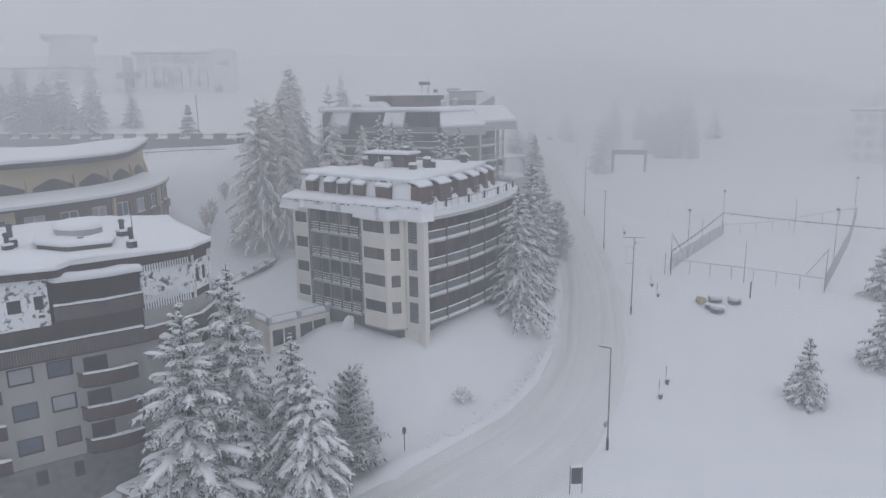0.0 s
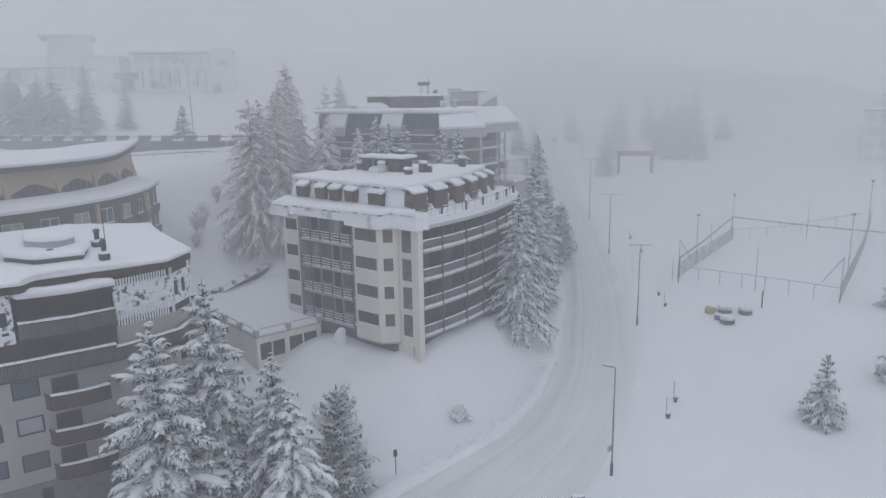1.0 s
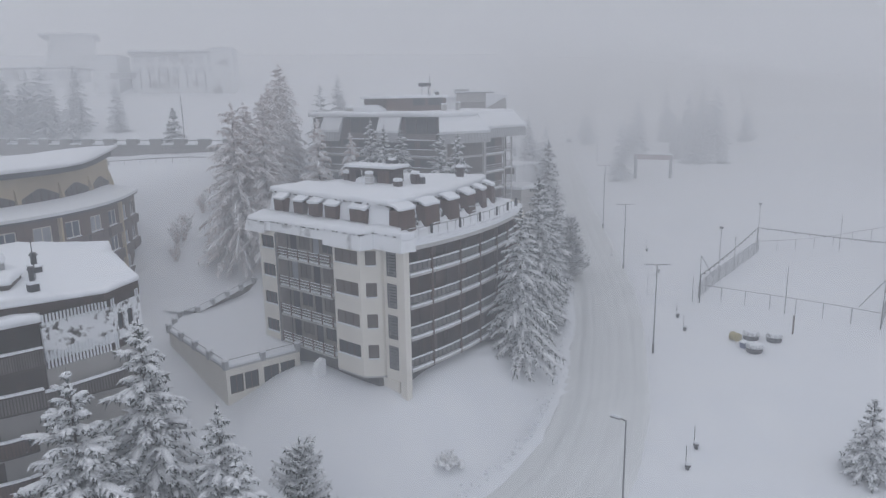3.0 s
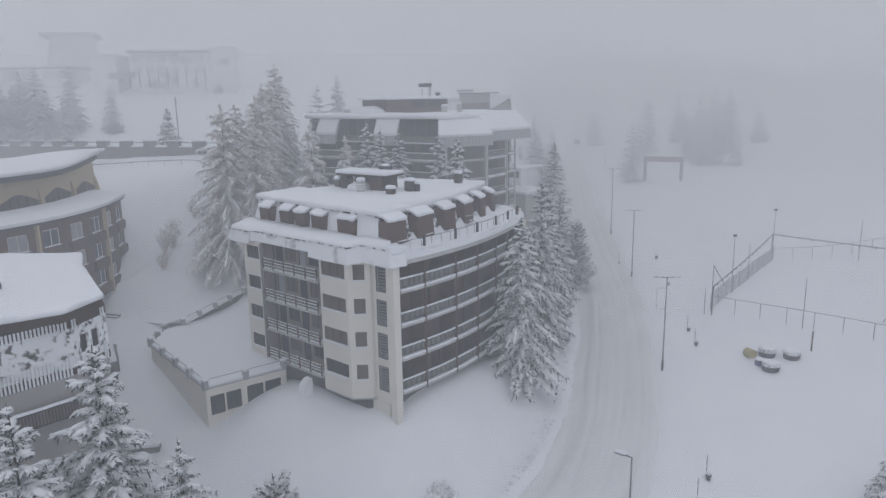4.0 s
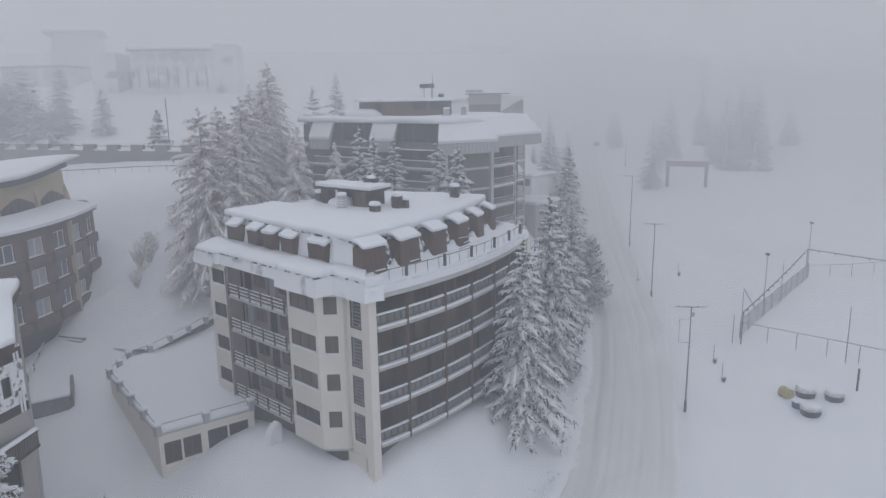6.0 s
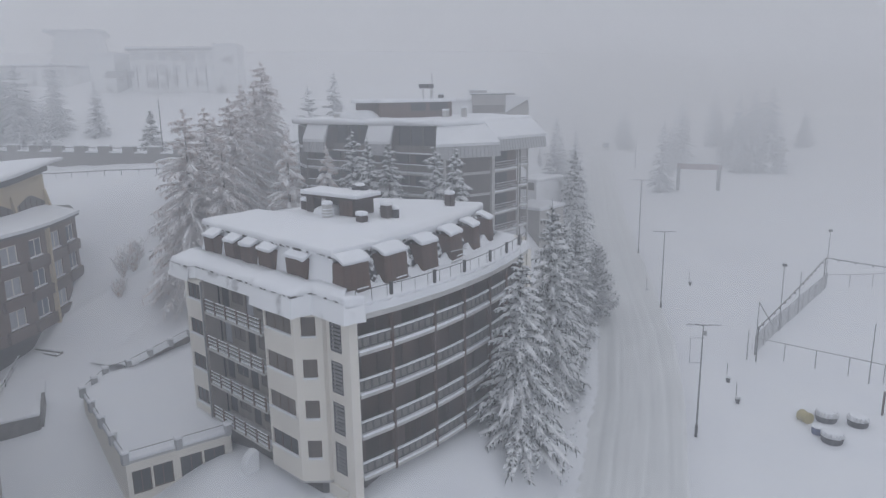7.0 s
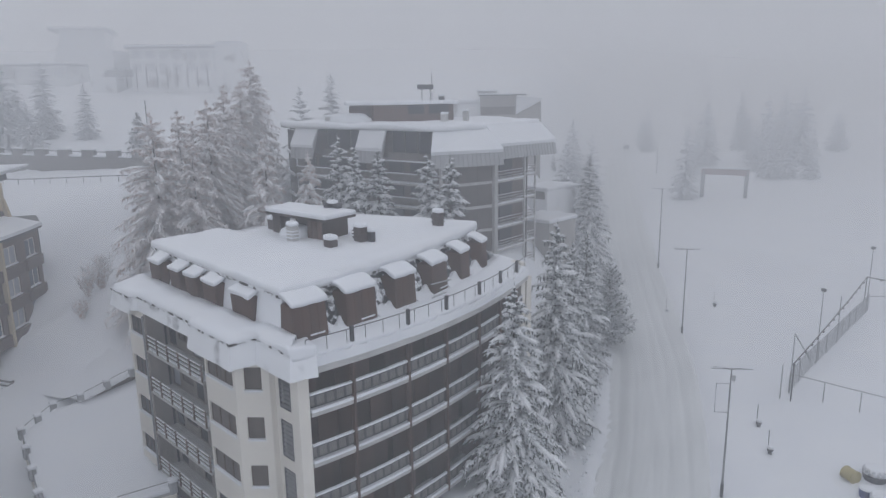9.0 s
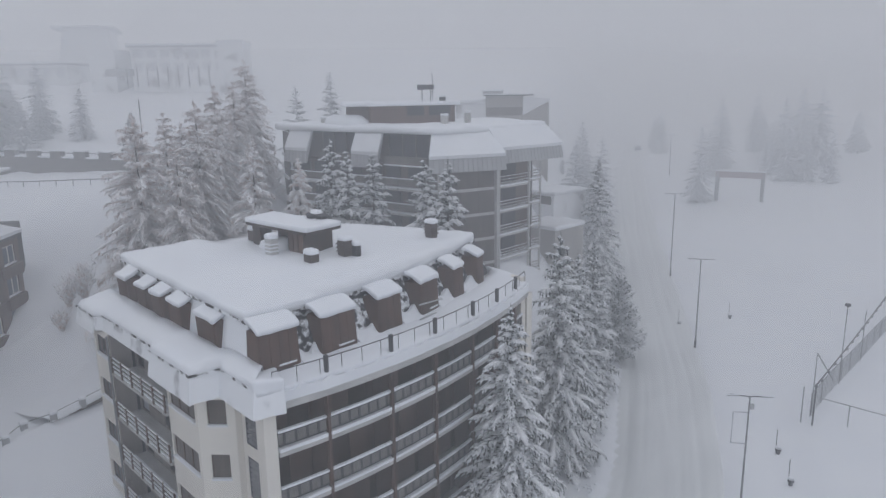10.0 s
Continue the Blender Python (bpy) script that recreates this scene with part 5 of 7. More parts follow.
    box(bm, p.x - 0.2, p.y - 0.25, 4, p.x + 0.1, p.y + 0.05, 21.6)
    part("column", bm, GREYWHITE, r, "pale concrete column")
    a, b = Vector(plan[6]), Vector(plan[0])               # the glazed end facet
    bm = bmesh.new()
    obox(bm, a, b, -0.12, -0.02, 5, 24.3)
    gl = part("end_glazing", bm, GLASS, r, "tall dark glazed end bay")
    for k in range(4):
        c = a.lerp(b, (k + 0.01) / 3.06)
        bm = bmesh.new()
        obox(bm, c, c + (b - a).normalized() * 0.12, -0.016, 0.1, 5, 24.3)
        part("mullion", bm, WOOD_GREY, gl)
    for z in levels + [21.5]:
        bm = bmesh.new()
        obox(bm, a, b, 0.104, 0.3, z - 0.2, z + 0.14)
        part("snowy_ledge", bm, SNOW, gl)
    # roof skirts: slanted sheet panels with snow on their upper half
    zr, ze = 25.0, 20.9
    ring = [(-97.2, 85.2), (-69.6, 88.6), (-66.7, 96.0), (-66.6, 107.0)]
    inn = [(-96.4, 87.9), (-71.4, 90.6), (-69.6, 96.6), (-69.6, 106.5)]
    front = [(-96.9, 86.4), (-69.9, 89.7)]

    def skirt(a, b, ai, bi, f0, f1, ze=20.9, zr=25.0):
        a, b, ai, bi = map(Vector, (a, b, ai, bi))
        p, q, pi, qi = a.lerp(b, f0), a.lerp(b, f1), ai.lerp(bi, f0), ai.lerp(bi, f1)
        bm = bmesh.new()
        m0, m1 = p.lerp(pi, 0.12), q.lerp(qi, 0.12)
        rows = [[(p, ze), (q, ze)], [(m0, ze + 1.5), (m1, ze + 1.5)], [(pi, zr), (qi, zr)]]
        back = [[(p.lerp(pi, 0.08), ze), (q.lerp(qi, 0.08), ze)], [(pi, zr - 0.3), (qi, zr - 0.3)]]
        vs = [[bm.verts.new((c.x, c.y, z)) for c, z in row] for row in rows + back]
        for k in (0, 1):
            bm.faces.new((vs[k][0], vs[k][1], vs[k + 1][1], vs[k + 1][0]))
        bm.faces.new((vs[3][0], vs[4][0], vs[4][1], vs[3][1]))
        bm.faces.new((vs[0][0], vs[3][0], vs[3][1], vs[0][1]))
        bm.faces.new((vs[2][0], vs[2][1], vs[4][1], vs[4][0]))
        for s in (0, 1):
            bm.faces.new((vs[0][s], vs[1][s], vs[2][s], vs[4][s], vs[3][s]))
        sk = part("roof_skirt", bm, SHEET, r, "slanted grey metal roof skirt")
        n = max(2, int((q - p).length / 0.55))
        tt = (q - p).normalized()
        for k in range(1, n):
            c0, c1 = p.lerp(q, k / n), m0.lerp(m1, k / n)
            bm = bmesh.new()
            nn = Vector((tt.y, -tt.x)) * 0.05
            vv = [bm.verts.new((c.x + o.x, c.y + o.y, z)) for c, z in ((c0, ze), (c1, ze + 1.5)) for o in (-tt * 0.04, nn, tt * 0.04)]
            for t2 in ((0, 1, 4, 3), (1, 2, 5, 4)):
                bm.faces.new([vv[i] for i in t2])
            part("seam", bm, SHEET, sk)
        bm = bmesh.new()
        rr = [[(m0.lerp(p, 0.3), ze + 1.4), (m1.lerp(q, 0.3), ze + 1.4)], [(m0.lerp(p, 0.6), ze + 1.75), (m1.lerp(q, 0.6), ze + 1.75)], [(pi, zr + 0.35), (qi, zr + 0.35)], [(pi, zr - 0.1), (qi, zr - 0.1)]]
        vs = [[bm.verts.new((c.x, c.y, z)) for c, z in row] for row in rr]
        for k in range(3):
            bm.faces.new((vs[k][0], vs[k][1], vs[k + 1][1], vs[k + 1][0]))
        for s in (0, 1):
            bm.faces.new([vs[k][s] for k in range(4)])
        part("skirt_snow", bm, SNOW, sk, "snow resting on the slant")

    skirt(ring[0], ring[1], *front, 0.155, 0.30)
    skirt(ring[0], ring[1], *front, 0.57, 0.72)
    skirt(ring[1], ring[2], inn[1], inn[2], -0.06, 1.05, 20.8, 24.6)
    skirt((-67.5, 96.6), (-67.3, 107.2), inn[2], inn[3], 0.0, 1.0, 21.3, 24.9)
    # recessed attic glazing between the skirts
    for f0, f1 in ((0.32, 0.56), (0.74, 0.97)):
        a, b = Vector((-96.4, 87.2)), Vector((-70.8, 90.2))
        p, q = a.lerp(b, f0), a.lerp(b, f1)
        bm = bmesh.new()
        obox(bm, p, q, -0.1, 0, 21.4, 24.5)
        w = part("attic_glazing", bm, GLASS, r, "dark recessed attic glazing")
        for k in range(4):
            bm = bmesh.new()
            c = p.lerp(q, (k + 0.02) / 3.05)
            obox(bm, c, c + (q - p).normalized() * 0.12, 0.004, 0.1, 21.4, 24.5)
            part("mullion", bm, WOOD_GREY, w)
        bm = bmesh.new()
        obox(bm, p, q, 0.1, 0.7, 21.35, 22.15)
        part("attic_rail", bm, WOOD_RIME, w)
        bm = bmesh.new()
        obox(bm, p, q, 0.05, 0.95, 21.2, 21.34)
        part("ledge_snow", bm, SNOW, w)
    # roof
    rf = [(-98.0, 88.2), (-94.5, 86.6), (-71.2, 89.7), (-69.4, 96.6), (-69.4, 106.9), (-82, 113.6), (-97.6, 105.6)]
    bm = bmesh.new()
    prism(bm, [(x * 0.99 - 0.8, y + 0.8) for x, y in rf], 24.3, 24.6)
    part("roof_slab", bm, METAL, r)
    part("roof_snow", snow_cap([(x * 1.002 + 0.15, y - 0.5) for x, y in rf], 24.62, 0.75, 0.35, 0.14, 1.8), SNOW, r, "deep snow on the flat roof")
    pent = [(-82.6, 90.9), (-79.6, 101.8), (-85.5, 104.5), (-90, 93)]
    bm = bmesh.new()
    prism(bm, pent, 24.9, 27.5)
    bmesh.ops.bevel(bm, geom=list(bm.edges), offset=0.15, segments=2, affect="EDGES")
    ph = part("penthouse", bm, WOOD_RED, r, "brown rooftop penthouse")
    for u0, u1 in ((0.42, 0.62), (0.68, 0.93)):
        p, q = Vector(pent[0]), Vector(pent[1])
        bm = bmesh.new()
        obox(bm, p.lerp(q, u0), p.lerp(q, u1), 0.004, 0.05, 26.2, 27.3)
        part("window", bm, GLASS, ph, "dark penthouse window")
    big = [(-84.6, 88.6), (-82.2, 90.5), (-79.2, 101.9), (-80.2, 103.4), (-86, 105.3), (-91, 93)]
    part("snow_cap", snow_cap(big, 27.35, 0.5, 0.3, 0.1, 1.2), SNOW, ph, "thick snow on the penthouse roof")
    part("snow_drift", snow_cap([(-87.5, 87.6), (-82.9, 88.9), (-82.7, 91.6), (-88, 91.4)], 25.2, 1.1, 0.9, 0.2, 0.8), SNOW, ph, "snow drifted up the penthouse end")
    # a lower house with a side wing, further back
    def at(u, d):
        return (-90.2 + 0.796 * u - 0.605 * d, 133.9 + 0.605 * u + 0.796 * d)

    bm = bmesh.new()
    prism(bm, [at(-10.3, 0), at(-4.2, 0), at(-4.2, 6), at(-10.3, 6)], 14, 28.2)
    q2 = part("rear_house", bm, PALE, r, "pale brownish house behind the roof")
    bm = bmesh.new()
    obox(bm, at(-10.2, 0), at(-4.3, 0), 0.004, 0.08, 25.0, 26.35)
    part("window_band", bm, WOOD_RIME, q2, "dark band of windows")
    bm = bmesh.new()
    prism(bm, [at(-10.7, -0.5), at(-2.5, -0.5), at(-2.5, 6.5), at(-10.7, 6.5)], 28.2, 28.34)
    part("roof_slab", bm, METAL, q2)
    part("snow_cap", snow_cap([at(-10.7, -0.4), at(-2.5, -0.4), at(-2.5, 6.5), at(-10.7, 6.5)], 28.34, 0.22, 0.1, 0.04, 1.2), SNOW, q2)
    bm = bmesh.new()
    prism(bm, [at(-10.9, 1), at(-7.7, 1), at(-7.7, 4), at(-10.9, 4)], 28.5, 29.0)
    part("roof_box", bm, SHEET, q2)
    part("snow_cap", snow_cap([at(-11, 0.9), at(-7.6, 0.9), at(-7.6, 4.1), at(-11, 4.1)], 29.0, 0.2, 0.1, 0.03, 1.2), SNOW, q2)
    bm = bmesh.new()
    prism(bm, [at(-15.4, 0.5), at(-10.35, 0.5), at(-10.35, 6), at(-15.4, 6)], 14, 26.9)
    part("annex", bm, SNOW_HAZE, q2, "annex plastered with blown snow")
    part("snow_cap", snow_cap([at(-15.5, 0.3), at(-10.4, 0.3), at(-10.4, 6.2), at(-15.5, 6.2)], 26.9, 0.8, 0.4, 0.1, 1.2), SNOW, q2)
    bm = bmesh.new()
    f0 = [bm.verts.new((*at(u, d), z)) for u, d, z in ((-4.15, 0.3, 14), (0.1, 0.3, 14), (0.1, 0.3, 24.5), (0.0, 0.3, 27.2), (-4.15, 0.3, 25.0))]
    f1 = [bm.verts.new((*at(u, d), z)) for u, d, z in ((-4.15, 5, 14), (0.1, 5, 14), (0.1, 5, 24.5), (0.0, 5, 27.2), (-4.15, 5, 25.0))]
    bm.faces.new(f0)
    bm.faces.new(f1[::-1])
    for k in range(5):
        bm.faces.new((f0[k], f0[(k + 1) % 5], f1[(k + 1) % 5], f1[k]))
    part("wing", bm, PALE, q2, "gabled side wing")
    bm = bmesh.new()
    f0 = [bm.verts.new((*at(u, d), z)) for u, d, z in ((-4.15, -0.1, 28.0), (-4.15, -0.1, 25.1), (0.3, -0.1, 27.45), (0.3, -0.1, 27.7))]
    f1 = [bm.verts.new((*at(u, d), z)) for u, d, z in ((-4.15, 5.2, 28.0), (-4.15, 5.2, 25.1), (0.3, 5.2, 27.45), (0.3, 5.2, 27.7))]
    bm.faces.new(f0)
    bm.faces.new(f1[::-1])
    for k in range(4):
        bm.faces.new((f0[k], f0[(k + 1) % 4], f1[(k + 1) % 4], f1[k]))
    part("wing_snow", bm, SNOW, q2, "snow on the sloping wing roof")
    bm = bmesh.new()
    for dx, dy in ((-0.6, 0), (0.6, 0.3)):
        tube(bm, [(-81.9 + dx, 99.0 + dy, 27.3), (-81.9 + dx, 99.0 + dy, 29.3)], 0.05, 6)
    tube(bm, [(-81.3, 99.6, 27.3), (-81.3, 99.6, 31.2)], 0.035, 6)
    box(bm, -82.8, 98.5, 29.2, -81.0, 99.6, 29.75)
    part("antenna_box", bm, METAL, r, "dark box on a roof mast")
    for x, y, w, ht in ((-80.6, 100.6, 0.35, 3.3), (-74.5, 95.0, 0.4, 1.3), (-75.6, 99.8, 0.35, 1.5), (-84.0, 93.0, 0.5, 1.2), (-90.8, 91.0, 0.9, 0.9), (-87.5, 92.0, 0.7, 1.0)):
        bm = bmesh.new()
        box(bm, x - w, y - w * 0.7, 24.9, x + w, y + w * 0.7, 25.0 + ht)
        bmesh.ops.bevel(bm, geom=list(bm.edges), offset=0.06, segments=1, affect="EDGES")
        c = part("chimney", bm, METAL if ht > 2 else GREYWHITE, r)
        part("snow_cap", snow_cap([(x - w * 1.1, y - w * 0.8), (x + w * 1.1, y - w * 0.8), (x + w * 1.1, y + w * 0.8), (x - w * 1.1, y + w * 0.8)], 25.0 + ht, 0.25, 0.15, 0.02), SNOW, c)
    # stepped snowy garages at its foot
    for x0, y0, x1, y1, z in ((-75.0, 109.0, -69.6, 115.0, 12.0), (-82.0, 118.4, -77.0, 126.0, 14.6)):
        bm = bmesh.new()
        box(bm, x0, y0, -3, x1, y1, z)
        g = part("garage_step", bm, SNOW_HAZE if z > 14 else PALE, r, "stepped concrete garage")
        part("snow_cap", snow_cap([(x0 - 0.2, y0 - 0.2), (x1 + 0.2, y0 - 0.2), (x1 + 0.2, y1 + 0.2), (x0 - 0.2, y1 + 0.2)], z, 0.5, 0.2, 0.12, 1.0), SNOW, g)
        if z > 14:
            bm = bmesh.new()
            obox(bm, (x0 + 0.4, y0), (x1 - 0.4, y0), 0.004, 0.06, z - 1.3, z - 0.15)
            part("garage_opening", bm, WOOD_GREY, g, "dark band of garage doors")


build_rear_block()


# ---- trees ----
def mesh_part(name, verts, faces, material, parent, label="", smooth_=False):
    me = bpy.data.meshes.new(name)
    me.from_pydata(verts, [], faces)
    if smooth_:
        me.polygons.foreach_set("use_smooth", [True] * len(faces))
    me.materials.append(material)
    ob = new(name, me)
    ob.parent = parent
    ob["base"] = parent["base"]
    if label:
        ob["label"] = label
    return ob


def spindle(V, F, p, d, ln, w, sides=4, flat=0.7, at=0.4):
    """A slim tuft from p along d: pointed at both ends."""
    side = d.cross(Vector((0, 0, 1)))
    side = side.normalized() if side.length > 1e-3 else Vector((1, 0, 0))
    up = side.cross(d).normalized()
    i = len(V)
    V.append(tuple(p))
    m = p + d * ln * at
    for k in range(sides):
        a = 2 * math.pi * k / sides
        V.append(tuple(m + side * math.cos(a) * w + up * math.sin(a) * w * flat))
    V.append(tuple(p + d * ln))
    for k in range(sides):
        j, l = i + 1 + k, i + 1 + (k + 1) % sides
        F.append((i, l, j))
        F.append((j, l, i + sides + 1))


def pillow(V, F, pts, widths, heights):
    """Snow lying along a bough: an arched strip, closed beneath."""
    i0 = len(V)
    m = 5
    for q, (p, w, h) in enumerate(zip(pts, widths, heights)):
        d = (pts[min(q + 1, len(pts) - 1)] - pts[max(q - 1, 0)]).normalized()
        side = d.cross(Vector((0, 0, 1)))
        side = side.normalized() if side.length > 1e-3 else Vector((1, 0, 0))
        for k in range(m):
            a = math.pi * k / (m - 1)
            V.append(tuple(p + side * math.cos(a) * w + Vector((0, 0, 1)) * (math.sin(a) * h - 0.25 * w * abs(math.cos(a)))))
    for q in range(len(pts) - 1):
        for k in range(m):
            a, b = i0 + q * m + k, i0 + q * m + (k + 1) % m
            F.append((a, b, b + m, a + m))
    F.append(tuple(i0 + k for k in range(m)))
    F.append(tuple(i0 + (len(pts) - 1) * m + k for k in reversed(range(m))))


def conifer(name, label, h, r, seed, levels, per, droop=0.35, snow=1.0, larch=False, group="conifers", bare=0.05, blunt=0.85, twigs=4, fine=1.0, lift=0.0, tiers=0.22):
    """A conifer: whorls of boughs that sag under tongues of snow, with fans of needled twigs on both sides and hanging twigs below."""
    rnd = random.Random(seed)
    root = thing(name, (0, 0, 0), label, "tree", group)
    V, F, S, T = [], [], [], []
    up = Vector((0, 0, 1))
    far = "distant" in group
    for lv in range(levels):
        f = lv / (levels - 1)
        z0 = h * (bare + (0.965 - bare) * f)
        base = r * (1 - f) ** blunt + 0.16
        base *= rnd.uniform(0.86, 1.1)
        n = max(4, round(per * (1 - 0.5 * f)))
        off = rnd.random() * 6.28
        for b in range(n):
            az = off + 2 * math.pi * (b + 0.55 * rnd.random()) / n
            ln = base * rnd.uniform(0.7, 1.15)
            z = z0 + rnd.uniform(-tiers, tiers) * h / levels * 2
            out = Vector((math.cos(az), math.sin(az), 0))
            bend = Vector((-out.y, out.x, 0)) * rnd.uniform(-0.12, 0.12)
            el = lift + 0.02 + 0.62 * f ** 2 + rnd.uniform(-0.12, 0.12)
            sag = droop * rnd.uniform(0.75, 1.3)
            pts = []
            for j in range(7):
                u = j / 6
                st = ln * u
                pts.append((out + bend * u) * st + up * (z + st * el - sag * st * u * 1.15 + 0.16 * ln * sag * max(0.0, u - 0.7)))
            for a, c in ((0, 3), (2, 5), (4, 6)):
                d = pts[c] - pts[a]
                spindle(V, F, pts[a], d.normalized(), d.length * 1.08, (0.05 + 0.05 * ln) * fine, 4, 0.6, 0.5)
            for j in range(1, 7):
                u = j / 6
                d = (pts[j] - pts[j - 1]).normalized()
                sd = d.cross(up).normalized()
                for sg in (-1, 1):
                    for e in range(max(1, twigs // 2)):
                        p = pts[j - 1].lerp(pts[j], rnd.random())
                        dd = (d * rnd.uniform(0.55, 1.0) + sd * sg * rnd.uniform(0.45, 1.0) - up * rnd.uniform(0.02, 0.5)).normalized()
                        tl = (0.36 * ln * (1.12 - 0.8 * u) + 0.2) * rnd.uniform(0.6, 1.2)
                        w = (0.045 + 0.085 * tl) * fine
                        spindle(V, F, p, dd, tl, w, 4, 0.45)
                        if rnd.random() < 0.68 * snow:
                            spindle(S, T, p + up * w * 0.4, (dd + up * 0.05).normalized(), tl * rnd.uniform(0.7, 0.95), w * rnd.uniform(0.75, 1.05) * min(snow, 1.2), 4, 0.5, 0.5)
                if not far:
                    for e in range(3 if larch else 2):            # hanging side twigs close the gaps between the whorls
                        p = pts[j - 1].lerp(pts[j], rnd.random()) + sd * rnd.uniform(-0.24, 0.24) * (1.2 - u) * min(ln, 2.4)
                        spindle(V, F, p, (Vector((rnd.uniform(-0.4, 0.4), rnd.uniform(-0.4, 0.4), -1)) + d * 0.3).normalized(), (0.25 + 0.13 * ln) * rnd.uniform(0.6, 1.3), (0.05 + 0.012 * ln) * fine, 3, 0.8, 0.35)
            if rnd.random() < 0.6 * snow:                        # a tongue of snow along the bough
                k0 = rnd.choice((1, 1, 2, 2, 3))
                seg = [p + up * 0.05 for p in pts[k0:]]
                ww = [(0.06 + 0.046 * ln) * min(snow, 1.35) * rnd.uniform(0.6, 1.35) * (0.3 if q == 0 else 0.45 if q == len(seg) - 1 else 1) for q in range(len(seg))]
                pillow(S, T, seg, ww, [0.03 + w * rnd.uniform(0.5, 0.85) for w in ww])
            for q in range(int((0.8 + 1.1 * ln) * snow)):         # lumps of snow on the side twigs
                j = rnd.choice((1, 2, 3, 4, 4, 5))
                p = pts[j].lerp(pts[j + 1], rnd.random())
                d = (pts[j + 1] - pts[j]).normalized()
                sd = d.cross(up).normalized()
                dd = (d + sd * rnd.uniform(-0.9, 0.9) - up * rnd.uniform(0, 0.35)).normalized()
                sz = rnd.uniform(0.3, 0.62) * (0.5 + 0.2 * ln)
                spindle(S, T, p + sd * rnd.uniform(-0.16, 0.16) * ln * 0.6 + up * 0.04 - dd * sz * 0.4, dd, sz, sz * rnd.uniform(0.2, 0.32), 5, 0.6, 0.5)
    spindle(V, F, Vector((0, 0, h * 0.9)), up, h * 0.1 + 0.3, 0.09, 5, 1.0, 0.2)
    bm = bmesh.new()
    tube(bm, [(0, 0, -0.6), (0.03, 0, h * 0.4), (0, 0.02, h * 0.98)], 0.016 * h + 0.06, 8, 0.02)
    me = bpy.data.meshes.new("trunk")
    bm.to_mesh(me)
    bm.free()
    # far trunks and crowns take the haze-paled colour
    me.materials.append(HAZED if far else (WOOD_RIME if larch else BARK))
    tr = new("trunk", me)
    tr.parent = root
    mesh_part("crown", V, F, LARCH if larch else (HAZED if far else NEEDLE), root, "frosted beige larch twigs" if larch else "dark green needled boughs")
    if S:
        mesh_part("snow_load", S, T, SNOW_TREE, root, "snow lying on the boughs", True)["kind"] = "stuff"
    return root


def plant(models, rows, sink=0.1):
    """Set trees (model, x, y, height factor, width factor, turn) on the ground; the first of each model is the model itself."""
    used = set()
    for k, x, y, top, width, turn in rows:
        g = ground_z(x, y) - sink
        ob, h = models[k]
        s = (top - g) / h
        m = Matrix.Translation((x, y, g)) @ Matrix.Rotation(radians(turn), 4, "Z") @ Matrix.Diagonal((s * width, s * width, s, 1))
        if k in used:
            copy_thing(ob, m)
        else:
            used.add(k)
            later.append((ob, m))


later = []
LAB = "tall snow-laden spruce with drooping boughs"
MODELS = {
    "a": (conifer("spruce_tree", LAB, 17, 4.6, 11, 21, 11, 0.3, 1.12, blunt=0.7, twigs=6), 17),
    "b": (conifer("spruce_tree", LAB, 17, 4.7, 23, 20, 11, 0.36, 1.15, blunt=0.66, twigs=6, bare=0.05), 17),
    "c": (conifer("spruce_tree", "snow-laden spruce with level open boughs", 17, 5.3, 37, 19, 10, 0.17, 1.2, blunt=0.68, twigs=6), 17),
    "d": (conifer("spruce_tree", "young conical spruce thickly coated in snow", 10, 3.2, 41, 15, 11, 0.46, 1.9, blunt=0.56, twigs=6), 10),
    "e": (conifer("pine_tree", "bushy dark pine lightly coated in snow", 10, 2.9, 53, 17, 10, -0.1, 1.25, blunt=0.5, bare=0.06, twigs=8, lift=0.2, tiers=0.4), 10),
    "l": (conifer("larch_tree", "tall larch with frosted beige twigs", 19, 5.6, 61, 27, 11, 0.36, 0.6, larch=True, group="larches", blunt=0.62, twigs=6, fine=0.66, tiers=0.4), 19),
    "m": (conifer("larch_tree", "tall larch with frosted beige twigs", 19, 5.2, 67, 27, 11, 0.4, 0.6, larch=True, group="larches", blunt=0.62, twigs=6, fine=0.66, tiers=0.4), 19),
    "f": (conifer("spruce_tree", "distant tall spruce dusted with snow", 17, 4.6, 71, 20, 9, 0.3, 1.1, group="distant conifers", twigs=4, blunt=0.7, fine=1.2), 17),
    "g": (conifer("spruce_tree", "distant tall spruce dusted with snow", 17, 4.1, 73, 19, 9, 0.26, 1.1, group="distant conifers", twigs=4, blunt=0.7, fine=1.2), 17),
    "n": (conifer("spruce_tree", "slim spruce thickly coated in snow", 13, 2.6, 91, 19, 10, 0.3, 1.05, blunt=0.75, twigs=6), 13),
    "o": (conifer("larch_tree", "slim young larch thickly frosted", 13, 2.75, 97, 20, 10, 0.46, 0.9, larch=True, group="larches", blunt=0.7, twigs=6, fine=0.75), 13),
    "s": (conifer("sapling_tree", "lone small fir heaped with snow", 6.5, 2.2, 83, 11, 9, 0.22, 1.1, group="lone firs", blunt=0.75), 6.5),
}
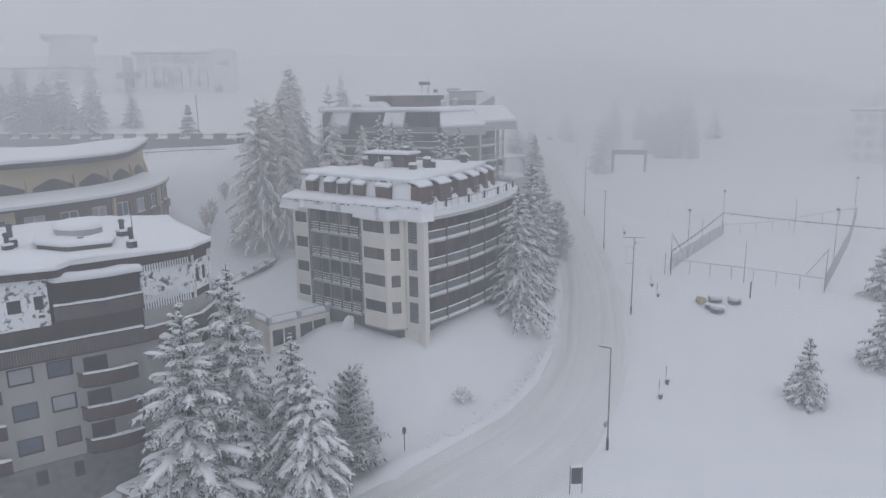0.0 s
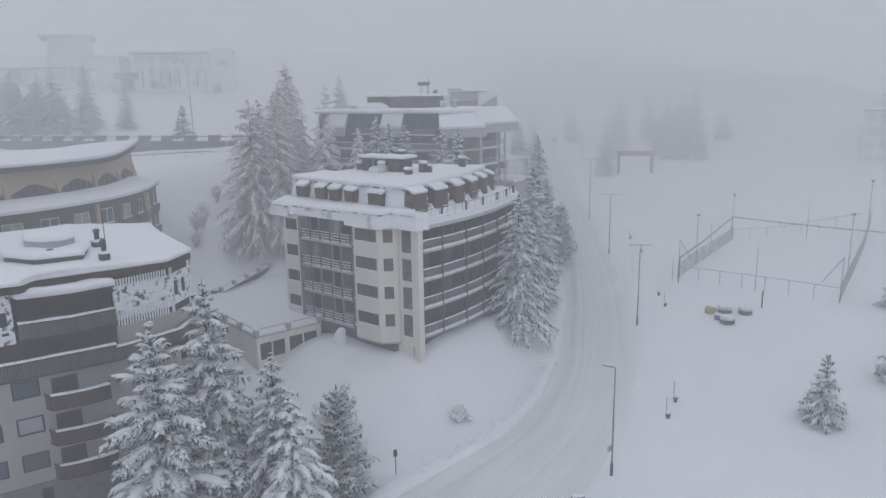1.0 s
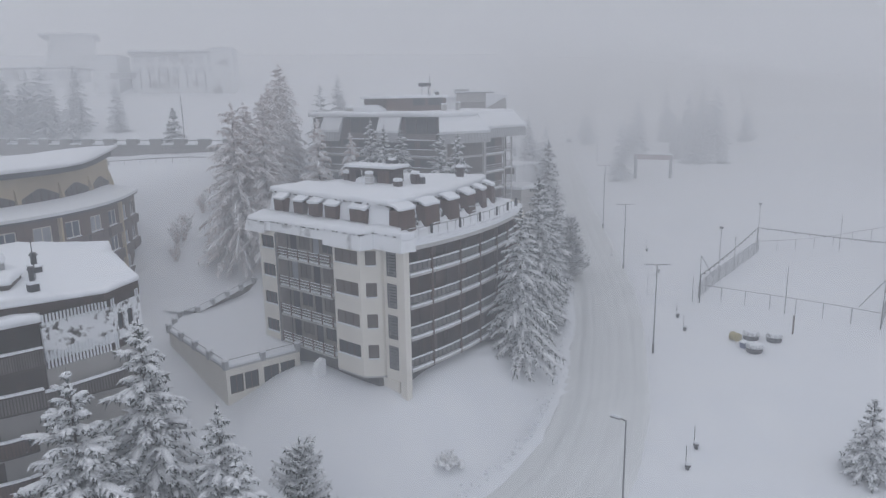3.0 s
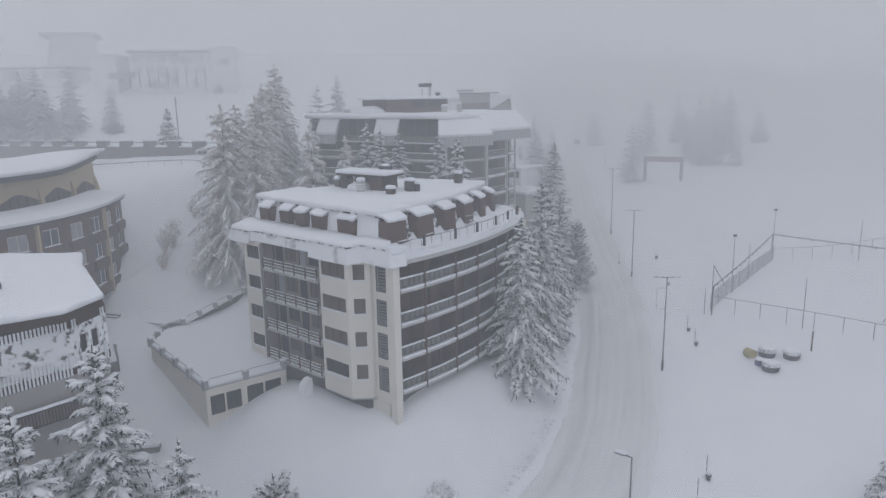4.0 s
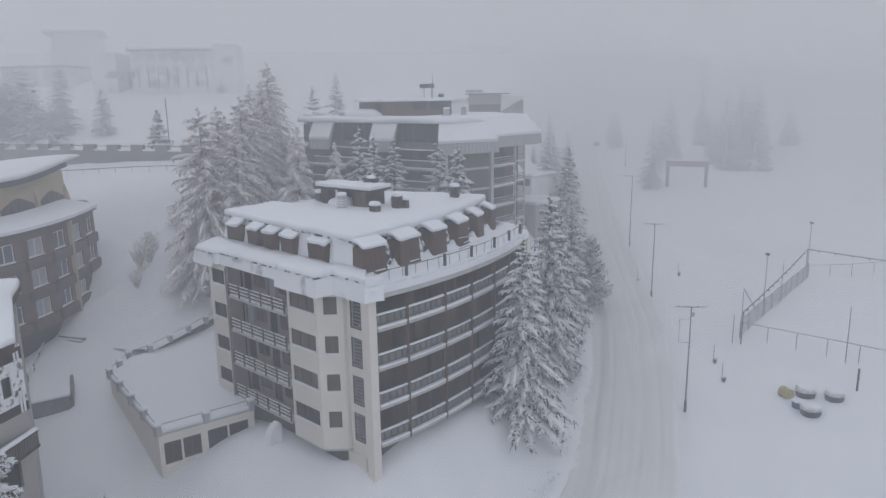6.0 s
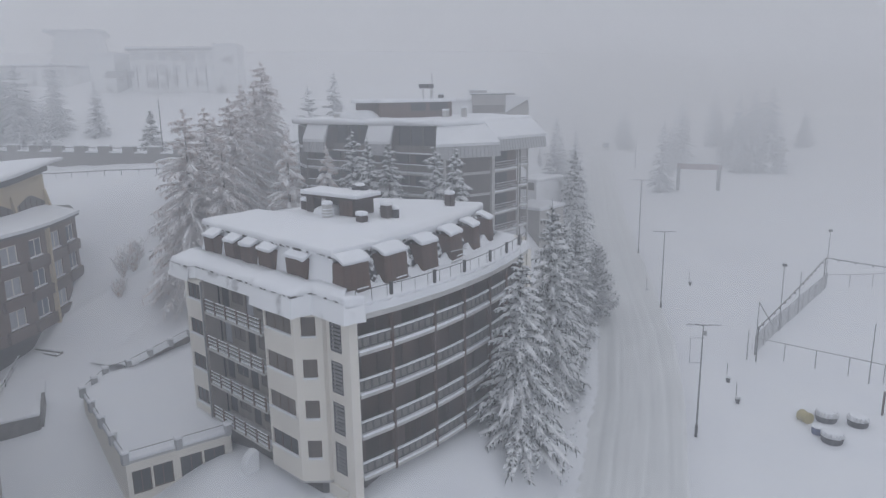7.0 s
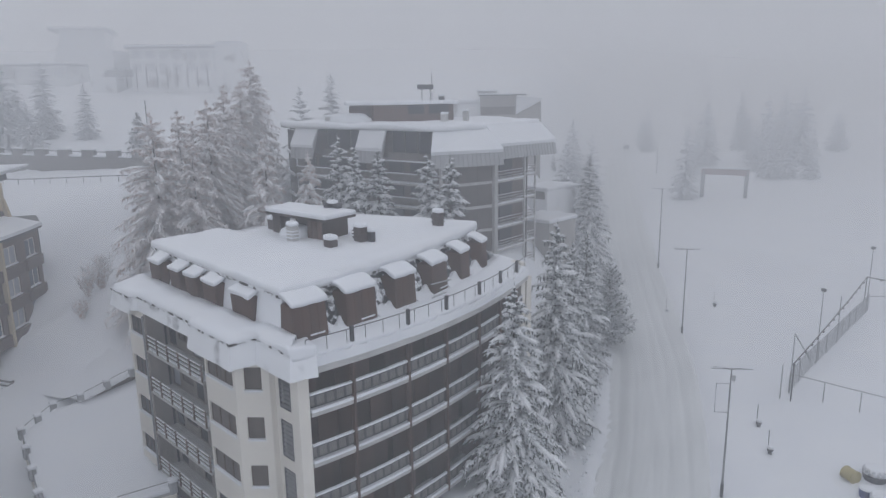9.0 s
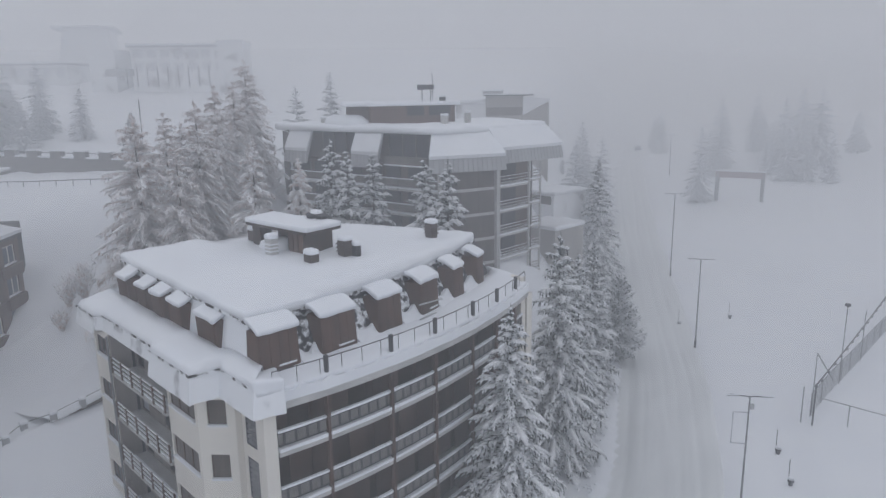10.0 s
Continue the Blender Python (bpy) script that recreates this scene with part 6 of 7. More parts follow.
plant(MODELS, [
    ("c", -46.2, 26.7, 12.3, 1.0, 0), ("a", -47.3, 31.7, 14.0, 1.0, 40), ("b", -42.6, 33.9, 8.6, 0.95, 10),
    ("d", -40.3, 33.5, 5.4, 1.0, 0), ("e", -41.8, 39.5, 4.1, 0.95, 0),
    ("b", -44.5, 71.3, 16.3, 0.88, 200), ("a", -50.6, 84.4, 18.0, 0.76, 120), ("c", -55.8, 96.9, 14.8, 0.64, 70),
    ("e", -57.6, 104.6, 9.6, 0.9, 60), ("a", -53.2, 90.5, 15.0, 0.74, 250),
    ("o", -79.7, 74.2, 24.8, 1.0, 0), ("o", -76.4, 77.2, 22.9, 0.95, 80), ("n", -76.2, 80.8, 24.5, 0.95, 140), ("n", -72.8, 83.4, 23.2, 1.0, 30),
    ("n", -67.3, 85.3, 22.8, 1.05, 300), ("n", -64.0, 85.2, 22.8, 0.95, 170), ("n", -73.6, 80.9, 23.6, 0.85, 260), ("n", -75.0, 79.0, 18.6, 1.0, 200),
    ("l", -87.5, 66.2, 27.2, 1.0, 0), ("m", -91.5, 70.8, 27.2, 0.95, 130), ("l", -92.2, 74.6, 28.4, 0.9, 60), ("m", -97.5, 79.5, 30.0, 0.9, 200),
    ("l", -106, 88.3, 33.6, 0.95, 20), ("m", -84.5, 68.8, 24.6, 0.9, 90), ("l", -96, 74.5, 26.0, 0.9, 280), ("m", -101.5, 84.0, 30.5, 0.85, 310),
    ("f", -107.5, 103.1, 32.3, 0.9, 0), ("g", -100.2, 92.4, 30.0, 0.95, 50), ("f", -103.2, 100, 28.5, 0.9, 100),
    ("s", -12.2, 75.4, 2.3, 1.0, 0), ("s", -9.3, 106, 7.2, 1.1, 100), ("s", -6.7, 85.6, 4.9, 1.1, 200),
    ("s", -131.5, 82.2, 26.2, 1.0, 40),
    ("f", -93.2, 154.5, 20.5, 0.85, 200), ("g", -105, 165, 23.0, 0.9, 20), ("f", -100, 159.5, 19.0, 0.9, 80), ("g", -99, 150, 17.0, 0.9, 150),
    ("g", -85.7, 179.6, 21.8, 0.9, 140), ("a", -74.4, 125.3, 19.6, 0.8, 33), ("f", -81, 129, 21.6, 1.0, 77), ("g", -78, 131, 19.0, 1.0, 17),
], 0.15)
rnd = random.Random(5)
rows = []
for k in range(20):                                   # the wood beyond the field
    u = rnd.random() * 0.66
    x, y = -132 + 100 * u + rnd.uniform(-6, 6), 200 + 46 * rnd.random() + 12 * u
    rows.append((rnd.choice("fg"), x, y, ground_z(x, y) + rnd.uniform(9, 20), rnd.uniform(0.8, 1.25), rnd.uniform(0, 360)))
rows = [r for r in rows if r[1] > road_x(r[2]) + 9]
for k in range(26):                                   # the clump on the hill behind the wall
    x = -151 - 40 * rnd.random()
    y = 49.6 + (x + 192) * 0.4295 + 3 + 12 * rnd.random()
    rows.append((rnd.choice("fg"), x, y, ground_z(x, y) + rnd.uniform(6, 13.5), rnd.uniform(1.0, 1.4), rnd.uniform(0, 360)))
for k in range(3):
    x, y = -44 + 22 * rnd.random(), 232 + 20 * rnd.random()
    rows.append((rnd.choice("fg"), x, y, ground_z(x, y) + rnd.uniform(12, 17), rnd.uniform(0.8, 1.1), rnd.uniform(0, 360)))
for k, x, y, top, width, turn in rows:
    ob, h = MODELS[k]
    g = ground_z(x, y) - 0.2
    s = (top - g) / h
    copy_thing(ob, Matrix.Translation((x, y, g)) @ Matrix.Rotation(radians(turn), 4, "Z") @ Matrix.Diagonal((s * width, s * width, s, 1)))
for ob, m in later:
    ob.matrix_basis = m


def shrub(x, y, h, w, seed, label, snow=1.0):
    rnd = random.Random(seed)
    g = ground_z(x, y)
    root = thing("shrub", (x, y, g), label, "shrub", "shrubs")
    V, F, S, T = [], [], [], []
    for k in range(46):
        a = rnd.random() * 6.28
        d = Vector((math.cos(a) * w / h * rnd.random(), math.sin(a) * w / h * rnd.random(), 1)).normalized()
        ln = h * rnd.uniform(0.5, 1.05)
        p = Vector((rnd.uniform(-0.2, 0.2), rnd.uniform(-0.2, 0.2), -0.1))
        spindle(V, F, p, d, ln, 0.03, 4, 1.0)
        for q in range(4):
            s = p + d * ln * rnd.uniform(0.4, 0.95)
            e = (d + Vector((rnd.uniform(-1, 1), rnd.uniform(-1, 1), rnd.uniform(-0.2, 0.6)))).normalized()
            spindle(V, F, s, e, 0.4 * h * rnd.uniform(0.4, 1), 0.03, 4, 1.0)
            if rnd.random() < snow * 0.6:
                spindle(S, T, s, e, 0.3 * h * rnd.uniform(0.4, 1), 0.13, 5, 0.7)
    for k in range(int(30 * (snow - 1))):
        a, q = rnd.random() * 6.28, rnd.random() ** 0.5 * w * 0.55
        spindle(S, T, Vector((math.cos(a) * q, math.sin(a) * q, h * rnd.uniform(0.1, 0.75) * (1 - 0.5 * q / w))), Vector((math.cos(a), math.sin(a), 0.2)), 0.6, 0.26, 6, 0.8, 0.5)
    mesh_part("twig_mass", V, F, LARCH, root)["kind"] = "stuff"
    mesh_part("snow_load", S, T, SNOW_TREE, root, "", True)
    return root


shrub(-40.4, 54.2, 1.6, 1.7, 3, "half-buried shrub coated in snow", 2.0)
for i, (x, y, h) in enumerate(((-96, 62.5, 4.2), (-94.5, 60.5, 3.4), (-101.5, 69, 3.0), (-92.5, 59, 2.4))):
    shrub(x, y, h, h * 0.55, 20 + i, "bare frosted shrub on the slope", 0.6)


# ---- street lamps and roadside things ----
def street_lamp(x, y, top, arms, label, turn=0.0, banner=False):
    g = ground_z(x, y)
    root = thing("street_lamp", (x, y, g), label, "street lamp", "street lamps")
    bm = bmesh.new()
    tube(bm, [(x, y, g - 0.5), (x, y, top)], 0.09, 10, 0.05)
    mast = part("mast", bm, GALV, root)
    bm = bmesh.new()
    tube(bm, [(x, y, g - 0.3), (x, y, g + 1.1)], 0.13, 10)
    part("mast_base", bm, METAL, root)
    for k in range(arms):
        a = radians(turn + 180 * k)
        d = Vector((math.cos(a), math.sin(a), 0))
        p = Vector((x, y, top - 0.05))
        bm = bmesh.new()
        reach = 0.6 if arms == 2 else 0.0
        tube(bm, [p, p + d * 0.35 + Vector((0, 0, 0.05)), p + d * (0.7 + reach) + Vector((0, 0, 0.06 + 0.08 * k * (arms - 1)))], 0.04, 6)
        arm = part("arm", bm, METAL, root)
        bm = bmesh.new()
        c = p + d * (0.75 + reach * 0.55) + Vector((0, 0, 0.06))
        slim = 0.5 if arms == 2 else 1.0
        obox(bm, (c - d * 0.35), (c + d * 0.4), -0.16 * slim, 0.16 * slim, c.z - 0.06 * slim, c.z + 0.06 * slim)
        bmesh.ops.bevel(bm, geom=list(bm.edges), offset=0.02, segments=2, affect="EDGES")
        part("lamp_head", bm, GALV, arm)
        bm = bmesh.new()
        obox(bm, (c - d * 0.36), (c + d * 0.41), -0.17 * slim, 0.17 * slim, c.z + 0.064 * slim, c.z + 0.17 * slim)
        bmesh.ops.bevel(bm, geom=[e for e in bm.edges if e.verts[0].co.z > c.z + 0.1 and e.verts[1].co.z > c.z + 0.1], offset=0.06 * slim, segments=2, affect="EDGES")
        part("snow_cap", bm, SNOW, arm)
    if arms == 2 and banner:                              # a pale hoop for banners, hung on the mast
        a = radians(turn + 180)
        d = Vector((math.cos(a), math.sin(a), 0))
        bm = bmesh.new()
        p = Vector((x, y, top - 1.2))
        tube(bm, [p, p + d * 1.0, p + d * 1.0 - Vector((0, 0, 2.3)), p - Vector((0, 0, 2.3))], 0.035, 6)
        part("banner_frame", bm, PALE_TONE, root, "pale empty banner frame")
        bm = bmesh.new()
        c = p - d * 0.2 + Vector((0, 0, 0.45))
        obox(bm, c - d * 0.12, c + d * 0.12, -0.1, 0.1, c.z - 0.2, c.z + 0.2)
        bmesh.ops.bevel(bm, geom=list(bm.edges), offset=0.03, segments=1, affect="EDGES")
        part("sensor_box", bm, SHEET, root)
    return root


street_lamp(-24.35, 54.5, 4.98, 1, "slim dark street lamp with a short arm", 180)
street_lamp(-35.75, 85.95, 8.45, 2, "slim grey street lamp with a crossbar and banner frame", 38, True)
street_lamp(-52.6, 112.95, 10.5, 2, "slim dark street lamp with two arms", 38)
street_lamp(-66.9, 133.6, 14.2, 2, "slim dark street lamp with two arms", 38)
street_lamp(-105, 203, 18.0, 2, "distant slim street lamp with two arms", 38)
_l = thing("control_box", (-24.35, 54.5, ground_z(-24.35, 54.5) + 2.2), "small pale box strapped to a lamp mast", "box")
bm = bmesh.new()
_z = ground_z(-24.35, 54.5) + 2.2
box(bm, -24.72, 54.3, _z, -24.48, 54.7, _z + 0.45)
bmesh.ops.bevel(bm, geom=list(bm.edges), offset=0.03, segments=2, affect="EDGES")
part("casing", bm, SHEET, _l)


def hydrant(x, y):
    g = ground_z(x, y)
    root = thing("hydrant", (x, y, g), "small dark hydrant in the snow with a marker rod", "hydrant", "hydrants along the path")
    bm = bmesh.new()
    tube(bm, [(x, y, g - 0.3), (x, y, g + 0.5)], 0.17, 10)
    tube(bm, [(x, y, g + 0.28), (x, y, g + 0.42)], 0.25, 10)
    part("body", bm, METAL, root)
    part("snow_cap", snow_cap([(x + 0.25 * math.cos(a), y + 0.25 * math.sin(a)) for a in np.linspace(0, 5.6, 9)], g + 0.48, 0.22, 0.12, 0.01), SNOW, root)
    bm = bmesh.new()
    tube(bm, [(x - 0.3, y + 0.4, g - 0.2), (x - 0.34, y + 0.42, g + 1.9)], 0.03, 5)
    part("marker_rod", bm, METAL, root)


for x, y in ((-24.6, 69.8), (-24.0, 66.3), (-35.2, 94.1), (-37.6, 97.8), (-53.2, 123.1), (-57.3, 118.2)):
    hydrant(x, y)

g = ground_z(-40.0, 44.4)
sg = thing("road_sign", (-40, 44.4, g), "small dark sign on a thin post in the snow", "sign")
bm = bmesh.new()
tube(bm, [(-40, 44.4, g - 0.4), (-40, 44.4, g + 2.4)], 0.045, 8)
part("post", bm, METAL, sg)
bm = bmesh.new()
obox(bm, (-40.12, 44.28), (-39.88, 44.52), 0.05, 0.09, g + 1.75, g + 2.35)
part("sign_plate", bm, METAL, sg)

g = ground_z(-23.8, 47.2)
ib = thing("notice_board", (-23.8, 47.2, g), "grey notice board on posts beside the road", "notice board")
bm = bmesh.new()
obox(bm, (-24.05, 46.95), (-23.4, 47.55), 0, 0.1, g + 0.9, g + 2.4)
part("panel", bm, SHEET, ib)
bm = bmesh.new()
obox(bm, (-24.02, 46.98), (-23.43, 47.52), 0.104, 0.12, g + 0.95, g + 2.35)
part("panel_face", bm, METAL, ib)
for dx, dy in ((-24.1, 46.9), (-23.35, 47.6)):
    bm = bmesh.new()
    tube(bm, [(dx, dy, g - 0.3), (dx, dy, g + 2.5)], 0.04, 6)
    part("post", bm, METAL, ib)
bm = bmesh.new()
obox(bm, (-24.1, 46.9), (-23.35, 47.6), -0.06, 0.16, g + 2.41, g + 2.55)
part("snow_cap", bm, SNOW, ib)


# ---- play tubs in the field ----
def tub(x, y, r, h, m, label, cap=0.3):
    g = ground_z(x, y)
    root = thing("play_tub", (x, y, g), label, "tub", "play tubs in the snow")
    bm = bmesh.new()
    tube(bm, [(x, y, g - 0.2), (x, y, g + h * 0.5), (x, y, g + h)], r * 0.88, 16, r)
    bmesh.ops.bevel(bm, geom=[e for e in bm.edges if e.verts[0].co.z > g + h - 0.01 and e.verts[1].co.z > g + h - 0.01], offset=0.06, segments=2, affect="EDGES")
    part("body", bm, m, root)
    if cap:
        part("snow_cap", snow_cap([(x + r * 1.02 * math.cos(a), y + r * 1.02 * math.sin(a)) for a in np.linspace(0, 5.9, 14)], g + h, cap, cap * 0.8, 0.05, 0.5), SNOW, root)


tub(-27.7, 95.4, 0.95, 0.5, METAL, "dark round tub heaped with snow", cap=0.55)
tub(-26.3, 92.0, 0.95, 0.5, METAL, "dark round tub heaped with snow", cap=0.5)
tub(-25.3, 96.0, 0.9, 0.5, METAL, "dark round tub heaped with snow", cap=0.5)
tub(-27.6, 92.6, 0.55, 0.6, PLASTIC_B, "small blue plastic tub with snow", cap=0.15)
g = ground_z(-29.1, 94.0)
yd = thing("yellow_drum", (-29.1, 94.0, g), "faded yellow drum lying in the snow", "drum", "play tubs in the snow")
bm = bmesh.new()
tube(bm, [(-29.5, 94.25, g + 0.42), (-28.7, 93.8, g + 0.42)], 0.5, 18)
part("body", bm, PLASTIC_Y, yd)
bm = bmesh.new()
for q in (0.02, 0.98):
    p = Vector((-29.5, 94.25, g + 0.42)).lerp(Vector((-28.7, 93.8, g + 0.42)), q)
    tube(bm, [p - Vector((0.05, -0.03, 0)), p + Vector((0.05, -0.03, 0))], 0.54, 18)
part("rim", bm, PLASTIC_Y, yd)
g = ground_z(-24.0, 98.8)
mp_ = thing("marker_post", (-24.0, 98.8, g), "plain dark wooden post in the snow", "post")
bm = bmesh.new()
tube(bm, [(-24.0, 98.8, g - 0.3), (-24.0, 98.8, g + 2.3)], 0.1, 8)
part("shaft", bm, WOOD, mp_)


# ---- the fenced court ----
def build_court():
    c = thing("sports_court", (-28, 122, 0), "snowed-in sports court with a wire fence and tall poles", "court")
    NL, NR, FL, FR = (-37.6, 105.0), (-15.9, 104.3), (-38.9, 136.5), (-18.8, 150.0)

    def fence(a, b, h, step, top_r=0.04, mesh=True, name="fence_run"):
        a, b = Vector(a), Vector(b)
        n = max(1, round((b - a).length / step))
        bm = bmesh.new()
        ps = [a.lerp(b, k / n) for k in range(n + 1)]
        gz = [ground_z(p.x, p.y) for p in ps]
        tube(bm, [(p.x, p.y, z + h) for p, z in zip(ps, gz)], top_r, 5)
        run = part(name, bm, GALV, c, "grey tubular fence rail")
        for p, z in zip(ps, gz):
            bm = bmesh.new()
            tube(bm, [(p.x, p.y, z - 0.3), (p.x, p.y, z + h)], 0.045, 6)
            part("post", bm, GALV, run)
        return run

    fence(NL, NR, 2.0, 2.9)
    fence(FL, FR, 1.9, 2.9)
    l1 = fence(NL, FL, 2.2, 3.2)
    r1 = fence(NR, FR, 2.4, 3.2)
    for run, a, b, h in ((l1, NL, FL, 2.1), (r1, NR, FR, 2.3)):   # close-set upright bars along the long sides
        a, b = Vector(a), Vector(b)
        n = int((b - a).length / 0.5)
        bm = bmesh.new()
        for k in range(n):
            p = a.lerp(b, (k + 0.5) / n)
            z = ground_z(p.x, p.y)
            box(bm, p.x - 0.03, p.y - 0.05, z, p.x + 0.03, p.y + 0.05, z + h)
        tagged(part("fence_infill", bm, SHEET, run, "close-set upright fence bars"), kind="stuff")
    for x, y, h in ((-37.8, 113.3, 8.0), (-38.8, 135.3, 8.4), (-26.3, 104.0, 6.2), (-17.8, 122.5, 8.6), (-18.8, 147.0, 8.5), (-38.2, 121.5, 5.6), (-27.5, 141.5, 6.6), (-37.9, 103.6, 3.4), (-37.6, 105.2, 6.0), (-15.9, 104.5, 6.2)):
        z = ground_z(x, y)
        bm = bmesh.new()
        tube(bm, [(x, y, z - 0.4), (x, y, z + h)], 0.06, 8, 0.04)
        p = part("pole", bm, GALV, c, "tall slim pole")
        if h > 7.5:
            bm = bmesh.new()
            obox(bm, (x - 0.25, y), (x + 0.25, y), -0.15, 0.15, z + h, z + h + 0.3)
            bmesh.ops.bevel(bm, geom=list(bm.edges), offset=0.05, segments=1, affect="EDGES")
            part("floodlight", bm, METAL, p, "small floodlight on the pole")
    for (x, y), (tx, ty) in (((-37.6, 105.2), (-37.3, 109.5)), ((-15.9, 104.5), (-18.5, 105.5))):
        bm = bmesh.new()
        tube(bm, [(x, y, ground_z(x, y) + 6.0), (tx, ty, ground_z(tx, ty) + 1.9)], 0.05, 6)
        part("brace", bm, GALV, c)
    # sagging snow-crusted net cable
    pts = [(-36.9, 103.5, 3.4)] + [(-36.9 + (-40.2 + 36.9) * f, 103.5 + 36.5 * f, 3.4 + 0.6 * f - 0.9 * f * (1 - f)) for f in np.linspace(0.05, 1, 15)]
    pts2 = [(-40.2, 140.0, 4.0)] + [(-40.2 + 33 * f, 140 + 0.6 * f, 4.0 - 0.9 * f * (1 - f) - 0.4 * f) for f in np.linspace(0.05, 1, 15)]
    for q in (pts, pts2):
        bm = bmesh.new()
        tube(bm, q, 0.07, 6)
        cb = part("net_cable", bm, METAL, c, "thick drooping net cable crusted with snow")
        for a in q[::1]:
            bm = bmesh.new()
            bmesh.ops.create_icosphere(bm, subdivisions=1, radius=0.17, matrix=Matrix.Translation(Vector(a) - Vector((0, 0, 0.14))))
            part("net_clump", bm, METAL, cb)
    for a in (pts2[0], pts2[-1], pts[0]):
        bm = bmesh.new()
        tube(bm, [(a[0], a[1], ground_z(a[0], a[1]) - 0.3), a], 0.07, 8)
        part("pole", bm, METAL, c)


build_court()


# ---- the start gate in the field ----
gp, gq = (-82.9, 182.0), (-74.6, 184.5)
gate = thing("gantry_gate", (-78.7, 183, ground_z(-78.7, 183)), "wide dark gantry with a faded red beam", "gate")
for p in (gp, gq):
    z = ground_z(*p)
    bm = bmesh.new()
    box(bm, p[0] - 0.3, p[1] - 0.3, z - 0.5, p[0] + 0.3, p[1] + 0.3, 12.0)
    part("gate_post", bm, GALV, gate)
bm = bmesh.new()
obox(bm, (-83.3, 181.9), (-74.2, 184.6), -0.3, 0.3, 11.0, 12.3)
part("beam", bm, BANNER, gate, "faded red beam")
part("snow_cap", snow_cap([(-83.3, 181.5), (-74.1, 184.2), (-74.3, 185.0), (-83.5, 182.3)], 12.3, 0.3, 0.15, 0.04, 1.0), SNOW, gate)


# ---- the crenellated wall on the hillside ----
def build_battlement():
    a, b = Vector((-192, 49.6)), Vector((-104, 87.4))
    t = (b - a).normalized()
    n = Vector((t.y, -t.x))
    w = thing("terrace_wall", (-150, 68, 16), "long dark stone terrace wall with block-like merlons", "wall")
    bm = bmesh.new()
    obox(bm, a, b, -0.6, 0.0, 14.5, 19.7)
    part("wall_body", bm, STONE, w)
    bm = bmesh.new()
    obox(bm, a, b, -2.0, 0.06, 19.704, 19.95)
    part("wall_snow", bm, SNOW, w)
    ln = (b - a).length
    k = 0.0
    while k < ln - 3:
        p, q = a + t * k, a + t * (k + 2.5)
        bm = bmesh.new()
        obox(bm, p, q, -0.7, 0.1, 19.6, 20.75)
        bmesh.ops.bevel(bm, geom=list(bm.edges), offset=0.06, segments=1, affect="EDGES")
        m = part("merlon", bm, STONE, w)
        bm = bmesh.new()
        obox(bm, p, q, -0.75, 0.12, 20.754, 20.95)
        part("snow_cap", bm, SNOW, m)
        bm = bmesh.new()
        tube(bm, [(*q, 20.5), (*(a + t * (k + 5.2)), 20.5)], 0.06, 5)
        part("rail", bm, METAL, w)
        k += 5.2
    f = thing("slope_fence", (-140, 70, 15), "thin low fence along the snowy slope", "fence")
    for k in range(26):
        p, q = a + t * (k * 3.3) + n * 9, a + t * (k * 3.3 + 3.3) + n * 9
        zp, zq = ground_z(p.x, p.y), ground_z(q.x, q.y)
        bm = bmesh.new()
        tube(bm, [(p.x, p.y, zp - 0.2), (p.x, p.y, zp + 0.9)], 0.05, 5)
        part("post", bm, METAL, f)
        bm = bmesh.new()
        tube(bm, [(p.x, p.y, zp + 0.8), (q.x, q.y, zq + 0.8)], 0.06, 5)
        part("rail", bm, METAL, f)
    p = Vector((-128.5, 82.5))
    pl = thing("flag_pole", (p.x, p.y, ground_z(p.x, p.y)), "bare thin pole on the hillside", "pole")
    bm = bmesh.new()
    tube(bm, [(p.x, p.y, ground_z(p.x, p.y) - 0.3), (p.x, p.y, 28.3)], 0.07, 6)
    part("shaft", bm, METAL, pl)


build_battlement()


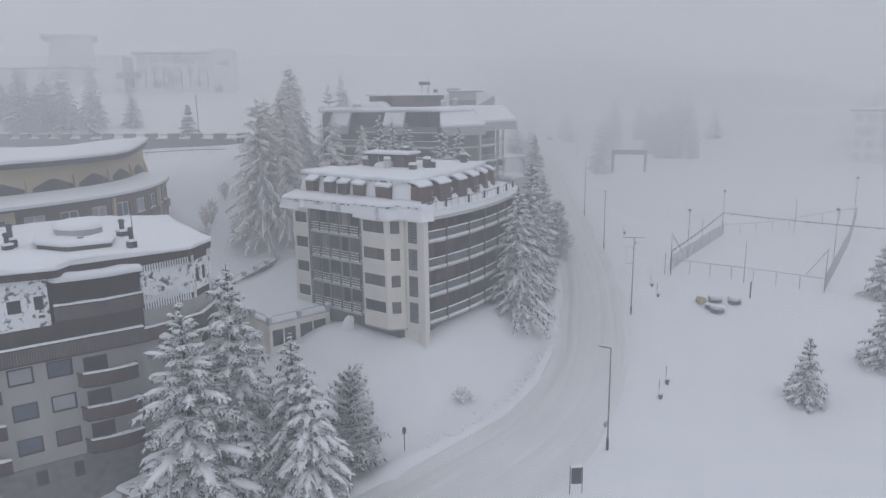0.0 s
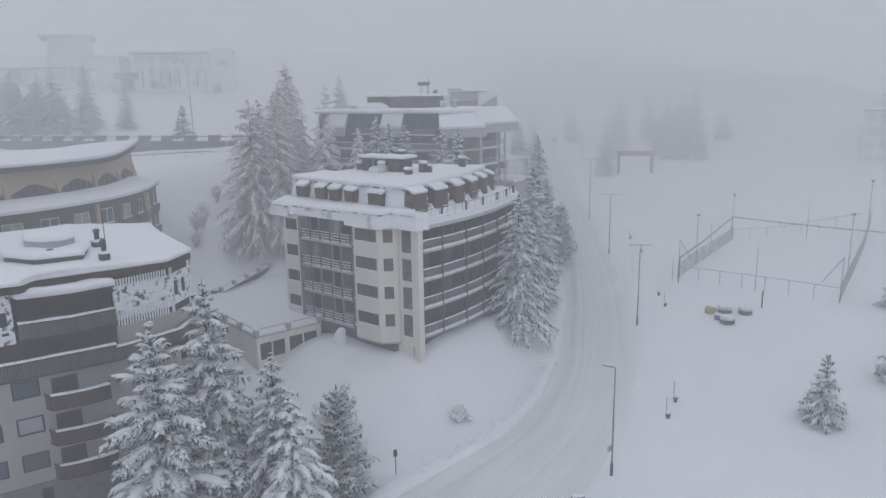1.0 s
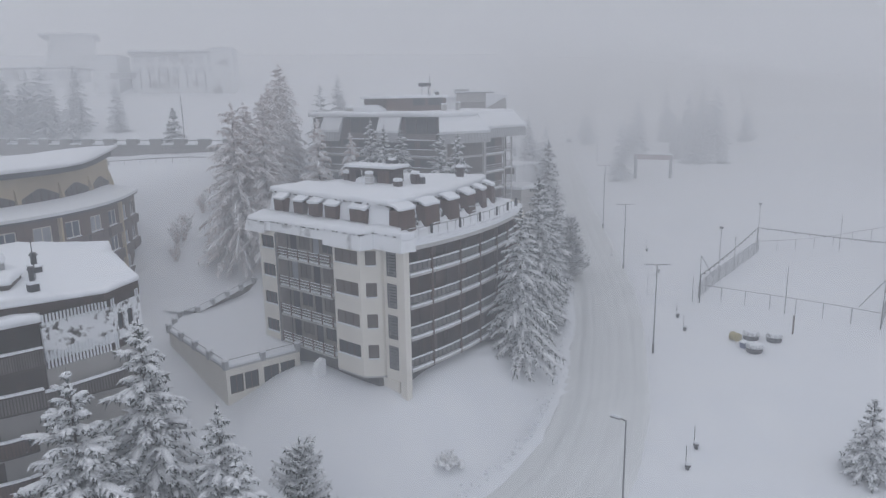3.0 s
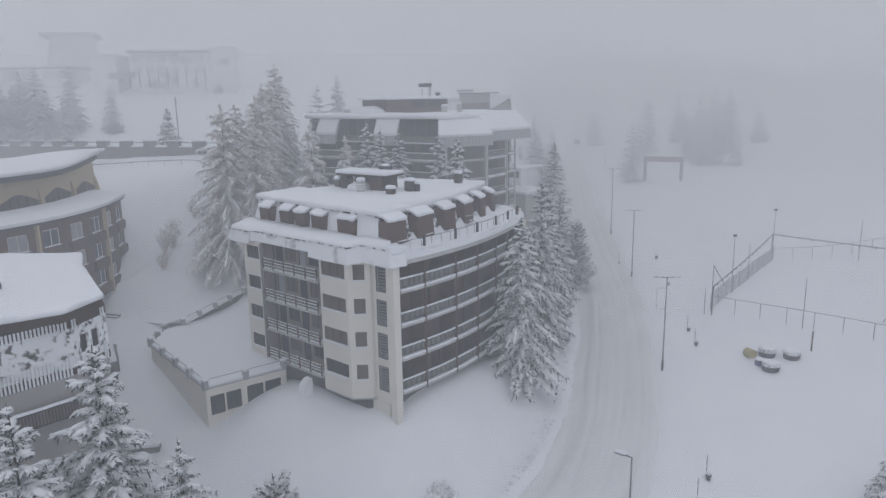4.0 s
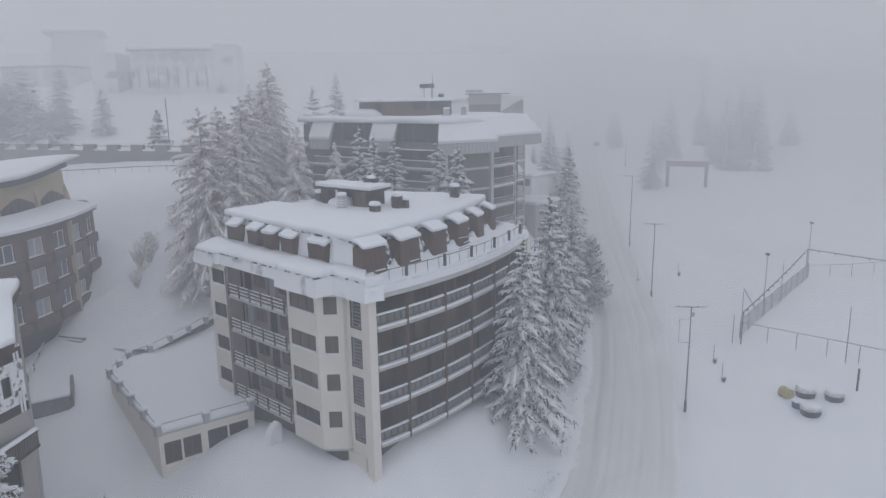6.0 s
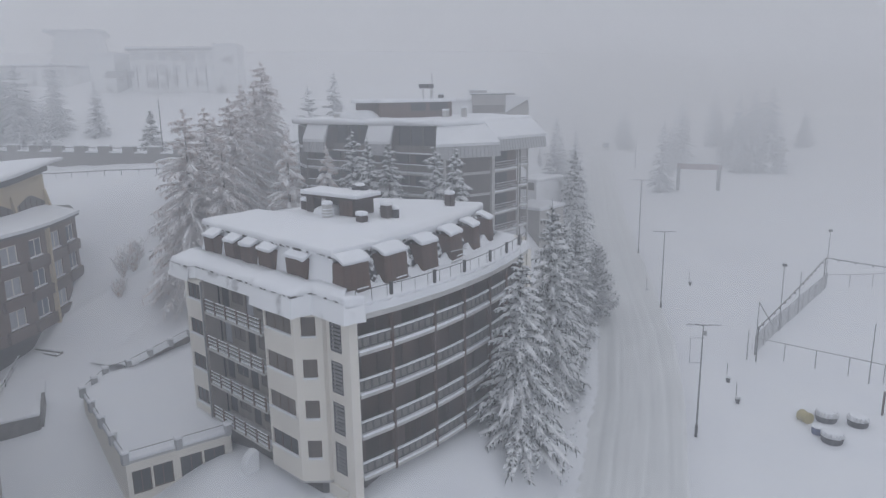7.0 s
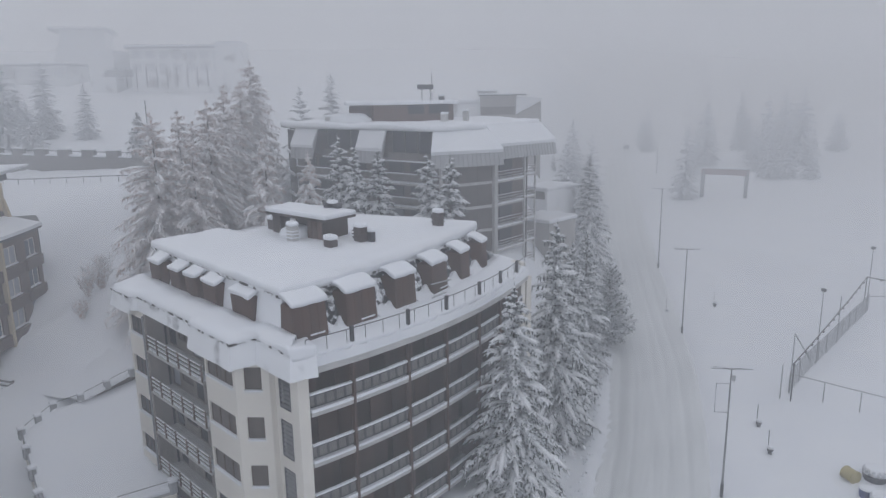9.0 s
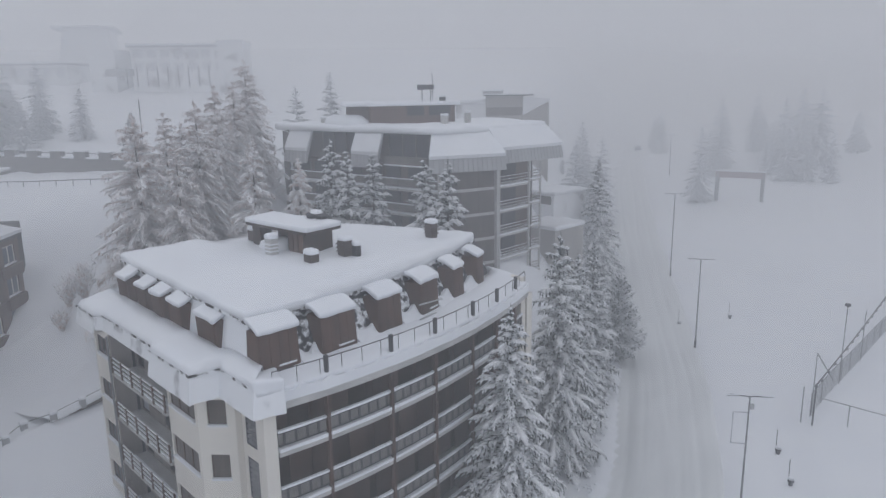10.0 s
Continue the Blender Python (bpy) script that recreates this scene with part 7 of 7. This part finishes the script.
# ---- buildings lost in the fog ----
# pale walls, frames and panes carry the fog's haze in their colours
def far_block(name, label, a, b, depth, z0, z1, floors, bays, body=SNOW_HAZE, terrace=0.0, glass=HAZE_PANE):
    a, b = Vector(a), Vector(b)
    t = (b - a).normalized()
    n = Vector((t.y, -t.x))
    root = thing(name, (a.x, a.y, z0), label, "building", "buildings in the fog")
    fh = (z1 - z0) / floors
    ln = (b - a).length
    for f in range(floors):
        s = terrace * f
        p, q = a + t * s - n * s, b - t * s * 0.4 - n * s
        bm = bmesh.new()
        ops = []
        w = (q - p).length
        for k in range(bays):
            u = w * (k + 0.18) / bays
            ops.append((u, w * (k + 0.82) / bays, z0 + f * fh + fh * 0.25, z0 + f * fh + fh * 0.8))
        zb = z0 + f * fh - (12.0 if f == 0 else 0)
        wall_panel(bm, p, q, zb, z0 + (f + 1) * fh, 0.4, ops)
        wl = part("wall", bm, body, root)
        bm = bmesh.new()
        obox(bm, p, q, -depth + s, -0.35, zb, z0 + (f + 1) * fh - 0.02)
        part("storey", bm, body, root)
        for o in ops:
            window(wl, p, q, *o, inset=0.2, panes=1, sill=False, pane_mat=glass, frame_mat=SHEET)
        if terrace:
            bm = bmesh.new()
            obox(bm, p, q, -terrace - 0.3, 0.3, z0 + (f + 1) * fh, z0 + (f + 1) * fh + 0.35)
            part("terrace_snow", bm, SNOW, root)
    p, q = a - n * terrace * (floors - 1), b - n * terrace * (floors - 1)
    ps = [p + n * 0.8 - t * 0.8, q + n * 0.8 + t * 0.8, q - n * (depth - terrace * (floors - 1) + 0.8) + t * 0.8, p - n * (depth - terrace * (floors - 1) + 0.8) - t * 0.8]
    bm = bmesh.new()
    prism(bm, [(v.x, v.y) for v in ps], z1, z1 + 0.35)
    part("roof_slab", bm, SHEET, root)
    part("roof_snow", snow_cap([(v.x, v.y) for v in ps], z1 + 0.35, 0.5, 0.25, 0.08, 4.0), SNOW, root)
    return root


fb = far_block("lodge_building", "long pale lodge with an end tower, faint in fog", (-194.7, 106.8), (-179.7, 123.8), 14, 34.2, 40.4, 2, 7)
for a, b, z in (((-201.5, 100.0), (-196.9, 104.4), 39.4), ((-180.7, 122.4), (-176.7, 126.8), 41.2)):
    bm = bmesh.new()
    obox(bm, a, b, -8, 1.2, 28, z)
    part("tower", bm, SNOW_HAZE, fb, "snowy end tower, paled for the haze")
    bm = bmesh.new()
    obox(bm, a, b, -8.3, 1.5, z + 0.004, z + 0.6)
    part("snow_cap", bm, SNOW, fb)
# veranda lightened in colour so it sits back in the fog
bm = bmesh.new()
obox(bm, (-196.5, 103.0), (-192.5, 107.4), 2.5, 4.5, 33.6, 35.2)
part("veranda", bm, SHEET, fb, "glazed veranda with haze in its pale colour")
for k in range(9):
    bm = bmesh.new()
    tube(bm, [(-192.5 + 1.55 * k + 4.5, 107.0 + 1.76 * k - 4.0, 31), (-192.5 + 1.55 * k + 4.5, 107.0 + 1.76 * k - 4.0, 35.6)], 0.12, 6)
    part("terrace_post", bm, GALV, fb)
far_block("terraced_hotel", "stepped white hotel high on the hill, faint in fog", (-251, 106), (-244, 120), 22, 35, 49, 5, 5, SNOW_HAZE, 0.6)
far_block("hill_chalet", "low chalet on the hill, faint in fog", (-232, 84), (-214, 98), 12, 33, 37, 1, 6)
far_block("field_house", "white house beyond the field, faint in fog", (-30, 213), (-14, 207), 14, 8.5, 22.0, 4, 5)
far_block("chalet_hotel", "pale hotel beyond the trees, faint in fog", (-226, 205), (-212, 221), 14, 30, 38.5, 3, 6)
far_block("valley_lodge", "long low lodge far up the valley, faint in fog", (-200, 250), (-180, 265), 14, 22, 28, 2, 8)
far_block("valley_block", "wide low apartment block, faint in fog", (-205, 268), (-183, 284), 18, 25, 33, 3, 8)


# ---- a snowed-up car far down the road ----
def build_car(x, y, yaw):
    g = slope_z(y) + 0.02
    root = thing("parked_car", (x, y, g), "car under snow, faint in fog on the road", "car")
    m = pose(x, y, g, 0, 0, yaw)
    bm = bmesh.new()
    prof = [(-2.1, 0.35), (2.1, 0.35), (2.1, 0.8), (1.2, 0.95), (0.6, 1.45), (-1.3, 1.45), (-1.9, 0.95), (-2.1, 0.9)]
    lo = [bm.verts.new(m @ Vector((u, -0.85, z))) for u, z in prof]
    hi = [bm.verts.new(m @ Vector((u, 0.85, z))) for u, z in prof]
    bm.faces.new(lo)
    bm.faces.new(hi[::-1])
    for k in range(8):
        bm.faces.new((lo[k], lo[(k + 1) % 8], hi[(k + 1) % 8], hi[k]))
    bmesh.ops.bevel(bm, geom=list(bm.edges), offset=0.08, segments=2, affect="EDGES")
    part("body", bm, METAL, root)
    for u in (-1.3, 1.3):
        for v in (-0.85, 0.85):
            bm = bmesh.new()
            tube(bm, [m @ Vector((u, v - 0.1, 0.32)), m @ Vector((u, v + 0.1, 0.32))], 0.32, 14)
            part("wheel", bm, DARK, root)
    bm = bmesh.new()
    for u0, u1, z in ((-1.25, 0.55, 1.46), (1.25, 2.0, 0.92)):
        vs = [bm.verts.new(m @ Vector((u, v, z + dz))) for dz in (0, 0.22) for u, v in ((u0, -0.8), (u1, -0.8), (u1, 0.8), (u0, 0.8))]
        for q in ((3, 2, 1, 0), (4, 5, 6, 7), (0, 1, 5, 4), (1, 2, 6, 5), (2, 3, 7, 6), (3, 0, 4, 7)):
            bm.faces.new([vs[i] for i in q])
    part("snow_load", bm, SNOW, root)


build_car(-133, 235, 123)


# ---- clods thrown up by the plough along the bank ----
rnd = random.Random(17)
V, F = [], []
for k in range(520):
    y = rnd.uniform(46, 125)
    lean = (road_x(y + 2) - road_x(y - 2)) / 4
    d = -5.0 - road_wide(y) - abs(rnd.gauss(0, 0.8))
    x = road_x(y) + d * math.sqrt(1 + lean * lean)
    r = rnd.uniform(0.05, 0.2)
    p = Vector((x, y, ground_z(x, y) + r * 0.3))
    u = Vector((rnd.uniform(-1, 1), rnd.uniform(-1, 1), rnd.uniform(-0.3, 0.3))).normalized()
    spindle(V, F, p - u * r, u, r * 2, r, 6, 0.8, 0.5)
me = bpy.data.meshes.new("snow_clods")
me.from_pydata(V, [], F)
me.materials.append(SNOW)
tagged(new("snow_clods", me), "scattered clods of ploughed snow along the bank", "snow", kind="stuff")


# ---- low garden walls below the hotel ----
def low_wall(a, b, h, w=0.4):
    za, zb = ground_z(*a), ground_z(*b)
    z = max(za, zb)
    root = thing("garden_wall", (a[0], a[1], za), "low stone garden wall capped with snow", "wall", "garden walls")
    bm = bmesh.new()
    obox(bm, a, b, 0, w, min(za, zb) - 1.0, z + h)
    bmesh.ops.bevel(bm, geom=list(bm.edges), offset=0.05, segments=1, affect="EDGES")
    part("masonry", bm, STONE, root)
    pts = [a, Vector(a).lerp(Vector(b), 0.5), b]
    bm = bmesh.new()
    strip(bm, [(p[0], p[1]) for p in pts], -0.08, w + 0.08, z + h, z + h + 0.28, 0.05)
    bmesh.ops.bevel(bm, geom=[e for e in bm.edges if min(v.co.z for v in e.verts) > z + h + 0.1], offset=0.1, segments=2, affect="EDGES")
    part("snow_cap", bm, SNOW, root)


low_wall((-64.6, 40.3), (-63.0, 42.4), 0.45, 0.9)


# ---- the raised entrance terrace with its steps ----
def build_terrace():
    t = thing("entrance_terrace", (-84, 45, 0), "stone entrance terrace under snow with steps and a railing", "terrace")
    poly = [(-77.1, 45.3), (-80.4, 46.6), (-88.2, 49.6), (-91.5, 48.0), (-86.0, 41.0), (-78.2, 40.8)]
    bm = bmesh.new()
    prism(bm, poly, -1.5, 1.35)
    bmesh.ops.bevel(bm, geom=list(bm.edges), offset=0.06, segments=1, affect="EDGES")
    part("retaining_wall", bm, STONE, t, "rough stone retaining wall")
    part("terrace_snow", snow_cap(poly, 1.35, 0.28, 0.15, 0.06, 1.0), SNOW, t, "smooth snow on the terrace")
    bm = bmesh.new()
    prism(bm, [(-77.0, 45.5), (-80.6, 46.9), (-80.7, 46.65), (-77.15, 45.3)], -1.0, 1.4, [(-77.6, 45.7), (-80.6, 46.9), (-80.7, 46.65), (-77.7, 45.5)])
    for v in bm.verts:
        if v.co.z > 1 and v.co.x < -79:
            v.co.z += 0.6
    part("stair_cheek", bm, STONE, t, "raking stone cheek wall")
    a, b = (-91.4, 48.1), (-88.3, 49.5)
    for k in range(5):
        bm = bmesh.new()
        obox(bm, a, b, -0.42 * (k + 1), -0.42 * k, 1.0, 1.78 + 0.2 * k)
        st = part("step", bm, STONE, t)
        bm = bmesh.new()
        obox(bm, a, b, -0.42 * (k + 1), -0.42 * k - 0.08, 1.784 + 0.2 * k, 1.86 + 0.2 * k)
        part("step_snow", bm, SNOW, st)
    line = [(-82.8, 43.6), (-85.7, 45.05), (-88.7, 46.5), (-91.5, 47.95)]
    for p in line:
        bm = bmesh.new()
        tube(bm, [(*p, 1.3), (*p, 2.5)], 0.05, 6)
        part("rail_post", bm, METAL, t)
    for p, q in zip(line, line[1:]):
        for z in (2.0, 2.45):
            bm = bmesh.new()
            tube(bm, [(*p, z), (*q, z)], 0.05, 6)
            rl = part("handrail", bm, METAL, t, "dark handrail with snow on it")
            bm = bmesh.new()
            obox(bm, p, q, -0.06, 0.06, z + 0.054, z + 0.13)
            part("rail_snow", bm, SNOW, rl)


build_terrace()
